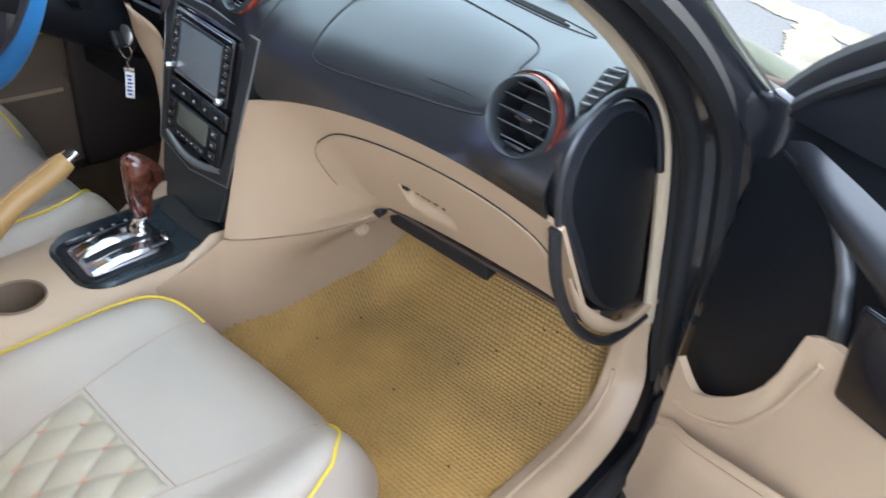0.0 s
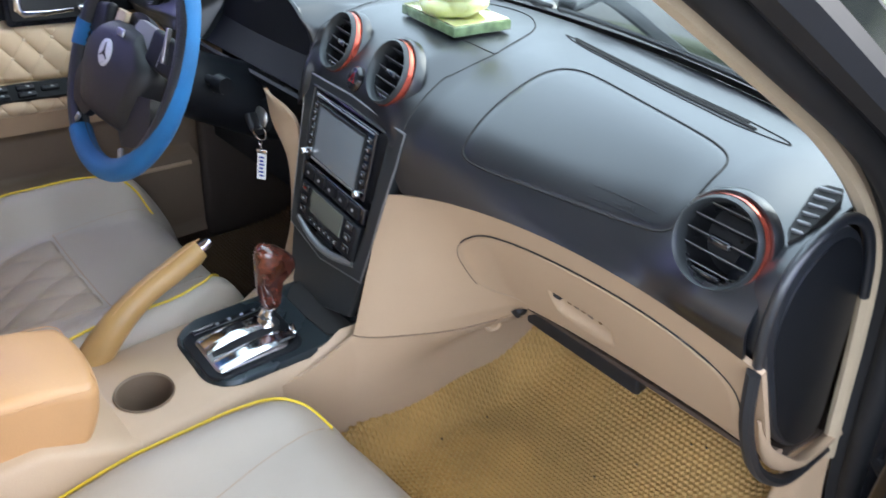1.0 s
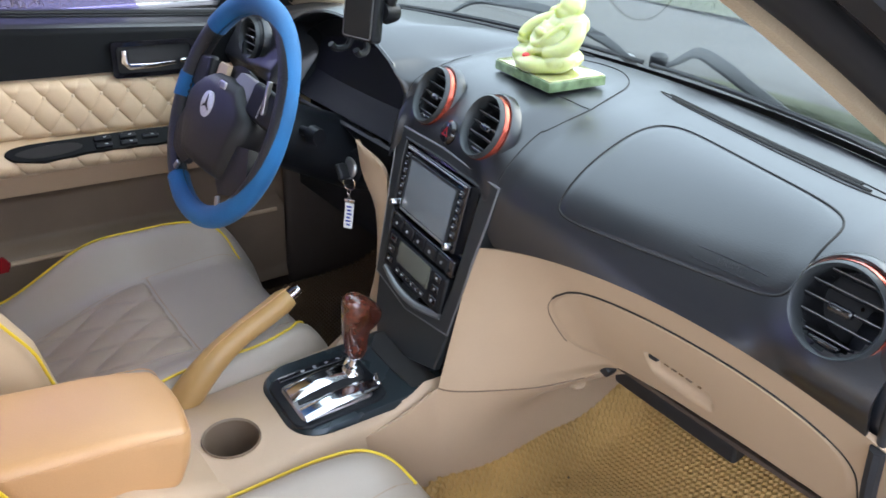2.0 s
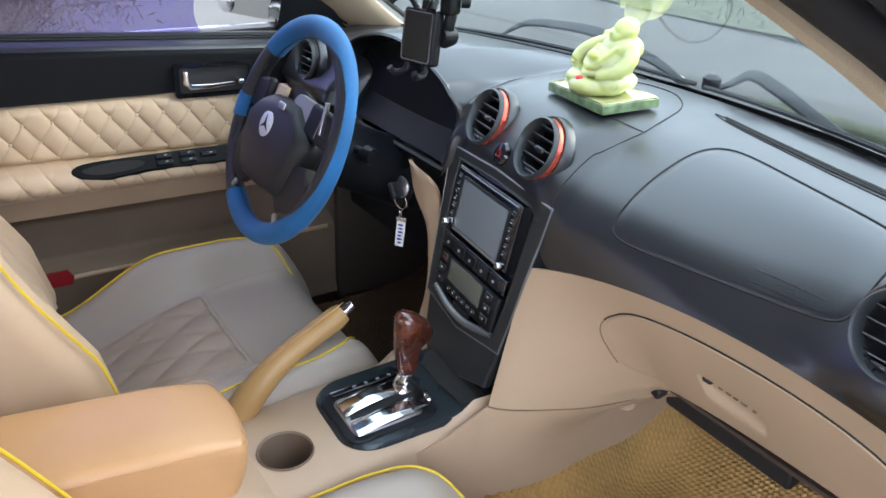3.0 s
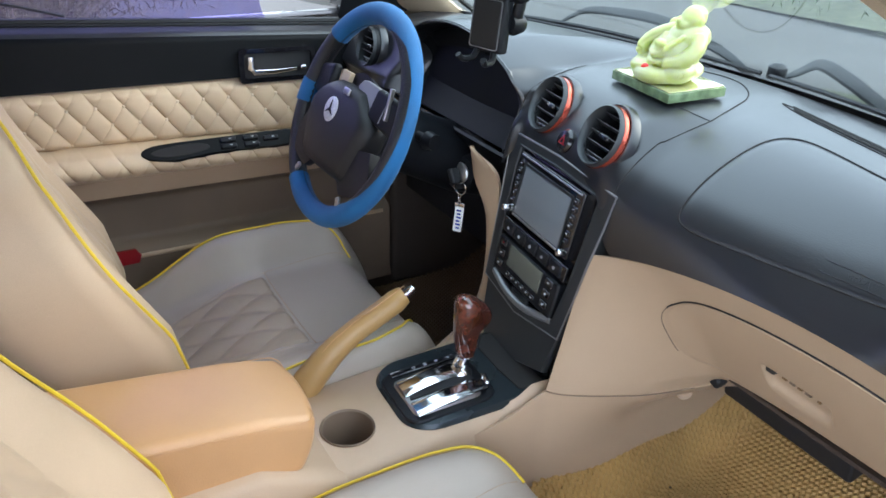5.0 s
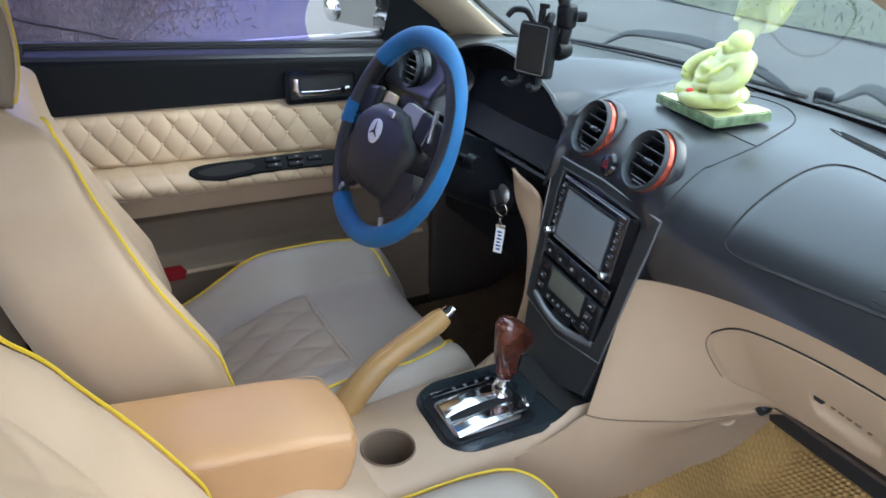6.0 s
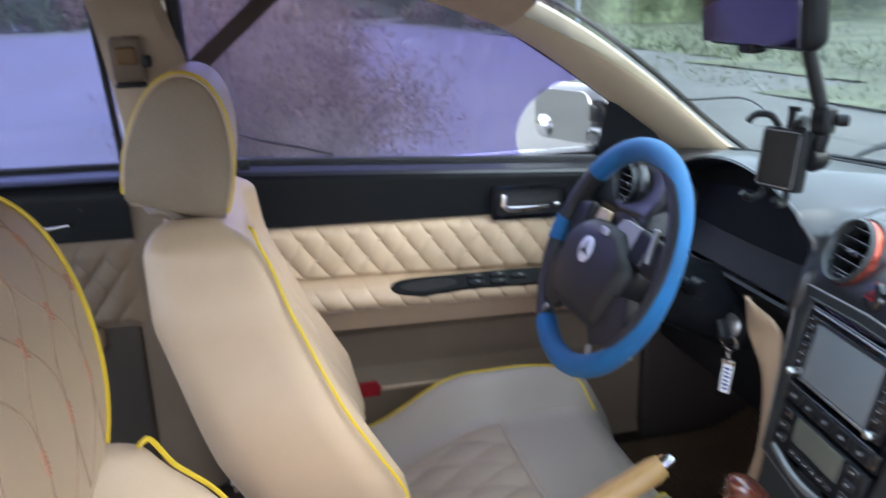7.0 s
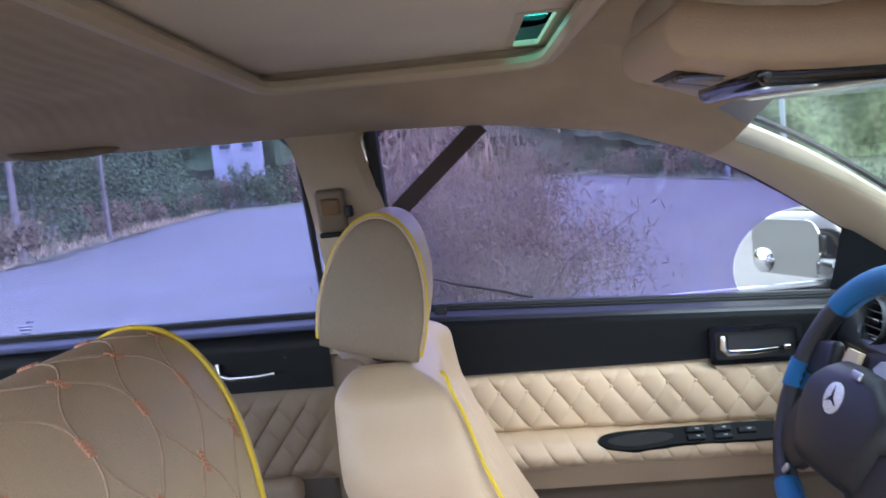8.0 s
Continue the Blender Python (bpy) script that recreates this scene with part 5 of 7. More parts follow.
STITCHLINE = mat("brown seam thread", (0.34, 0.235, 0.16), 0.8)
DRIVER = Vector((-0.330, -0.060, 0.338))
PASSENGER = Vector((0.362, -0.118, 0.338))
seat_at(DRIVER, "front seats", -0.014, False, 0.135, 0.0065, 0.0, 0.036, -0.022, 0.214, 0.018, 0.066, 0.125)
seat_b = seat_at(PASSENGER, "front seats", -0.034, True, 0.106, 0.0065, 0.029, -0.016, 0.0, 0.236, 0.040, 0.049, 0.083)
seat_b["label"] = "cream leather car seat with orange stitched quilting, by the open door"

# ---- steering wheel ----
WM = frame_of((-0.335, -0.150, 0.903), (0, -math.cos(0.42), math.sin(0.42)))
wheel = thing("steering_wheel", (-0.335, -0.150, 0.903), "black steering wheel in a blue and black grip cover", "steering wheel")
R0 = 0.178
part("rim", tube([(R0 * math.sin(a), R0 * math.cos(a), 0) for a in span(0, 2 * math.pi, 96)[:-1]], 0.0165, 16, closed=True), GRIP, wheel, "black leather grip", m=WM, sharp=80)


def cover(a0, a1, wide):
    def f(u, v):
        a = a0 + (a1 - a0) * u
        half = wide(math.degrees(a))
        b = -half + 2 * half * v
        r = 0.0188
        rho = R0 + r * math.cos(b)
        return Vector((rho * math.sin(a), rho * math.cos(a), r * math.sin(b)))
    return shell(grid(f, 90, 22), 0.0012)


def blue_reach(d):
    return radians(lin(d, (-60, 176), (10, 176), (24, 105), (40, 56), (60, 34), (85, 36), (105, 50), (122, 78), (138, 120), (152, 176), (230, 176)))


part("blue_cover", cover(radians(-50), radians(212), blue_reach), BLUE, wheel, "blue suede grip cover", m=WM, sharp=80)
part("blue_patch", cover(radians(262), radians(276), lambda d: radians(176)), BLUE, wheel, "small blue suede patch", m=WM, sharp=80)
def hub_bend(v):
    t = sm(0.03, -0.08, v.y)
    r = math.hypot(v.x, v.y * 1.2)
    return (v.x * (1 - 0.22 * t) * (1 - 0.48 * sm(0.026, 0.080, v.y)), v.y, v.z + (0.012 * (1 - (r / 0.12) ** 2) if v.z > 0 else 0))


part("hub", rbox(0.220, 0.154, 0.055, 0.022, n=5, inner=(10, 8, 1), f=hub_bend, at=(0, -0.027, -0.002)), HUB, wheel, "dark airbag cover", m=WM, sharp=80)
for sx in (-1, 1):
    part("spoke", rbox(0.085, 0.056, 0.018, 0.008, n=3, at=(0.122 * sx, 0.036, 0.0), rot=(0, 10 * sx, -8 * sx)), DARK, wheel, "black side spoke", m=WM)
    if sx > 0:
        part("spoke_insert", plate([(0.044, 0.030), (0.012, 0.054), (0.022, 0.066), (0.034, 0.069), (0.106, 0.066), (0.122, 0.046), (0.118, 0.016), (0.07, 0.018)], 0.008, WM @ pose(0, 0, 0.010), 0.002), SILVERGREY, wheel, "silver grey spoke insert")
        part("spoke_trim", rbox(0.006, 0.052, 0.008, 0.002, at=(0.128, 0.052, 0.010), rot=(0, 0, 14)), SATIN, wheel, "silver strip", m=WM)
    else:
        # cream paints the warm light on what is a silver insert
        part("spoke_insert", plate([(-0.030, 0.044), (-0.030, 0.066), (-0.062, 0.066), (-0.066, 0.040)], 0.008, WM @ pose(0, 0, 0.008), 0.002), PILLAR, wheel, "left spoke insert, warm light put into its cream")
    part("spoke", loft([[WM @ Vector((sx * (x0 + w * c), y0 + 0.020 * c * 0.5, 0.004 + d * q)) for c, q in ((-1, -1), (1, -1), (1, 0.6), (0.5, 1), (-0.5, 1), (-1, 0.6))] for x0, y0, w, d in ((0.070, -0.040, 0.060, 0.012), (0.092, -0.075, 0.056, 0.011), (0.106, -0.098, 0.046, 0.009), (0.114, -0.112, 0.036, 0.008))]), HUB, wheel, "dark lower spoke", sharp=50)
    part("spoke_clip", rbox(0.010, 0.016, 0.006, 0.002, at=(0.090 * sx, -0.130, 0.012), rot=(0, 0, 30 * sx)), SATIN, wheel, m=WM)
    part("lace_line", tube([(0.0165 * 0 + (R0 - 0.0165) * math.sin(sx * a), (R0 - 0.0165) * math.cos(sx * a), 0.002) for a in span(radians(58), radians(122), 30)], [0.002 + 0.0012 * (i % 2) for i in range(31)], 5), DARK, wheel, m=WM)
part("column_neck", lathe([(0.085, -0.004), (0.080, -0.020), (0.055, -0.034)], 32, WM @ pose(0, -0.01, 0)), DARK, wheel, "black hub back")
emblem = part("emblem", lathe([(0.022, 0.030), (0.022, 0.037), (0.0205, 0.038), (0.001, 0.0382)], 32, WM @ pose(0, 0.0, 0)), GLITTER, wheel, "glittering silver disc emblem")
for k in range(3):
    part("emblem_bar", plate([(-0.003, 0), (0, 0.0165), (0.003, 0)], 0.001, WM @ pose(0, 0.0, 0.0392, 0, 0, 120 * k)), DARK, emblem)
part("label_tab", rbox(0.022, 0.012, 0.004, 0.002, at=(0.026, 0.040, 0.033)), SATIN, wheel, m=WM)
column = thing("steering_column", (-0.335, 0.0, 0.8), "black steering column shroud with stalks", "steering column")
part("shroud", loft([[WM @ Vector((w * math.cos(a), hgt * math.sin(a) - 0.012, z)) for a in span(0, 2 * math.pi, 24)[:-1]] for w, hgt, z in ((0.046, 0.042, -0.018), (0.056, 0.052, -0.032), (0.060, 0.056, -0.09), (0.064, 0.060, -0.16), (0.070, 0.066, -0.26))]), DARK, column, "black plastic shroud", sharp=60)
part("stalk", tube([WM @ Vector(p) for p in ((0.04, 0.01, -0.11), (0.07, 0.012, -0.115), (0.078, 0.012, -0.117), (0.098, 0.014, -0.12))], [0.008, 0.009, 0.017, 0.014], 14), DARK, column, "wiper stalk")
part("stalk", tube([WM @ Vector(p) for p in ((-0.06, 0.01, -0.07), (-0.12, 0.02, -0.06), (-0.17, 0.03, -0.055))], [0.007, 0.008, 0.011], 14), DARK, column, "indicator stalk")
IG = frame_of((-0.268, 0.038, 0.789), (0.40, -0.88, 0.22))
part("ignition_shroud", lathe([(0.050, -0.075), (0.042, -0.03), (0.034, -0.004), (0.030, 0.002), (0.022, 0.003)], 28, IG), DARK, column)
part("ignition_barrel", lathe([(0.0205, 0.0), (0.020, 0.006), (0.017, 0.008), (0.001, 0.0075)], 28, IG), SATIN, column, "metal ignition lock")

key = thing("car_key", (-0.268, 0.02, 0.77), "black car key in the ignition with a white tag", "key")
part("bow", rbox(0.012, 0.030, 0.026, 0.005, n=3, at=(0.003, -0.004, 0.022), rot=(0, 0, 30)), RUBBER, key, "black key bow", m=IG)
ringc = Vector((-0.250, 0.028, 0.769))
part("ring", tube([ringc + Vector((0.0135 * math.cos(a), 0.004 * math.cos(a), 0.0135 * math.sin(a))) for a in span(0, 2 * math.pi, 28)[:-1]], 0.0012, 6, closed=True), CHROME, key, "steel split ring")
for k in range(3):
    part("link", tube([ringc + Vector((0.003 * math.cos(a) * (k % 2), 0.003 * math.cos(a) * ((k + 1) % 2), -0.018 - 0.0065 * k + 0.0045 * math.sin(a))) for a in span(0, 2 * math.pi, 12)[:-1]], 0.0009, 5, closed=True), CHROME, key)
TG = frame_of(ringc + Vector((-0.001, 0, -0.064)), (0.62, -0.78, 0.1), (0.06, 0, 1))
tag = part("tag", rbox(0.017, 0.05, 0.004, 0.002, at=(0, 0, 0)), WHITEPAPER, key, "white plastic tag with blue writing", m=TG)
part("tag_clip", rbox(0.02, 0.009, 0.006, 0.002, at=(0, 0.028, 0)), CHROME, tag, m=TG)
for k in range(6):
    part("writing_bar", rbox(0.009 - 0.002 * (k % 2), 0.0035, 0.001, 0.0004, at=(0.0005 * (k % 3), 0.017 - 0.0068 * k, 0.0024)), INK, tag, m=TG)

# ---- driver's door, closed ----
def belt_z(y):
    return lin(y, (-1.6, 1.042), (-0.93, 1.032), (-0.69, 1.024), (0.0, 0.982), (0.3, 0.965))


def quilt_sheet(x, y0, y1, low, high, bulge, a=0.050, b=0.068, amp=0.015, turn=-1):
    """A padded panel on the plane x, low and high give its edges at y."""
    def f(u, v):
        y = y0 + (y1 - y0) * u
        z = low(y) + (high(y) - low(y)) * v
        e = min(u * 12, (1 - u) * 12, v * 3, (1 - v) * 3)
        return Vector((x + bulge(y, v) + sm(0, 0.5, e) * (0.002 + amp * diamonds(turn * (y + 0.010), z + 0.024 + 0.025 * (y + 0.5), a, b, 0.22, 0.42)), y, z))
    return f


def studs(f, y0, y1, low, high, parent, a, b):
    for i in range(int(y0 / a * 2) - 1, int(y1 / a * 2) + 2):
        for j in range(int(0.6 / b * 2), int(1.1 / b * 2)):
            y = i * a / 2 - 0.010
            z = j * b / 2 - 0.024 - 0.025 * (y + 0.5)
            if (i + j) % 2 == 0 and y0 + 0.01 < y < y1 - 0.01 and low(y) + 0.012 < z < high(y) - 0.012:
                u, v = (y - y0) / (y1 - y0), (z - low(y)) / (high(y) - low(y))
                p = f(u, v)
                part("stud", lathe([(0.0036, -0.006), (0.0033, 0.0016), (0.0010, 0.0030)], 8, frame_of(p + Vector((0.0070, 0, 0)), (1, 0, 0))), PEARL, parent)


trim_low = lambda y: lin(y, (-1.6, 0.915), (-0.66, 0.898), (-0.23, 0.888), (0.1, 0.880))
pad_low = lambda y: lin(y, (-1.6, 0.79), (-0.655, 0.783), (-0.437, 0.776), (-0.15, 0.762), (0.1, 0.752))
arm_low = lambda y: lin(y, (-1.6, 0.74), (-0.586, 0.728), (-0.146, 0.718), (0.1, 0.712))

door = thing("door_1", (-0.74, -0.3, 0.35), "closed driver's door with black top and beige quilted trim", "car door", kind="structure")
Y0, Y1 = -0.785, 0.19
part("skin", rbox(0.05, 1.06, 0.66, 0.02, n=3, at=(-0.80, -0.29, 0.66)), PAINT, door, "black outer skin")
part("core", rbox(0.055, 1.0, 0.62, 0.01, at=(-0.748, -0.29, 0.66)), TAUPE, door)


def upper_trim(u, v):
    y = Y0 + (Y1 - Y0) * u
    z0, z1 = trim_low(y), belt_z(y)
    z = z0 + (z1 - 0.026 - z0) * v
    return Vector((-0.692 - 0.006 * v - 0.006 * sm(0.9, 1.0, v) ** 2, y, z))


def ledge(u, v):
    """The smooth shelf that leans in from the trim to the glass."""
    y = Y0 + (Y1 - Y0) * u
    return Vector((-0.7035 - 0.026 * v, y, belt_z(y) - 0.0262 + 0.003 * sm(0, 0.15, v) + 0.021 * v))


part("sill_ledge", shell(grid(ledge, 40, 8), 0.004, (-1, 0, -1)), SOFTBLACK, door, "smooth black shelf under the window", sharp=60)
part("ledge_strip", tube([ledge(u, 0.72) + Vector((0.001, 0, 0.001)) for u in span(0, 1, 24)], 0.0022, 6), RUBBER, door)
part("upper_trim", shell(grid(upper_trim, 40, 20), 0.006), DOORBLACK, door, "black grained door top", sharp=60)
part("window_seal", tube([(-0.728, y, belt_z(y) - 0.002) for y in span(Y0, Y1, 20)], 0.006, 6), RUBBER, door)
quilt = quilt_sheet(-0.706, Y0, Y1, pad_low, lambda y: trim_low(y) - 0.002, lambda y, v: 0.004 * math.sin(math.pi * v))
pad = part("quilted_pad", shell(grid(quilt, 380, 90), 0.004), QUILT, door, "beige diamond quilted leather pad", sharp=80)
studs(quilt, Y0, Y1, pad_low, trim_low, pad, 0.050, 0.068)
armq = quilt_sheet(-0.675, Y0 + 0.05, Y1, arm_low, lambda y: pad_low(y) + 0.004, lambda y, v: 0.022 * math.sin(math.pi * min(v * 1.15, 1)) ** 0.8 - 0.025 * sm(0.75, 1, v), amp=0.010)
arm = part("armrest_pad", shell(grid(armq, 360, 50), 0.004), QUILT, door, "padded quilted leather armrest", sharp=80)
part("armrest_hem", tube([(-0.672, y, arm_low(y) - 0.002) for y in span(Y0 + 0.05, Y1, 20)], 0.004, 6), QUILT, arm)
SW = frame_of((-0.656, -0.285, 0.759), (0.72, 0, 0.69), (-0.6, 0, 0.7)) @ pose(0, 0, 0.014, 0, 0, -2.2)
spindle = [(p.x, p.y) for p in spline([(-0.163, -0.002, 0), (-0.157, 0.007, 0), (-0.14, 0.0125, 0), (-0.10, 0.016, 0), (0.0, 0.019, 0), (0.16, 0.019, 0), (0.165, 0.0, 0), (0.16, -0.012, 0), (0.02, -0.014, 0), (-0.04, -0.0175, 0), (-0.10, -0.0225, 0), (-0.14, -0.018, 0), (-0.158, -0.010, 0)], 4, closed=True)]
sw = part("switch_panel", plate(spindle, 0.02, SW, 0.003), DOORBLACK, door, "black tapered window switch panel")
well = [(p.x, p.y) for p in spline([(-0.146, -0.004, 0), (-0.12, 0.006, 0), (-0.06, 0.010, 0), (-0.034, 0.004, 0), (-0.038, -0.006, 0), (-0.08, -0.014, 0), (-0.12, -0.014, 0)], 4, closed=True)]
part("grab_recess", plate(well, 0.003, SW @ pose(0, 0, 0.001), 0.001), SEAM, sw, "dark finger recess")
for x, y in ((0.006, 0.009), (0.006, -0.005), (0.052, 0.009), (0.052, -0.005), (0.094, 0.004)):
    part("window_switch", rbox(0.032, 0.0105, 0.008, 0.003, at=(x, y, 0.001)), DARK, sw, m=SW)
    part("switch_mark", rbox(0.006, 0.0016, 0.0012, 0.0005, at=(x + 0.004, y + 0.001, 0.0052)), SATIN, sw, m=SW)
Y2 = 0.10
part("lower_rail", shell(grid(lambda u, v: Vector((-0.676 - 0.012 * v, Y0 + (Y2 - Y0) * u, arm_low(Y0 + (Y2 - Y0) * u) - 0.004 - 0.042 * v)), 30, 6), 0.005), BEIGE, door, "smooth beige rail under the armrest")


def pocket(u, v):
    y = Y0 + (Y2 - Y0) * u
    top = arm_low(y) - 0.046
    z = top - (top - 0.36) * v
    x = -0.705 + 0.045 * sm(0.34, 0.42, v) + 0.01 * sm(0.9, 1, v) - 0.02 * sm(0.0, 0.08, v)
    return Vector((x, y, z))


part("lower_panel", shell(grid(pocket, 40, 40), 0.005), TAUPE, door, "taupe lower door with a long map pocket", sharp=60)
part("pocket_lip", tube([pocket(u, 0.425) + Vector((0.002, 0, 0)) for u in span(0.02, 0.98, 24)], 0.005, 8), BEIGE, door, "rounded pocket edge")
part("reflector", plate([(-0.036, -0.016), (0.034, -0.016), (0.040, 0.0), (0.030, 0.015), (-0.036, 0.015)], 0.006, frame_of((-0.652, -0.515, 0.558), (1, 0, 0.12)), 0.002), REFLECT, door, "red safety reflector")
hb = frame_of((-0.690, -0.152, 0.909), (1, 0, 0.05))
box = part("handle_bezel", ringplate(rrect(0.162, 0.068, 0.008), rrect(0.142, 0.050, 0.006), 0.014, hb @ pose(0, 0, 0.008, 0, 0, -1.5)), PIANO, door, "gloss black handle bezel")
part("bezel_well", plate(rrect(0.142, 0.050, 0.006), 0.004, hb @ pose(0, 0, 0.001, 0, 0, -1.5)), RUBBER, box)
part("door_handle", tube([hb @ Vector(p) for p in ((-0.058, 0.020, 0.012), (-0.060, -0.002, 0.014), (-0.052, -0.010, 0.016), (-0.01, -0.011, 0.018), (0.035, -0.010, 0.014))], [0.008, 0.009, 0.0085, 0.0065, 0.005], 12, flat=0.75), CHROME, box, "chrome pull handle")
part("lock_tab", rbox(0.016, 0.014, 0.01, 0.004, at=hb @ Vector((0.052, -0.008, 0.008))), CHROME, box)


def pane(u, v, y0, y1, zt):
    y = y0 + (y1 - y0) * u
    z = belt_z(y) - 0.03 + (zt(y) - belt_z(y) + 0.03) * v
    return Vector((-0.738 + 0.115 * ((z - 1.0) / 0.36) ** 1.25 if z > 1.0 else -0.738, y, z))


front_top = lambda y: lin(y, (-0.80, 1.362), (-0.6, 1.36), (-0.374, 1.325), (-0.25, 1.28), (-0.078, 1.175), (0.02, 1.11), (0.17, 1.0))
g = part("window_pane", shell(grid(lambda u, v: pane(u, v, -0.79, 0.13, front_top), 40, 16), 0.003), TINT, door, "violet tinted front window")
cut(g, lathe([(1, -0.1), (1, 0.1)], 56, Matrix.Translation((-0.72, -0.050, 1.040)) @ Matrix(((0, 0, 1, 0), (0.118, 0, 0, 0), (0, 0.102, 0, 0), (0, 0, 0, 1)))))
part("window_channel", tube([pane(u, 1, -0.80, 0.17, front_top) + Vector((0.006, 0, -0.006)) for u in span(0, 1, 30)], 0.009, 6), RUBBER, door, "black window channel")
part("window_channel", tube([pane(0, v, -0.790 + 0.0, 0.1, front_top) + Vector((0.004, 0.008, 0)) for v in span(0, 1, 10)], 0.012, 6), RUBBER, door)


def spot(u, v):
    y, z = -0.050 + 0.118 * v * math.cos(2 * math.pi * u), 1.040 + 0.102 * v * math.sin(2 * math.pi * u)
    return Vector((-0.728 + 0.115 * (max(z - 1.0, 0) / 0.36) ** 1.25, y, z))


FILM = glass("clear round film", (0.86, 0.86, 0.84), 1.2, haze=0.02)
part("mirror_film", grid(spot, 48, 4, wrap=True), FILM, door, "round clear patch on the window").visible_shadow = False
part("sail_panel", mesh([(-0.722, 0.0, 0.985), (-0.722, 0.17, 0.97), (-0.700, 0.10, 1.06), (-0.690, 0.01, 1.10)], [(0, 1, 2, 3)]), DARK, door, "black triangle at the window corner")
part("window_cord", tube([(-0.722, -0.71, 1.075), (-0.724, -0.66, 1.058), (-0.726, -0.60, 1.043), (-0.728, -0.53, 1.022)], 0.0022, 5), RUBBER, door, "thin black cord at the window")
part("belt_clip", rbox(0.012, 0.02, 0.022, 0.004, at=(-0.718, -0.70, 1.018)), RUBBER, door)

# umber carries the footwell's shade on this brown panel
solo("kick_panel", rbox(0.03, 0.30, 0.40, 0.02, n=4, at=(-0.668, 0.255, 0.53), rot=(0, 0, -6)), UMBER, "brown side panel of the driver's footwell, darkened for its shade", "side panel", kind="structure")

# ---- rear door behind the driver ----
rdoor = thing("door_2", (-0.74, -1.4, 0.35), "closed rear door with black top and beige quilted trim", "car door", kind="structure")
RY0, RY1 = -1.75, -0.905
part("skin", rbox(0.05, 0.9, 0.66, 0.02, n=3, at=(-0.80, -1.32, 0.66)), PAINT, rdoor, "black outer skin")
part("upper_trim", shell(grid(lambda u, v: Vector((-0.694 - 0.03 * sm(0.62, 0.95, v), RY0 + (RY1 - RY0) * u, trim_low(RY0 + (RY1 - RY0) * u) + (belt_z(RY0 + (RY1 - RY0) * u) - trim_low(RY0 + (RY1 - RY0) * u)) * v)), 30, 16), 0.006), DOORBLACK, rdoor, "black grained door top")
part("window_seal", tube([(-0.728, y, belt_z(y) - 0.002) for y in span(RY0, RY1, 12)], 0.006, 6), RUBBER, rdoor)
part("sill_ledge", shell(grid(lambda u, v: Vector((-0.694 - 0.034 * v, RY0 + (RY1 - RY0) * u, belt_z(RY0 + (RY1 - RY0) * u) - 0.024 + 0.004 * sm(0, 0.15, v) + 0.018 * v)), 20, 6), 0.004, (-1, 0, -1)), SOFTBLACK, rdoor, "smooth black shelf under the window", sharp=60)
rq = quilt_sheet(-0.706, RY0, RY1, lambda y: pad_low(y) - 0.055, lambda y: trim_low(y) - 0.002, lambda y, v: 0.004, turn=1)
# taupe is the front door's tan quilting darkened, shade put into the colour
part("quilted_pad", shell(grid(rq, 260, 70), 0.004), TAUPE, rdoor, "diamond quilted pad, its shade put into the taupe", sharp=80)
part("armrest_pad", rbox(0.05, 0.6, 0.055, 0.02, n=4, at=(-0.688, -1.28, 0.715)), TAUPE, rdoor, "rear armrest in the pad's darkened taupe")
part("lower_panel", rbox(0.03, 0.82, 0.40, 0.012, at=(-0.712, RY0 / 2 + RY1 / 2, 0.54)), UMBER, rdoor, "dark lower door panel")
rh = frame_of((-0.690, -1.055, 0.955), (1, 0, 0.05))
part("handle_bezel", plate(rrect(0.15, 0.058, 0.008), 0.006, rh @ pose(0, -0.01, 0.001)), DOORBLACK, rdoor, "black handle bezel")
part("door_handle", tube([rh @ Vector(p) for p in ((-0.052, 0.008, 0.010), (-0.050, -0.014, 0.012), (-0.03, -0.020, 0.014), (0.02, -0.020, 0.014), (0.05, -0.018, 0.010))], [0.006, 0.007, 0.0055, 0.0045, 0.004], 12, flat=0.75), SATIN, rdoor, "chrome pull handle")
part("lock_pin", lathe([(0.004, 0), (0.004, 0.004), (0.001, 0.005)], 10, frame_of((-0.692, -0.985, 0.962), (1, 0, 0))), DARK, rdoor)
rear_top = lambda y: lin(y, (-1.75, 1.34), (-1.4, 1.378), (-0.94, 1.378))
g = part("window_pane", shell(grid(lambda u, v: pane(u, v, -1.75, -0.90, rear_top), 30, 12), 0.003), TINT2, rdoor, "pale violet tinted rear window")
part("window_channel", tube([pane(1, v, -1.75, -0.905, rear_top) + Vector((0.006, -0.004, 0)) for v in span(0, 1, 10)], 0.006, 6), RUBBER, rdoor)
part("glass_mark", rbox(0.001, 0.016, 0.004, 0.0004, at=(-0.729, -1.46, 1.066)), LEGEND, rdoor, "small maker's mark on the glass")
for k in range(3):
    part("glass_mark", rbox(0.001, 0.028 - 0.005 * k, 0.003, 0.0004, at=(-0.7285, -1.47, 1.058 - 0.006 * k)), LEGEND, rdoor)

# ---- passenger's door, swung open ----
pdoor = thing("door_3", (0.77, 0.28, 0.35), "open passenger door with black upper and beige lower trim", "car door", kind="structure")
PD = Matrix.Translation((0.80, 0.245, 0)) @ Matrix(((0.848, 0.53, 0), (-0.53, 0.848, 0), (0, 0, 1))).to_4x4()


def PX(bm):
    bm.transform(PD)
    return bm


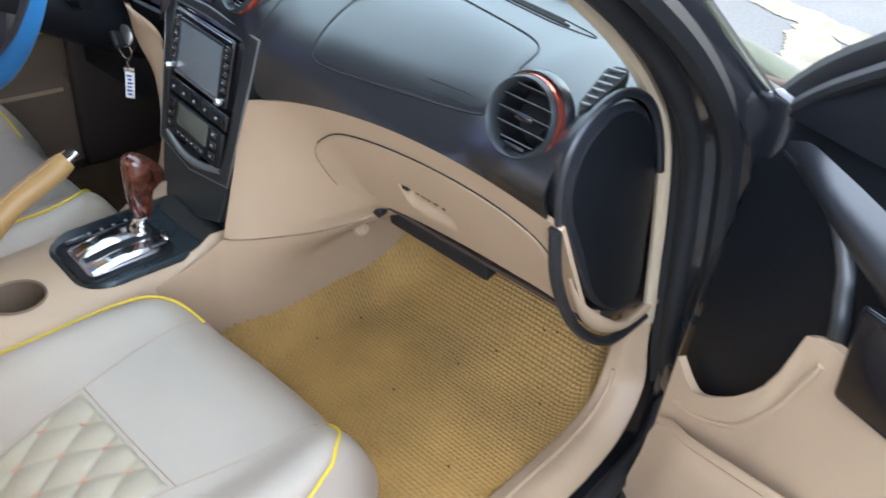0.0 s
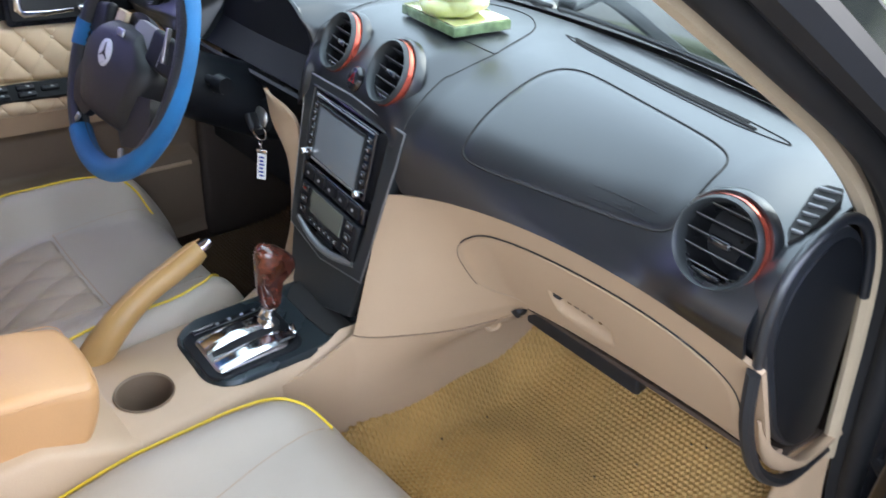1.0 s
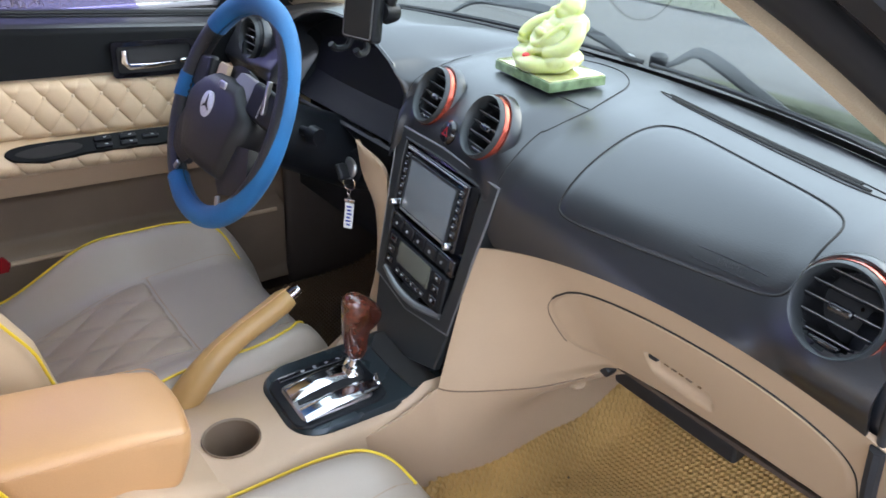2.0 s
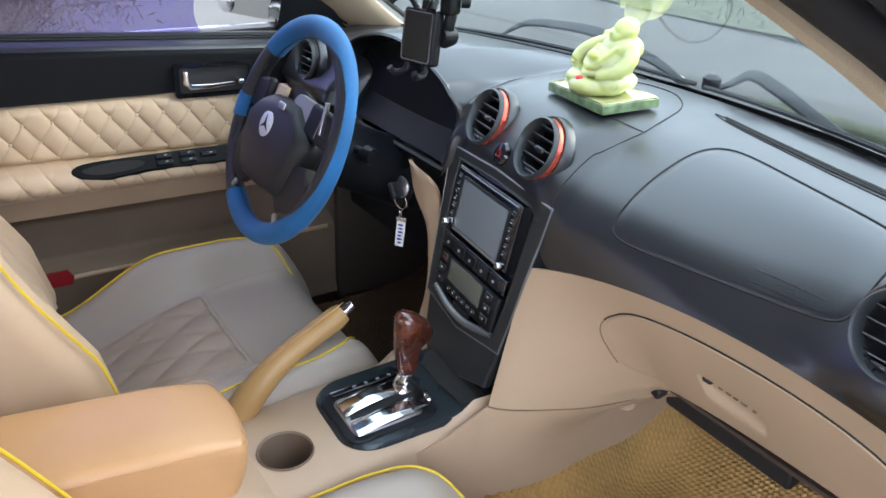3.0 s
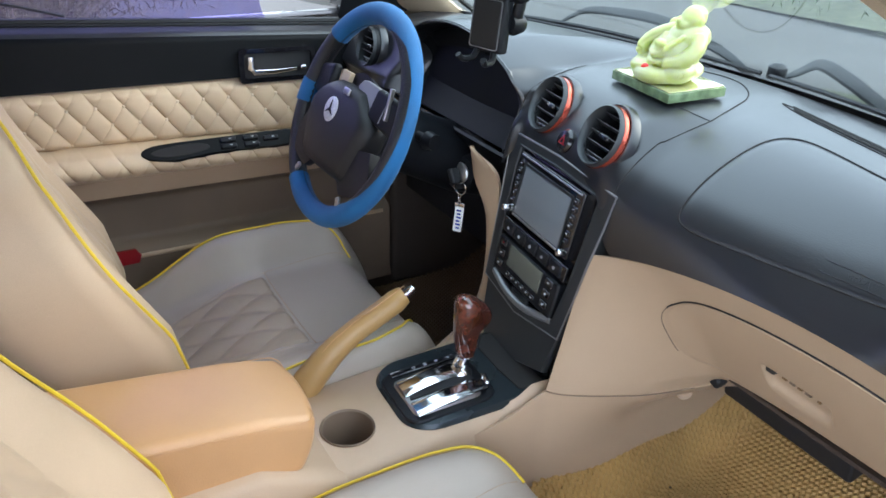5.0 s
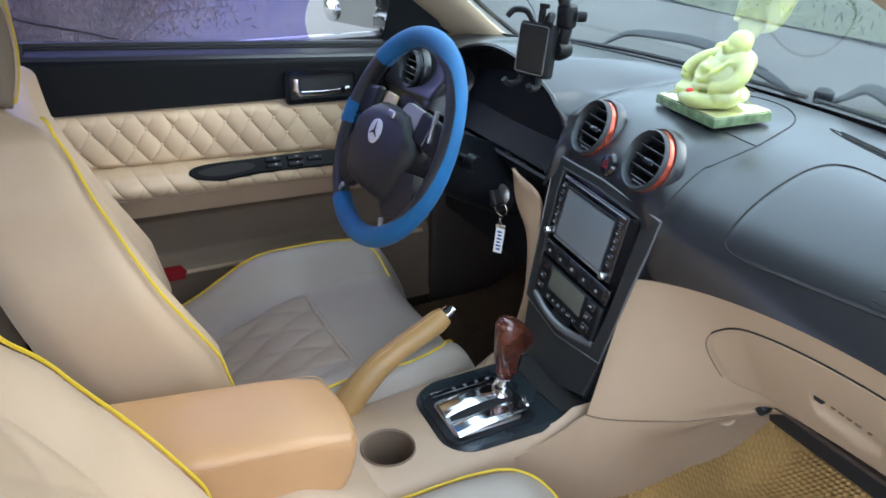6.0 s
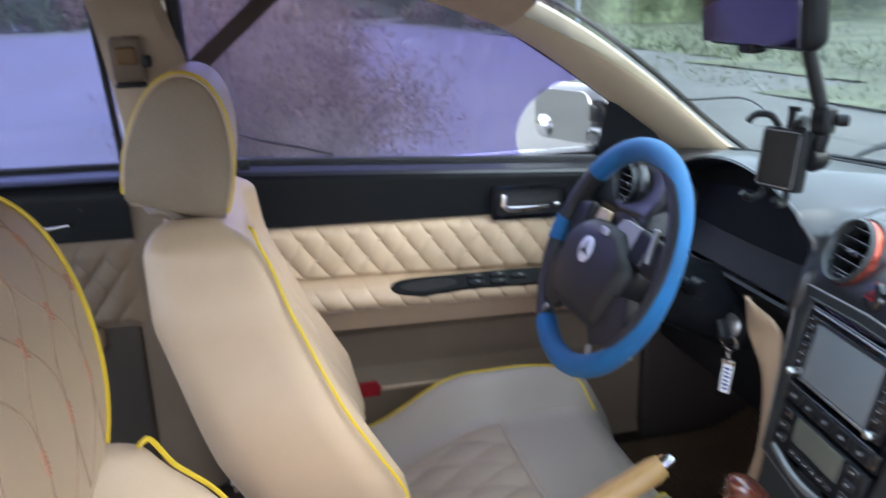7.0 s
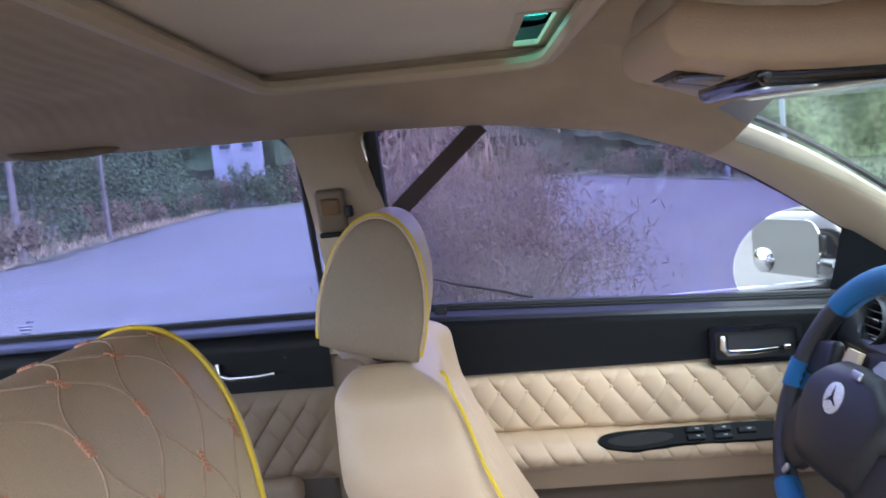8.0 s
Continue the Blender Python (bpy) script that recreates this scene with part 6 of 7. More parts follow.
# in the door's own frame: x along it from the hinge, y towards its outside, z up
part("skin", PX(rbox(1.08, 0.05, 0.60, 0.02, n=3, at=(0.50, 0.11, 0.64))), PAINT, pdoor, "black outer skin")
part("edge", PX(rbox(0.05, 0.10, 0.66, 0.012, n=3, at=(-0.035, 0.06, 0.66))), PAINT, pdoor, "black painted hinge edge")


def panel_face(u, v):
    x, z = -0.03 + 1.05 * u, 0.34 + 0.64 * v
    return Vector((x, 0.004 + 0.02 * sm(0.84, 1, v) + 0.012 * sm(0.0, 0.1, 1 - u) - 0.012, z))


part("upper_trim", PX(shell(grid(panel_face, 40, 30), 0.02)), DARK, pdoor, "black grained door trim", sharp=60)
# sweeping ridge round the dark speaker field
ridge = spline([(0.03, -0.01, 0.955), (0.09, -0.013, 0.945), (0.132, -0.015, 0.921), (0.160, -0.016, 0.89), (0.172, -0.016, 0.86), (0.182, -0.014, 0.83), (0.180, -0.004, 0.79)], 6)
part("ridge", PX(tube(ridge, 0.010, 10, flat=0.7)), SOFTBLACK, pdoor, "raised dark ridge")


def shoulder(u, v):
    x = 0.03 + 0.9 * u
    z0, z1 = lin(x, (0.03, 0.952), (0.22, 0.885), (0.4, 0.86), (0.95, 0.87)), lin(x, (0.03, 0.965), (0.06, 0.978), (0.15, 0.967), (0.25, 0.950), (0.4, 0.935), (0.95, 0.93))
    z = z0 + (z1 - z0) * v
    return Vector((x, -0.018 - 0.022 * math.sin(math.pi * v) * sm(0, 0.12, u), z))


part("shoulder", PX(shell(grid(shoulder, 40, 10), 0.01)), SOFTBLACK, pdoor, "soft black door shoulder")


def scoop(u, v):
    """Beige lower trim with its concave upper edge."""
    x = -0.012 + 1.02 * u
    edge = lin(x, (-0.012, 0.622), (0.01, 0.610), (0.03, 0.602), (0.05, 0.608), (0.075, 0.630), (0.098, 0.654), (0.132, 0.699), (0.148, 0.745), (0.153, 0.798), (0.18, 0.815), (0.22, 0.82), (0.3, 0.80), (1, 0.79))
    z = 0.34 + (edge - 0.34) * v
    deep = 0.008 * math.exp(-((x - 0.16) / 0.10) ** 2) * sm(0.35, 0.75, v) * (1 - sm(0.8, 0.97, v))
    return Vector((x, -0.024 + deep - 0.020 * (1 - sm(0.25, 0.5, v)) * sm(0.0, 0.2, u), z))


part("lower_panel", PX(shell(grid(scoop, 90, 40), 0.012)), BEIGE, pdoor, "beige lower door panel with a scooped edge", sharp=60)


def pocket_face(u, v):
    x = 0.004 + 0.85 * u
    top = lin(x, (0.0, 0.510), (0.012, 0.527), (0.074, 0.556), (0.237, 0.634), (0.4, 0.660), (0.86, 0.66))
    z = top + (0.335 - top) * v
    return Vector((x - 0.012 * sm(0.2, 0.8, v) * (1 - sm(0, 0.1, u)), -0.032 - 0.014 * sm(0.0, 0.10, u) - 0.012 * sm(0, 0.10, v), z))


part("pocket", PX(shell(grid(pocket_face, 50, 16), 0.008)), BEIGE, pdoor, "beige map pocket", sharp=60)
part("panel_crease", PX(tube(spline([(0.010, -0.024, 0.560), (0.060, -0.024, 0.580), (0.116, -0.020, 0.622), (0.150, -0.018, 0.680), (0.170, -0.020, 0.730), (0.190, -0.024, 0.788)], 5), 0.0034, 8)), BEIGE, pdoor, "raised crease")
part("pocket_lip", PX(tube([pocket_face(u, 0.0) + Vector((0, 0.003, 0)) for u in span(0, 1, 40)], 0.007, 8)), BEIGE, pdoor, "rounded pocket edge")
part("handle_well", PX(rbox(0.16, 0.02, 0.11, 0.01, at=(0.290, -0.024, 0.840), rot=(0, -8, 0))), PIANO, pdoor, "gloss black handle bezel")
part("armrest_pad", PX(rbox(0.48, 0.08, 0.08, 0.03, n=4, at=(0.70, -0.05, 0.735))), BEIGE, pdoor, "beige armrest")
# window frame rising from the front corner, and its seals
fr = spline([(-0.045, 0.045, 0.975), (0.0, 0.045, 1.025), (0.08, 0.04, 1.085), (0.25, 0.03, 1.20), (0.45, 0.01, 1.32), (0.62, -0.01, 1.37), (0.95, -0.03, 1.37), (1.02, -0.02, 1.2), (1.03, 0.03, 1.0)], 6)
part("window_frame", PX(tube(fr, 0.026, 10, flat=0.6)), RUBBER, pdoor, "black window frame")
part("frame_seal", PX(tube([p + Vector((0.008, -0.024, -0.018)) for p in fr], 0.010, 8)), RUBBER, pdoor, "soft door seal")
part("sail_panel", PX(mesh([(-0.03, 0.012, 0.97), (0.40, 0.016, 1.0), (0.40, 0.016, 1.05), (0.24, 0.02, 1.17), (0.02, 0.02, 1.03), (-0.03, -0.0, 0.97)], [(0, 1, 2, 3, 4)])), DARK, pdoor, "black corner panel")
pg = part("window_pane", PX(shell(grid(lambda u, v: Vector((0.40 + 0.60 * u, 0.03, 0.99 + (lin(0.4 + 0.6 * u, (0.4, 0.29), (0.62, 0.37), (1, 0.36)) - 0.0) * v)), 12, 8), 0.003)), TINT, pdoor, "violet tinted window")
pg.visible_shadow = False
for z in (0.50, 0.80):
    part("hinge", PX(rbox(0.06, 0.05, 0.06, 0.01, at=(-0.075, 0.06, z))), PAINT, pdoor, "black steel hinge")
part("check_strap", PX(tube([(-0.04, 0.04, 0.60), (-0.10, 0.045, 0.61)], 0.012, 8)), RUBBER, pdoor, "rubber wiring boot")

# ---- passenger's side door opening ----
opening = thing("door_frame", (0.72, 0.25, 0.36), "black door opening with rubber seal and beige edge trim", "door frame", kind="structure")
front_edge = spline([(0.575, -1.30, 1.345), (0.580, -0.95, 1.345), (0.585, -0.65, 1.338), (0.592, -0.42, 1.320), (0.612, -0.26, 1.258), (0.650, -0.11, 1.170), (0.672, 0.03, 1.087), (0.683, 0.14, 1.004), (0.690, 0.215, 0.92), (0.695, 0.262, 0.80), (0.700, 0.30, 0.66), (0.708, 0.330, 0.53), (0.722, 0.338, 0.45), (0.732, 0.290, 0.392), (0.736, 0.18, 0.376), (0.738, -0.3, 0.373), (0.738, -0.8, 0.373)], 6)
part("edge_trim", tube([p + Vector((-0.010, -0.006, 0)) for p in front_edge[:64]], 0.0095, 8), PILLAR, opening, "cream edge strip")
part("seal", tube([p + Vector((0.022, 0.012, -0.002)) for p in front_edge], 0.016, 10), RUBBER, opening, "fat black rubber seal")
part("jamb", loft([[p + Vector(o) for o in ((0.02, 0.0, 0), (0.02, 0.11 - 0.07 * sm(0.92, 1.02, p.z), 0.02), (0.085 - 0.012 * sm(0.92, 1.02, p.z), 0.13 - 0.085 * sm(0.92, 1.02, p.z), 0.02), (0.085 - 0.012 * sm(0.92, 1.02, p.z), 0.03 - 0.01 * sm(0.92, 1.02, p.z), 0.0))] for p in front_edge[:72]]), PAINT, opening, "black painted door jamb")
part("inner_fold", loft([[p + Vector(o) for o in ((-0.006, 0.004, 0), (-0.030, 0.05, 0.012), (0.01, 0.06, 0.012), (0.016, 0.01, 0))] for p in front_edge[12:72]]), RUBBER, opening, "black inner fold")
part("jamb_step", tube([p + Vector((0.062, 0.022, 0.0)) for p in front_edge[:74]], 0.016, 8), RUBBER, opening)
SILL = [((0.640, -0.75, 0.372), (0.728, -0.75, 0.384)), ((0.640, 0.05, 0.372), (0.728, 0.05, 0.384)), ((0.642, 0.16, 0.372), (0.727, 0.185, 0.384)), ((0.644, 0.25, 0.384), (0.722, 0.272, 0.398)), ((0.644, 0.305, 0.42), (0.712, 0.330, 0.455)), ((0.646, 0.312, 0.50), (0.700, 0.328, 0.53)), ((0.655, 0.305, 0.60), (0.698, 0.300, 0.62))]
inner_line, outer_line = spline([q[0] for q in SILL], 8), spline([q[1] for q in SILL], 8)


def sill_face(u, v):
    k = u * (len(inner_line) - 1)
    i = min(int(k), len(inner_line) - 2)
    a, b = inner_line[i].lerp(inner_line[i + 1], k - i), outer_line[i].lerp(outer_line[i + 1], k - i)
    p = a.lerp(b, max(v - 0.18, 0) / 0.82)
    up = Vector((0, 0, 1)).lerp(Vector((0, -1, 0)), sm(0.6, 0.85, u))
    return p + up * (0.010 * math.sin(math.pi * sm(0.18, 1.0, v)) - 0.028 * (1 - sm(0, 0.24, v)))


part("sill_trim", shell(grid(sill_face, 64, 18), 0.004, (0, 0, -1)), BEIGE, opening, "beige sill and kick trim", sharp=60)
part("sill_rib", tube([sill_face(u, 0.42) + Vector((0, -0.001, 0.001)) for u in span(0.02, 0.75, 30)], 0.0035, 6), BEIGE, opening)
cap0 = [(-0.015, 0.905), (-0.018, 0.96), (0.005, 0.99), (0.05, 1.003), (0.105, 0.992), (0.16, 0.95), (0.205, 0.87), (0.235, 0.76), (0.262, 0.655), (0.215, 0.648), (0.15, 0.685), (0.09, 0.745), (0.04, 0.82)]
cap = [(y + 0.024, z - 0.012) for y, z in cap0]
CM = Matrix(((0, 0, 1, 0.676), (1, 0, 0, 0), (0, 1, 0, 0), (0, 0, 0, 1)))
end_cap = thing("dash_end_cap", (0.68, 0.1, 0.6), "dark oval end cover of the dashboard", "dash cover")
lobe = [(p.x, p.y) for p in spline([(y, z, 0) for y, z in cap], 3, closed=True)]
mid_y, mid_z = sum(p[0] for p in lobe) / len(lobe), sum(p[1] for p in lobe) / len(lobe)
part("flank", loft([[CM @ Vector((mid_y + (y - mid_y) * k, mid_z + (z - mid_z) * k, d)) for y, z in lobe] for k, d in ((0.80, -0.060), (0.90, -0.040), (0.96, -0.022), (0.99, -0.008), (0.985, -0.001), (0.95, 0.002))]), SOFTBLACK, end_cap, "rounded black flank")
part("cover", plate([(mid_y + (y - mid_y) * 0.90 + 0.006, mid_z + (z - mid_z) * 0.945 - 0.004) for y, z in lobe], 0.006, CM @ pose(0, 0, 0.003), 0.003), DARK, end_cap, "matt black inset cover")
rimpts = spline([(0.674, 0.020, 0.862), (0.675, 0.004, 0.92), (0.676, 0.012, 0.968), (0.677, 0.05, 0.995), (0.678, 0.10, 0.998), (0.680, 0.15, 0.975), (0.682, 0.19, 0.93), (0.684, 0.22, 0.87)], 5)
part("upper_rim", tube(rimpts, 0.0055, 10), SOFTBLACK, end_cap, "rounded dark rim")
lowpts = spline([(0.674, 0.014, 0.862), (0.676, 0.034, 0.79), (0.679, 0.085, 0.705), (0.682, 0.15, 0.64), (0.685, 0.22, 0.60), (0.690, 0.30, 0.605)], 5)
part("lower_seal", tube(lowpts, 0.0075, 8), RUBBER, end_cap, "black seal strip")
part("crescent", tube([p + Vector((0.0, 0.014, 0.018)) for p in lowpts[7:]], [0.002 + 0.012 * sm(0, 0.45, i / len(lowpts[7:])) for i in range(len(lowpts[7:]))], 10, flat=0.5), BEIGE, end_cap, "beige crescent")

# ---- honeycomb floor mats ----
def mat_z(x, y):
    return 0.362 + 0.10 * sm(0.24, 0.50, y) + 0.03 * sm(0.60, 0.66, x) * sm(0.1, 0.35, y) + 0.055 * sm(0.215, 0.145, x) * sm(-0.16, -0.05, y) + 0.012 * sm(0.2, 0.13, x) + 0.003 * noise.noise((x * 6, y * 6, 3))


def honeycomb(x0, x1, y0, y1, pitch, zfn):
    verts, faces, n = [], [], 0
    dy = pitch * 0.866
    row = 0
    y = y0
    while y < y1:
        x = x0 + (pitch / 2 if row % 2 else 0)
        while x < x1:
            r = pitch * 0.577
            outer, inner = [], []
            for k in range(6):
                a = radians(60 * k + 30)
                px, py = x + r * math.cos(a), y + r * math.sin(a)
                outer.append((px, py, zfn(px, py)))
                qx, qy = x + r * 0.62 * math.cos(a), y + r * 0.62 * math.sin(a)
                inner.append((qx, qy, zfn(qx, qy) - 0.004))
            verts += outer + inner
            faces += [(n + k, n + (k + 1) % 6, n + 6 + (k + 1) % 6, n + 6 + k) for k in range(6)] + [tuple(n + 6 + k for k in range(6))]
            n += 12
            x += pitch
        y += dy
        row += 1
    me = bpy.data.meshes.new("honeycomb")
    me.from_pydata(verts, [], faces)
    me.update()
    return me


# the driver's mat takes the darker brown that paints in the footwell's shade
for nm, x0, x1, y0, y1, lab in (("floor_mat", 0.145, 0.648, -0.20, 0.47, "ochre honeycomb rubber floor mat in the passenger footwell"), ("floor_mat", -0.62, -0.14, -0.12, 0.45, "honeycomb floor mat in the driver's footwell, shade in its brown")):
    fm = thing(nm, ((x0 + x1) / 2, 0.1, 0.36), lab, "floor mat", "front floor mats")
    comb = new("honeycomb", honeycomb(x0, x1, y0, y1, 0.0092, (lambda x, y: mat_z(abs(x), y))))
    comb.data.materials.append(MAT if x0 > 0 else MATSHADED)
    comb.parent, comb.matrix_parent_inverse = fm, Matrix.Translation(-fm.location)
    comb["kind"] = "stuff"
    part("backing", shell(sheet(span(x0 - 0.004, x1 + 0.004, 24), span(y0 - 0.004, y1 + 0.006, 26), lambda x, y: (x, y, mat_z(abs(x), y) - 0.005)), 0.006, (0, 0, -1)), MAT if x0 > 0 else MATSHADED, fm)
random.seed(5)
for k in range(9):
    x, y = random.uniform(0.2, 0.6), random.uniform(0.0, 0.4)
    solo("crumb", rbox(0.004, 0.003, 0.003, 0.001, at=(x, y, mat_z(x, y) + 0.0015)), SEAM, "small dark crumb of dirt on the mat", "crumb", "crumbs on the mat")

# ---- figurine on its glass tile ----
TM = pose(0.034, 0.205, 1.0075, 2.0, 0, -8)
tile = thing("display_tile", (0.034, 0.205, 1.006), "square green and gold mirrored glass tile", "tile")
part("slab", rbox(0.142, 0.10, 0.014, 0.0015, n=1, at=(0, 0, 0.0070)), GREENEDGE, tile, "green glass slab", m=TM)
part("face", rbox(0.138, 0.096, 0.002, 0.0006, n=1, at=(0, 0, 0.0150)), MIRRORBASE, tile, "gold mirrored face", m=TM)


def blob(at, r, seg=14, squash=(1, 1, 1)):
    bm = bmesh.new()
    bmesh.ops.create_uvsphere(bm, u_segments=seg * 2, v_segments=seg, radius=r)
    for v in bm.verts:
        k = 1 + 0.05 * noise.noise(Vector(at) * 40 + v.co * 60)
        v.co = Vector((v.co.x * squash[0], v.co.y * squash[1], v.co.z * squash[2])) * k
    bm.transform(Matrix.Translation(at))
    return bm


def fold(pts, r, squash=1.0):
    """A rounded fold of cloth or a limb along a curve."""
    run = spline(pts, 5)
    return tube(run, [r * (0.75 + 0.35 * math.sin(math.pi * i / (len(run) - 1))) for i in range(len(run))], 14, flat=squash)


fig = join(
    blob((0.004, 0.002, 0.018), 0.030, squash=(1.95, 1.25, 0.68)), blob((0.012, -0.004, 0.046), 0.036, squash=(1.20, 1.0, 0.95)), blob((0.020, 0.006, 0.070), 0.031, squash=(1.20, 0.9, 0.80)),
    blob((0.022, 0.004, 0.101), 0.0195, squash=(1.02, 0.98, 1.06)), blob((0.020, -0.004, 0.093), 0.0150, squash=(1.1, 1.0, 0.75)), blob((0.004, 0.004, 0.098), 0.0052, squash=(0.7, 0.8, 1.6)), blob((0.040, 0.006, 0.098), 0.0052, squash=(0.7, 0.8, 1.6)),
    blob((0.018, -0.016, 0.098), 0.0050), blob((0.0215, -0.0135, 0.090), 0.0065, squash=(1.6, 0.7, 0.6)),
    blob((-0.034, -0.012, 0.022), 0.020, squash=(1.35, 1.2, 0.85)), blob((0.046, -0.014, 0.020), 0.021, squash=(1.15, 1.2, 0.85)), blob((-0.022, 0.006, 0.060), 0.024, squash=(1.15, 0.95, 1.05)), blob((-0.038, 0.004, 0.042), 0.019, squash=(0.95, 1.05, 1.3)),
    fold([(0.050, 0.004, 0.080), (0.060, -0.004, 0.058), (0.054, -0.020, 0.040), (0.034, -0.034, 0.034)], 0.0125),
    fold([(-0.008, 0.004, 0.082), (-0.028, -0.010, 0.070), (-0.040, -0.022, 0.056), (-0.042, -0.030, 0.044)], 0.0115),
    fold([(0.060, -0.016, 0.016), (0.030, -0.040, 0.014), (-0.004, -0.040, 0.012), (-0.036, -0.030, 0.012)], 0.0125), fold([(-0.058, -0.006, 0.010), (-0.040, -0.030, 0.018), (-0.010, -0.038, 0.022), (0.014, -0.034, 0.026)], 0.0110),
    fold([(-0.014, -0.030, 0.052), (0.012, -0.040, 0.046), (0.036, -0.030, 0.052)], 0.0045), fold([(-0.020, -0.026, 0.038), (0.010, -0.040, 0.034), (0.040, -0.030, 0.038)], 0.0045),
    fold([(0.0, -0.022, 0.078), (0.012, -0.034, 0.062), (0.016, -0.038, 0.048)], 0.0038), fold([(0.040, -0.016, 0.078), (0.032, -0.032, 0.062), (0.024, -0.038, 0.048)], 0.0038),
    blob((0.014, -0.036, 0.064), 0.0085, squash=(1.6, 0.6, 0.8)), blob((-0.044, -0.026, 0.040), 0.0095, squash=(1.3, 0.9, 0.8)), blob((0.012, -0.042, 0.016), 0.0105, squash=(1.8, 0.7, 0.8)),
    fold([(-0.034, 0.008, 0.074), (-0.030, 0.006, 0.086), (-0.016, 0.004, 0.090), (-0.002, 0.004, 0.084)], 0.0048), blob((-0.006, 0.0, 0.094), 0.0060, squash=(0.8, 0.8, 1.2)))
for v in fig.verts:
    v.co = Vector((v.co.x * 0.86, v.co.y * 1.06 + 0.14 * (v.co.z - 0.03), v.co.z * 0.87))
fig.transform(TM @ pose(-0.002, 0.004, 0.0155))
tmp = part("tmp", fig, JADE)
rm = tmp.modifiers.new("melt", "REMESH")
rm.mode, rm.voxel_size = "VOXEL", 0.0013
sm_ = tmp.modifiers.new("soften", "SMOOTH")
sm_.factor, sm_.iterations = 0.5, 5
bpy.context.view_layer.update()
melted = bpy.data.meshes.new_from_object(tmp.evaluated_get(bpy.context.evaluated_depsgraph_get()))
bpy.data.objects.remove(tmp)
fig = bmesh.new()
fig.from_mesh(melted)
solo("figurine", fig, JADE, "seated rounded pale green jade figurine on a glass tile", "figurine", sharp=80)
solo("red_bead", blob(TM @ Vector((0.002, -0.0435, 0.036)), 0.006, 8, (1.4, 1, 0.9)), RED, "small red bead on the jade figurine", "bead")

# ---- phone holder on its long arm, hanging from the mirror ----
holder = thing("phone_holder", (-0.01, -0.09, 1.065), "black phone cradle hanging on a long arm from the mirror", "phone holder")
PH = frame_of((-0.010, -0.092, 1.113), (0.26, -0.95, 0.12))
part("cradle", rbox(0.056, 0.070, 0.018, 0.005, n=3, at=(0, 0, -0.004)), DARK, holder, "black cradle plate", m=PH)
part("pad", rbox(0.044, 0.058, 0.003, 0.002, at=(-0.001, 0, 0.0055)), SEAM, holder, "rubber face", m=PH)
part("pad_frame", ringplate(rrect(0.049, 0.063, 0.004), rrect(0.0465, 0.0605, 0.003), 0.002, PH @ pose(-0.001, 0, 0.0062)), SATINDARK, holder)
part("fin", rbox(0.008, 0.026, 0.007, 0.002, at=(0.002, 0.045, -0.002)), DARK, holder, "upright fin", m=PH)
part("fin_head", rbox(0.014, 0.006, 0.007, 0.002, at=(0.004, 0.056, -0.002)), DARK, holder, m=PH)
for sx in (-1, 1):
    part("upper_claw", tube(spline([PH @ Vector(p) for p in ((0.010 * sx, 0.034, 0), (0.020 * sx, 0.046, 0.004), (0.032 * sx, 0.046, 0.014), (0.036 * sx, 0.037, 0.022))], 4), 0.0042, 8), DARK, holder, "gripping claw")
    part("lower_claw", tube(spline([PH @ Vector(p) for p in ((0.014 * sx, -0.033, 0.0), (0.017 * sx, -0.045, 0.004), (0.020 * sx, -0.048, 0.020), (0.022 * sx, -0.042, 0.028))], 4), 0.0044, 8), DARK, holder, "gripping claw")
part("joint", lathe([(0.012, -0.024), (0.0150, -0.010), (0.0115, 0.0)], 20, PH @ pose(0.024, 0.004, -0.010)), DARK, holder, "ball joint")
armp = spline([PH @ Vector((0.024, 0.004, -0.026)), Vector((0.013, -0.064, 1.128)), Vector((0.014, -0.062, 1.152)), Vector((0.008, -0.074, 1.20)), Vector((0.002, -0.090, 1.25)), Vector((0.0, -0.125, 1.315))], 6)
part("arm", tube(armp, 0.0078, 12), DARK, holder, "long black arm")
part("knuckle", rbox(0.022, 0.022, 0.032, 0.006, n=3, at=(0.014, -0.063, 1.158), rot=(0, 0, 20)), DARK, holder, "arm knuckle")
part("knuckle_screw", lathe([(0.007, 0), (0.007, 0.010), (0.004, 0.012)], 12, frame_of((0.022, -0.052, 1.158), (0.5, 0.8, 0))), DARK, holder)
part("cable", tube(spline([(-0.03, -0.085, 1.110), (-0.12, -0.02, 1.108), (-0.30, 0.10, 1.110), (-0.50, 0.18, 1.115), (-0.64, 0.14, 1.10), (-0.655, 0.06, 1.13)], 8), 0.0020, 6), RUBBER, holder, "thin black cable")

# ---- mirror, overhead console and visors ----
mirror = thing("rear_view_mirror", (0.0, -0.15, 1.26), "black rear-view mirror below the headliner", "mirror")
RM = frame_of((0.0, -0.148, 1.274), (-0.10, -0.98, -0.08))
part("housing", rbox(0.214, 0.078, 0.03, 0.013, n=4, at=(-0.012, 0, -0.012)), DARK, mirror, "black mirror housing", m=RM)
part("glass_face", rbox(0.202, 0.068, 0.003, 0.001, at=(-0.012, 0, 0.004)), DIMMIRROR, mirror, "mirror glass", m=RM)
part("stem", tube([RM @ Vector((0, 0.01, -0.02)), Vector((0, -0.13, 1.31)), Vector((0, -0.16, 1.335))], 0.010, 10), DARK, mirror)
part("lever_tab", rbox(0.03, 0.014, 0.02, 0.004, at=(-0.02, -0.038, -0.008)), DARK, mirror, m=RM)
overhead = thing("overhead_console", (0.03, -0.37, 1.35), "beige overhead console with map light switches", "overhead console")
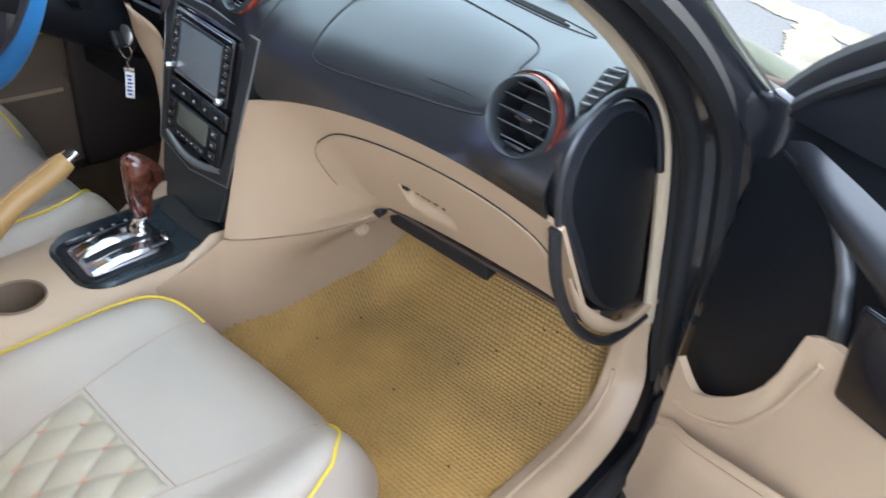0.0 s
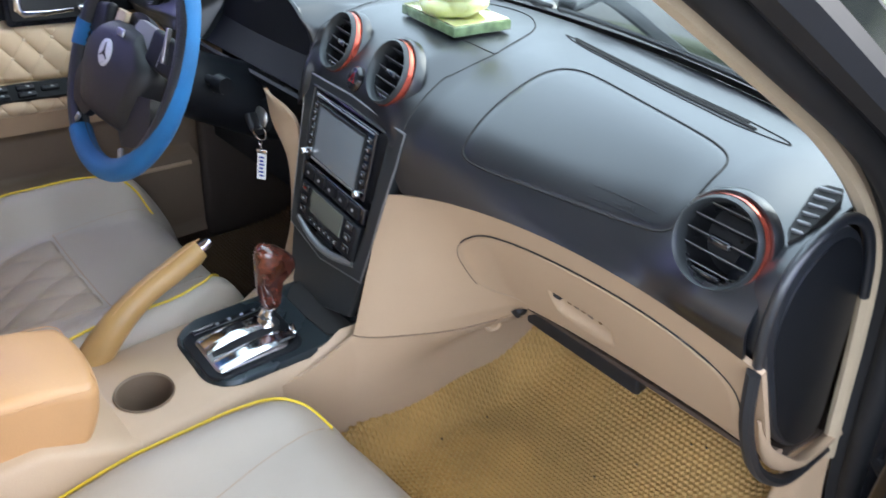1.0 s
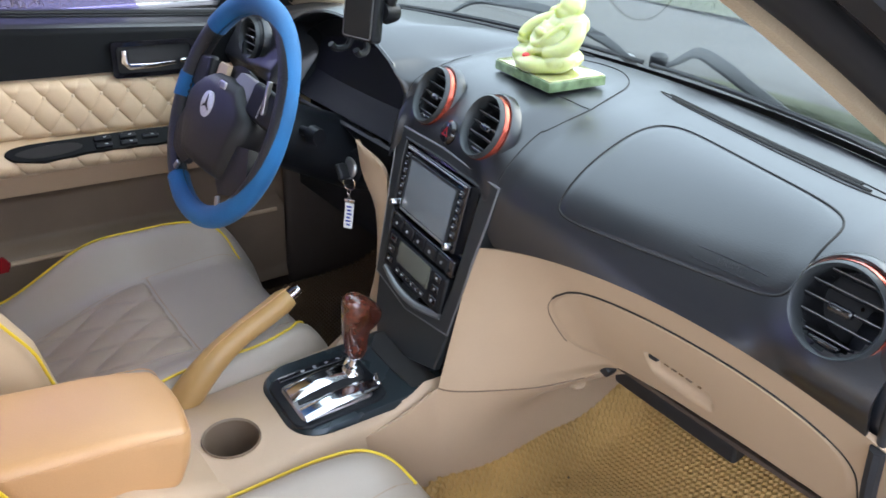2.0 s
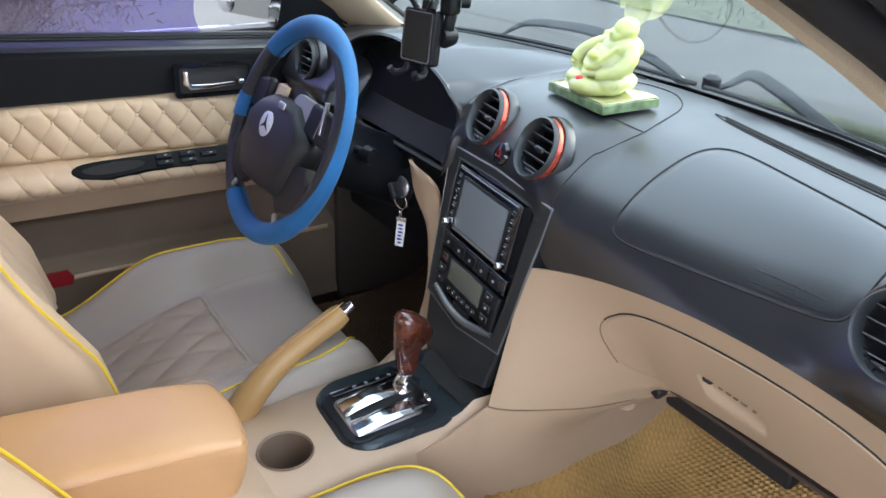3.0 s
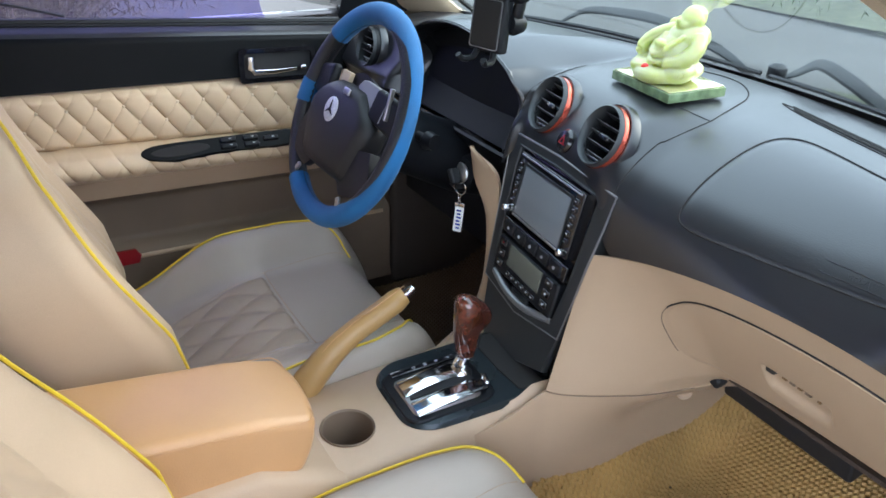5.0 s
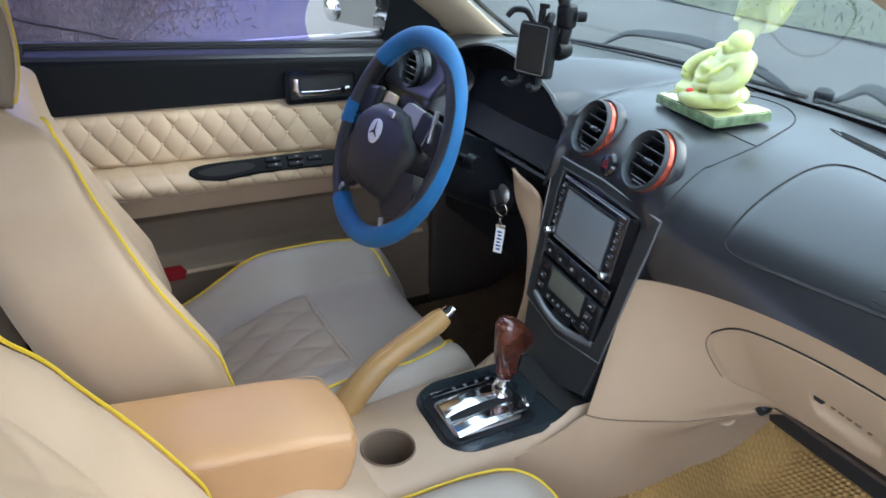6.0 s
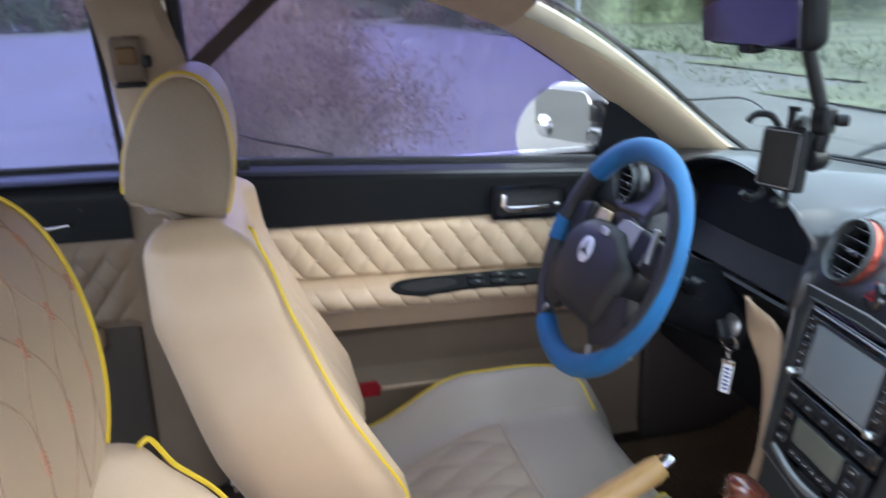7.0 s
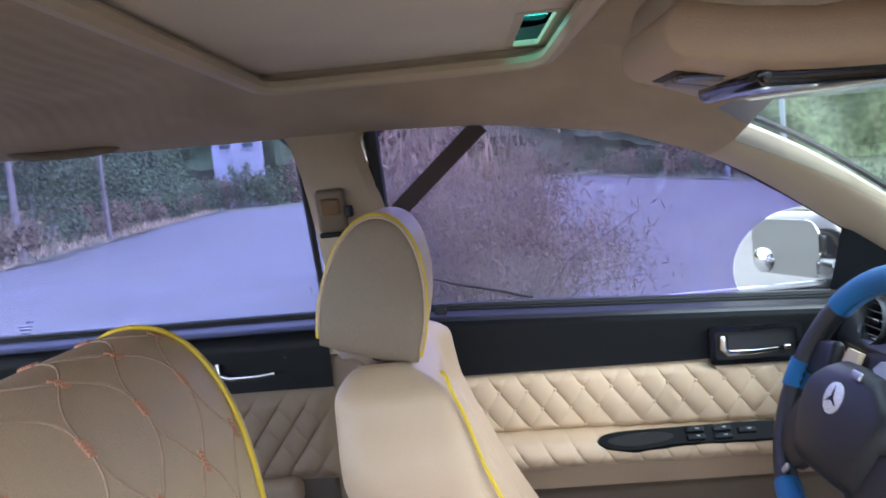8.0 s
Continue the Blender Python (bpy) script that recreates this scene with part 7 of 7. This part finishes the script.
OM = pose(0.02, -0.352, 1.350, -2, 0, 0)
part("drape", rbox(0.264, 0.284, 0.081, 0.034, n=5, inner=(6, 8, 1), f=lambda v: (v.x * (1 - 0.42 * sm(-0.02, -0.145, v.y)) + 0.02 * sm(0, -0.145, v.y), v.y * (0.93 if v.y < 0 else 1), v.z + 0.016 * sm(-0.05, -0.145, v.y) * (v.z < 0))), HEADLINER, overhead, "headliner cloth drawn down to the console", m=OM)
part("body", rbox(0.278, 0.296, 0.040, 0.018, n=5, inner=(6, 8, 1), at=(0, 0, 0), f=lambda v: (v.x * (1 - 0.42 * sm(-0.02, -0.145, v.y)) + 0.02 * sm(0, -0.145, v.y), v.y * (0.93 if v.y < 0 else 1), v.z + 0.013 * sm(-0.05, -0.145, v.y))), BEIGE, overhead, "moulded tan console", m=OM @ pose(0, 0, -0.0245))
part("front_lip", rbox(0.15, 0.20, 0.022, 0.009, n=3, at=(0.01, 0.030, -0.043)), PIANO, overhead, "dark lower lip", m=OM)
lamp_plate = part("switch_plate", rbox(0.075, 0.05, 0.006, 0.004, at=(0.0, -0.092, -0.035), rot=(-9, 0, 0)), UMBER, overhead, "dark brown switch plate", m=OM)
for k in range(2):
    part("rocker", rbox(0.028, 0.032, 0.006, 0.002, at=(-0.018 + 0.032 * k, -0.092, -0.0385), rot=(-9, 0, 0)), LAMPGREY, lamp_plate, m=OM)
part("lens", rbox(0.018, 0.04, 0.005, 0.002, at=(0.030, -0.092, -0.038)), PIANO, lamp_plate, m=OM)
for x in (0.42,):
    visor = thing("sun_visor", (x, -0.30, 1.34), "beige cloth sun visor folded up", "sun visor", "sun visors")
    part("flap", rbox(0.34, 0.15, 0.018, 0.008, n=3, at=(x, -0.325, 1.338 - 0.06 * (abs(x) - 0.25)), rot=(-22, 8 if x > 0 else -8, 0)), HEADLINER, visor)
    part("hinge_rod", tube([(x - 0.17, -0.25, 1.325), (x + 0.17, -0.25, 1.325)], 0.005, 8), PILLAR, visor)

# ---- outside mirror on the driver's side ----
om = thing("door_mirror", (-0.90, -0.0, 0.98), "black door mirror with a small round blind-spot mirror", "door mirror")
MM = frame_of((-0.905, 0.0, 1.045), (0.36, -0.93, 0.0))
part("housing", rbox(0.20, 0.135, 0.13, 0.048, n=5, at=(0, 0, -0.065)), PAINT, om, "black painted housing", m=MM, sharp=80)
part("mirror_glass", plate(rrect(0.178, 0.112, 0.03, 5), 0.004, MM @ pose(0, 0, 0.004)), GREYMIRROR, om, "mirror glass")
part("blind_spot", lathe([(0.026, 0), (0.026, 0.004), (0.018, 0.009), (0.001, 0.011)], 24, MM @ pose(-0.058, -0.03, 0.004)), MIRROR, om, "round blind-spot mirror")
part("foot", rbox(0.10, 0.06, 0.05, 0.02, n=3, at=(-0.80, 0.055, 1.01)), PAINT, om)

# ---- scenery ----
def leaves(n, size, place, tall=1.0, slim=0.22):
    """Many small bent leaves, each at a place drawn by chance."""
    verts, faces = [], []
    for i in range(n):
        p, s = Vector(place()), size * random.uniform(0.6, 1.4)
        d = Vector((random.gauss(0, 1), random.gauss(0, 1), random.gauss(0, 1) * tall)).normalized()
        e = d.cross(Vector((random.gauss(0, 1), random.gauss(0, 1), random.gauss(0, 1)))).normalized()
        k = len(verts)
        verts += [p, p + d * s * 0.5 + e * s * slim, p + d * s, p + d * s * 0.5 - e * s * slim]
        faces.append((k, k + 1, k + 2, k + 3))
    me = bpy.data.meshes.new("leaves")
    me.from_pydata(verts, [], faces)
    me.update()
    return me


def stuff(name, me, material, parent=None):
    ob = new(name, me)
    me.materials.append(material)
    if parent is not None:
        ob.parent, ob.matrix_parent_inverse = parent, Matrix.Translation(-parent.location)
    return ob


def bush(at, r, h, n, material, label, leaf=0.10, slim=0.22, stems=9):
    """Stems fanning out of the ground, with twigs strewn along them."""
    b = thing("bush", at, label, "bush", "bushes by the road")
    at = Vector(at)
    runs = []
    for k in range(stems):
        a, w = random.uniform(0, 6.28), r * random.uniform(0.25, 1.15)
        foot = at + Vector((math.cos(a) * r * 0.25, math.sin(a) * r * 0.25, 0))
        tip = at + Vector((math.cos(a) * w, math.sin(a) * w, h * random.uniform(0.35, 1.1) * (1.15 - 0.35 * w / r)))
        mid = foot.lerp(tip, 0.5) + Vector((0, 0, 0.12 * h))
        runs.append((foot, mid, tip))
        part("stem", tube([foot, mid, tip], [0.013, 0.008, 0.003], 5), BARK, b)

    def place():
        f, m, t = random.choice(runs)
        k = random.random() ** 0.7
        p = f.lerp(m, k * 2) if k < 0.5 else m.lerp(t, k * 2 - 1)
        g = r * 0.10
        return p + Vector((random.gauss(0, g), random.gauss(0, g), random.gauss(0, g)))
    stuff("twigs", leaves(n, leaf, place, 1.6, slim), material, b)
    return b


def tree(at, h, r, label, low=0.18, thick=0.14):
    t = thing("tree", at, label, "tree", "roadside trees")
    at = Vector(at)
    tr = spline([at, at + Vector((0.1, 0.05, h * 0.3)), at + Vector((-0.05, 0.1, h * 0.6)), at + Vector((0.1, 0, h * 0.85))], 5)
    part("trunk", tube(tr, [thick * (1 - 0.75 * i / (len(tr) - 1)) for i in range(len(tr))], 9), BARK, t, "pale slender trunk")
    lobes = [at + Vector((random.uniform(-r, r), random.uniform(-r, r), h * random.uniform(low, 1.0))) for k in range(14)]
    for q in lobes[:5]:
        a = at + Vector((0, 0, h * 0.4))
        part("limb", tube([a, a.lerp(q, 0.5) + Vector((0, 0, 0.2)), q], [0.06, 0.04, 0.015], 6), BARK, t)

    def place():
        q = random.choice(lobes)
        return q + Vector((random.gauss(0, r * 0.33), random.gauss(0, r * 0.33), random.gauss(0, h * 0.09)))
    stuff("crown", leaves(5200, 0.30, place), LEAF, t)
    return t


PALELEAF = mat("pale grass blades", (0.085, 0.105, 0.05), 0.8, var=0.3, scale=0.8, isle=0.4)
random.seed(11)
# two verges run off to the left on either side of a side road, a third lies ahead
def verge(name, xs_, ys_, keep, label):
    return solo(name, sheet(xs_, ys_, lambda x, y: (x, y, 0.03 + 0.05 * noise.noise((x * 0.5, y * 0.5, 0))), keep), GRASS, label, "verge", kind="structure")


def near_line(x):
    return -12 + 0.214 * (x + 19)


verge("verge", span(-90, -8, 60), span(-60, 0, 60), lambda x, y: y < near_line(x) and x < -11, "rough dry verge along the side road")
verge("verge", span(-90, -9, 60), span(8, 60, 40), lambda x, y: y > 8.2 - 0.03 * x or False, "rough dry verge beyond the side road")
verge("verge", span(-9, 40, 40), span(6.0, 45, 34), lambda x, y: True, "pale green grass ahead of the car")
grass_l = stuff("grass", leaves(9000, 0.30, lambda: (lambda x: (x, near_line(x) - random.expovariate(0.25), 0.02))(random.uniform(-70, -12)), 2.5, 0.08), STRAW)
tagged(grass_l, "dry pale grass along the side road", "grass", kind="stuff")
grass_r = stuff("grass", leaves(9000, 0.22, lambda: (lambda x: (x, 8.4 - 0.03 * x + random.expovariate(0.3), 0.02))(random.uniform(-70, -9)), 2.5, 0.08), PALELEAF)
tagged(grass_r, "pale green grass beyond the side road", "grass", kind="stuff")
grass_f = stuff("grass", leaves(16000, 0.09, lambda: (random.uniform(-16, 14), 6.0 + 14 * random.random(), 0.03), 2.2, 0.10), PALELEAF)
tagged(grass_f, "pale green grass on the verge ahead", "grass", kind="stuff")
reeds = stuff("reeds", leaves(3600, 0.30, lambda: (random.gauss(-9.5, 0.5), random.gauss(-1.0, 0.5), 2.4 * random.random() ** 1.2), 6, 0.035), STRAW)
tagged(reeds, "clump of tall pale reeds beside the road", "reeds", kind="stuff")
DIRTSHADE = mat("olive dirt and shade", (0.19, 0.172, 0.11), 0.9, var=0.35, scale=5, grain=0.2, gscale=60, bump=0.6, bscale=40)


def marked(x, y):
    """A mud track and a painted olive shade patch that meet in front of the car."""
    p, n = Vector((x, y, 0)), 0.10 * noise.noise((x * 2.2, y * 2.2, 4)) + 0.04 * noise.noise((x * 9, y * 9, 1))
    def off(a, b):
        k = min(max((p - a).dot(b - a) / (b - a).length_squared, 0), 1)
        return (p - a.lerp(b, k)).length
    return off(Vector((-1.303, 5.137, 0)), Vector((-0.080, 4.559, 0))) < 0.17 + n or off(Vector((-0.353, 4.500, 0)), Vector((-0.089, 3.566, 0))) < 0.13 + n


solo("dirt_and_shade", sheet(span(-1.6, 0.8, 110), span(3.2, 6.2, 130), lambda x, y: (x, y, 0.006 + 0.008 * noise.noise((x * 4, y * 4, 2))  ** 2), marked), DIRTSHADE, "olive mud track and painted shade patch on the concrete", "dirt", kind="structure")
bush((-5.3, -0.45, 0.0), 1.15, 1.36, 24000, DRYLEAF, "dry brown leafless bush beside the car", 0.070, 0.06, 60)
bush((-6.8, -0.8, 0.0), 0.9, 1.6, 14000, DRYLEAF, "dry brown leafless bush behind another one", 0.085, 0.05, 24)
for k in range(13):
    x = -15 - 4.2 * k
    bush((x, near_line(x) - 1.6 - random.random(), 0.02), 1.5, 1.2 + 0.05 * k, 1500, DRYLEAF if k % 3 else LEAF, "scrubby brown and green bush on the verge", 0.22)
    if k > 4:
        bush((x + 3, 9.6 - 0.03 * x + random.random(), 0.02), 1.5, 1.1 + 0.06 * k, 1500, DRYLEAF if k % 2 else LEAF, "scrubby brown and green bush on the verge", 0.22)
for k in range(11):
    x = -21 - 5.0 * k
    tree((x, near_line(x) - 4.5 - 2 * random.random(), 0.0), 8.5, 2.4, "dark green roadside tree with a pale trunk")

for x, y in ((-29.0, -14.4), (-20.0, -12.7)):
    tree((x, y, 0.0), 9.0, 1.9, "slender tree with a bare pale trunk on the verge", 0.62, 0.105)
for k in range(6):
    bush((-76 - 1.5 * (k % 2), -25.43 + 1.634 * k, 0.0), 2.2, 3.0 + 0.7 * (k % 3), 1600, DRYLEAF if k % 2 else LEAF, "high scrub in front of the far house", 0.34, 0.22, 12)


def woods(u, v):
    a = radians(158 + 84 * u)
    r = 95 + 5 * noise.noise((u * 30, v * 5, 1))
    return Vector((r * math.cos(a), r * math.sin(a), v * (0.25 + 0.75 * sm(0.0, 0.3, u)) * (13 + 4 * noise.noise((u * 18, 0, 7)) + 2 * noise.noise((u * 70, 0, 2))) - 0.5))


solo("backdrop", grid(woods, 160, 10), LEAF, "dark far woods closing the horizon", "woods", kind="structure")
PALEWOOD = mat("pale far foliage", (0.145, 0.165, 0.085), 0.9, var=0.45, scale=0.35, grain=0.4, gscale=3)


def hedge(u, v):
    a = radians(28 + 132 * u)
    r = 46 + 4 * noise.noise((u * 40, v * 4, 6))
    return Vector((r * math.cos(a), r * math.sin(a), v * (11 + 3 * noise.noise((u * 25, 0, 3)) + 1.6 * noise.noise((u * 90, 0, 8))) - 0.4))


solo("backdrop", grid(hedge, 200, 12), PALEWOOD, "pale green far trees ahead of the car", "woods", kind="structure")
house = thing("house", (-86, -24.98, 0), "weathered pale house far behind the trees", "house")
HP = pose(-86, -24.98, 0, 0, 0, 12) @ Matrix.Scale(1.4, 4)
part("wall", rbox(6, 3.6, 8.5, 0.05, at=(0, 0, 4.25)), WALLWHITE, house, "weathered white wall", m=HP)
part("roof", rbox(6.6, 4.1, 0.4, 0.1, at=(0, 0, 8.7)), DARK, house, m=HP)
for k in range(2):
    win = part("window", rbox(0.1, 0.8, 1.4, 0.02, at=(3.03, -0.8 + 1.7 * k, 5.2)), WINDOWDARK, house, m=HP)
    part("sill", rbox(0.16, 1.0, 0.1, 0.02, at=(3.06, -0.8 + 1.7 * k, 4.45)), WALLWHITE, win, m=HP)
for x, y in ((-24, 9.6), (-31, 10.2)):
    solo("post", tube([(x, y, 0), (x, y, 3.4)], 0.09, 8), WALLWHITE, "pale concrete post on the verge", "post", "roadside posts")
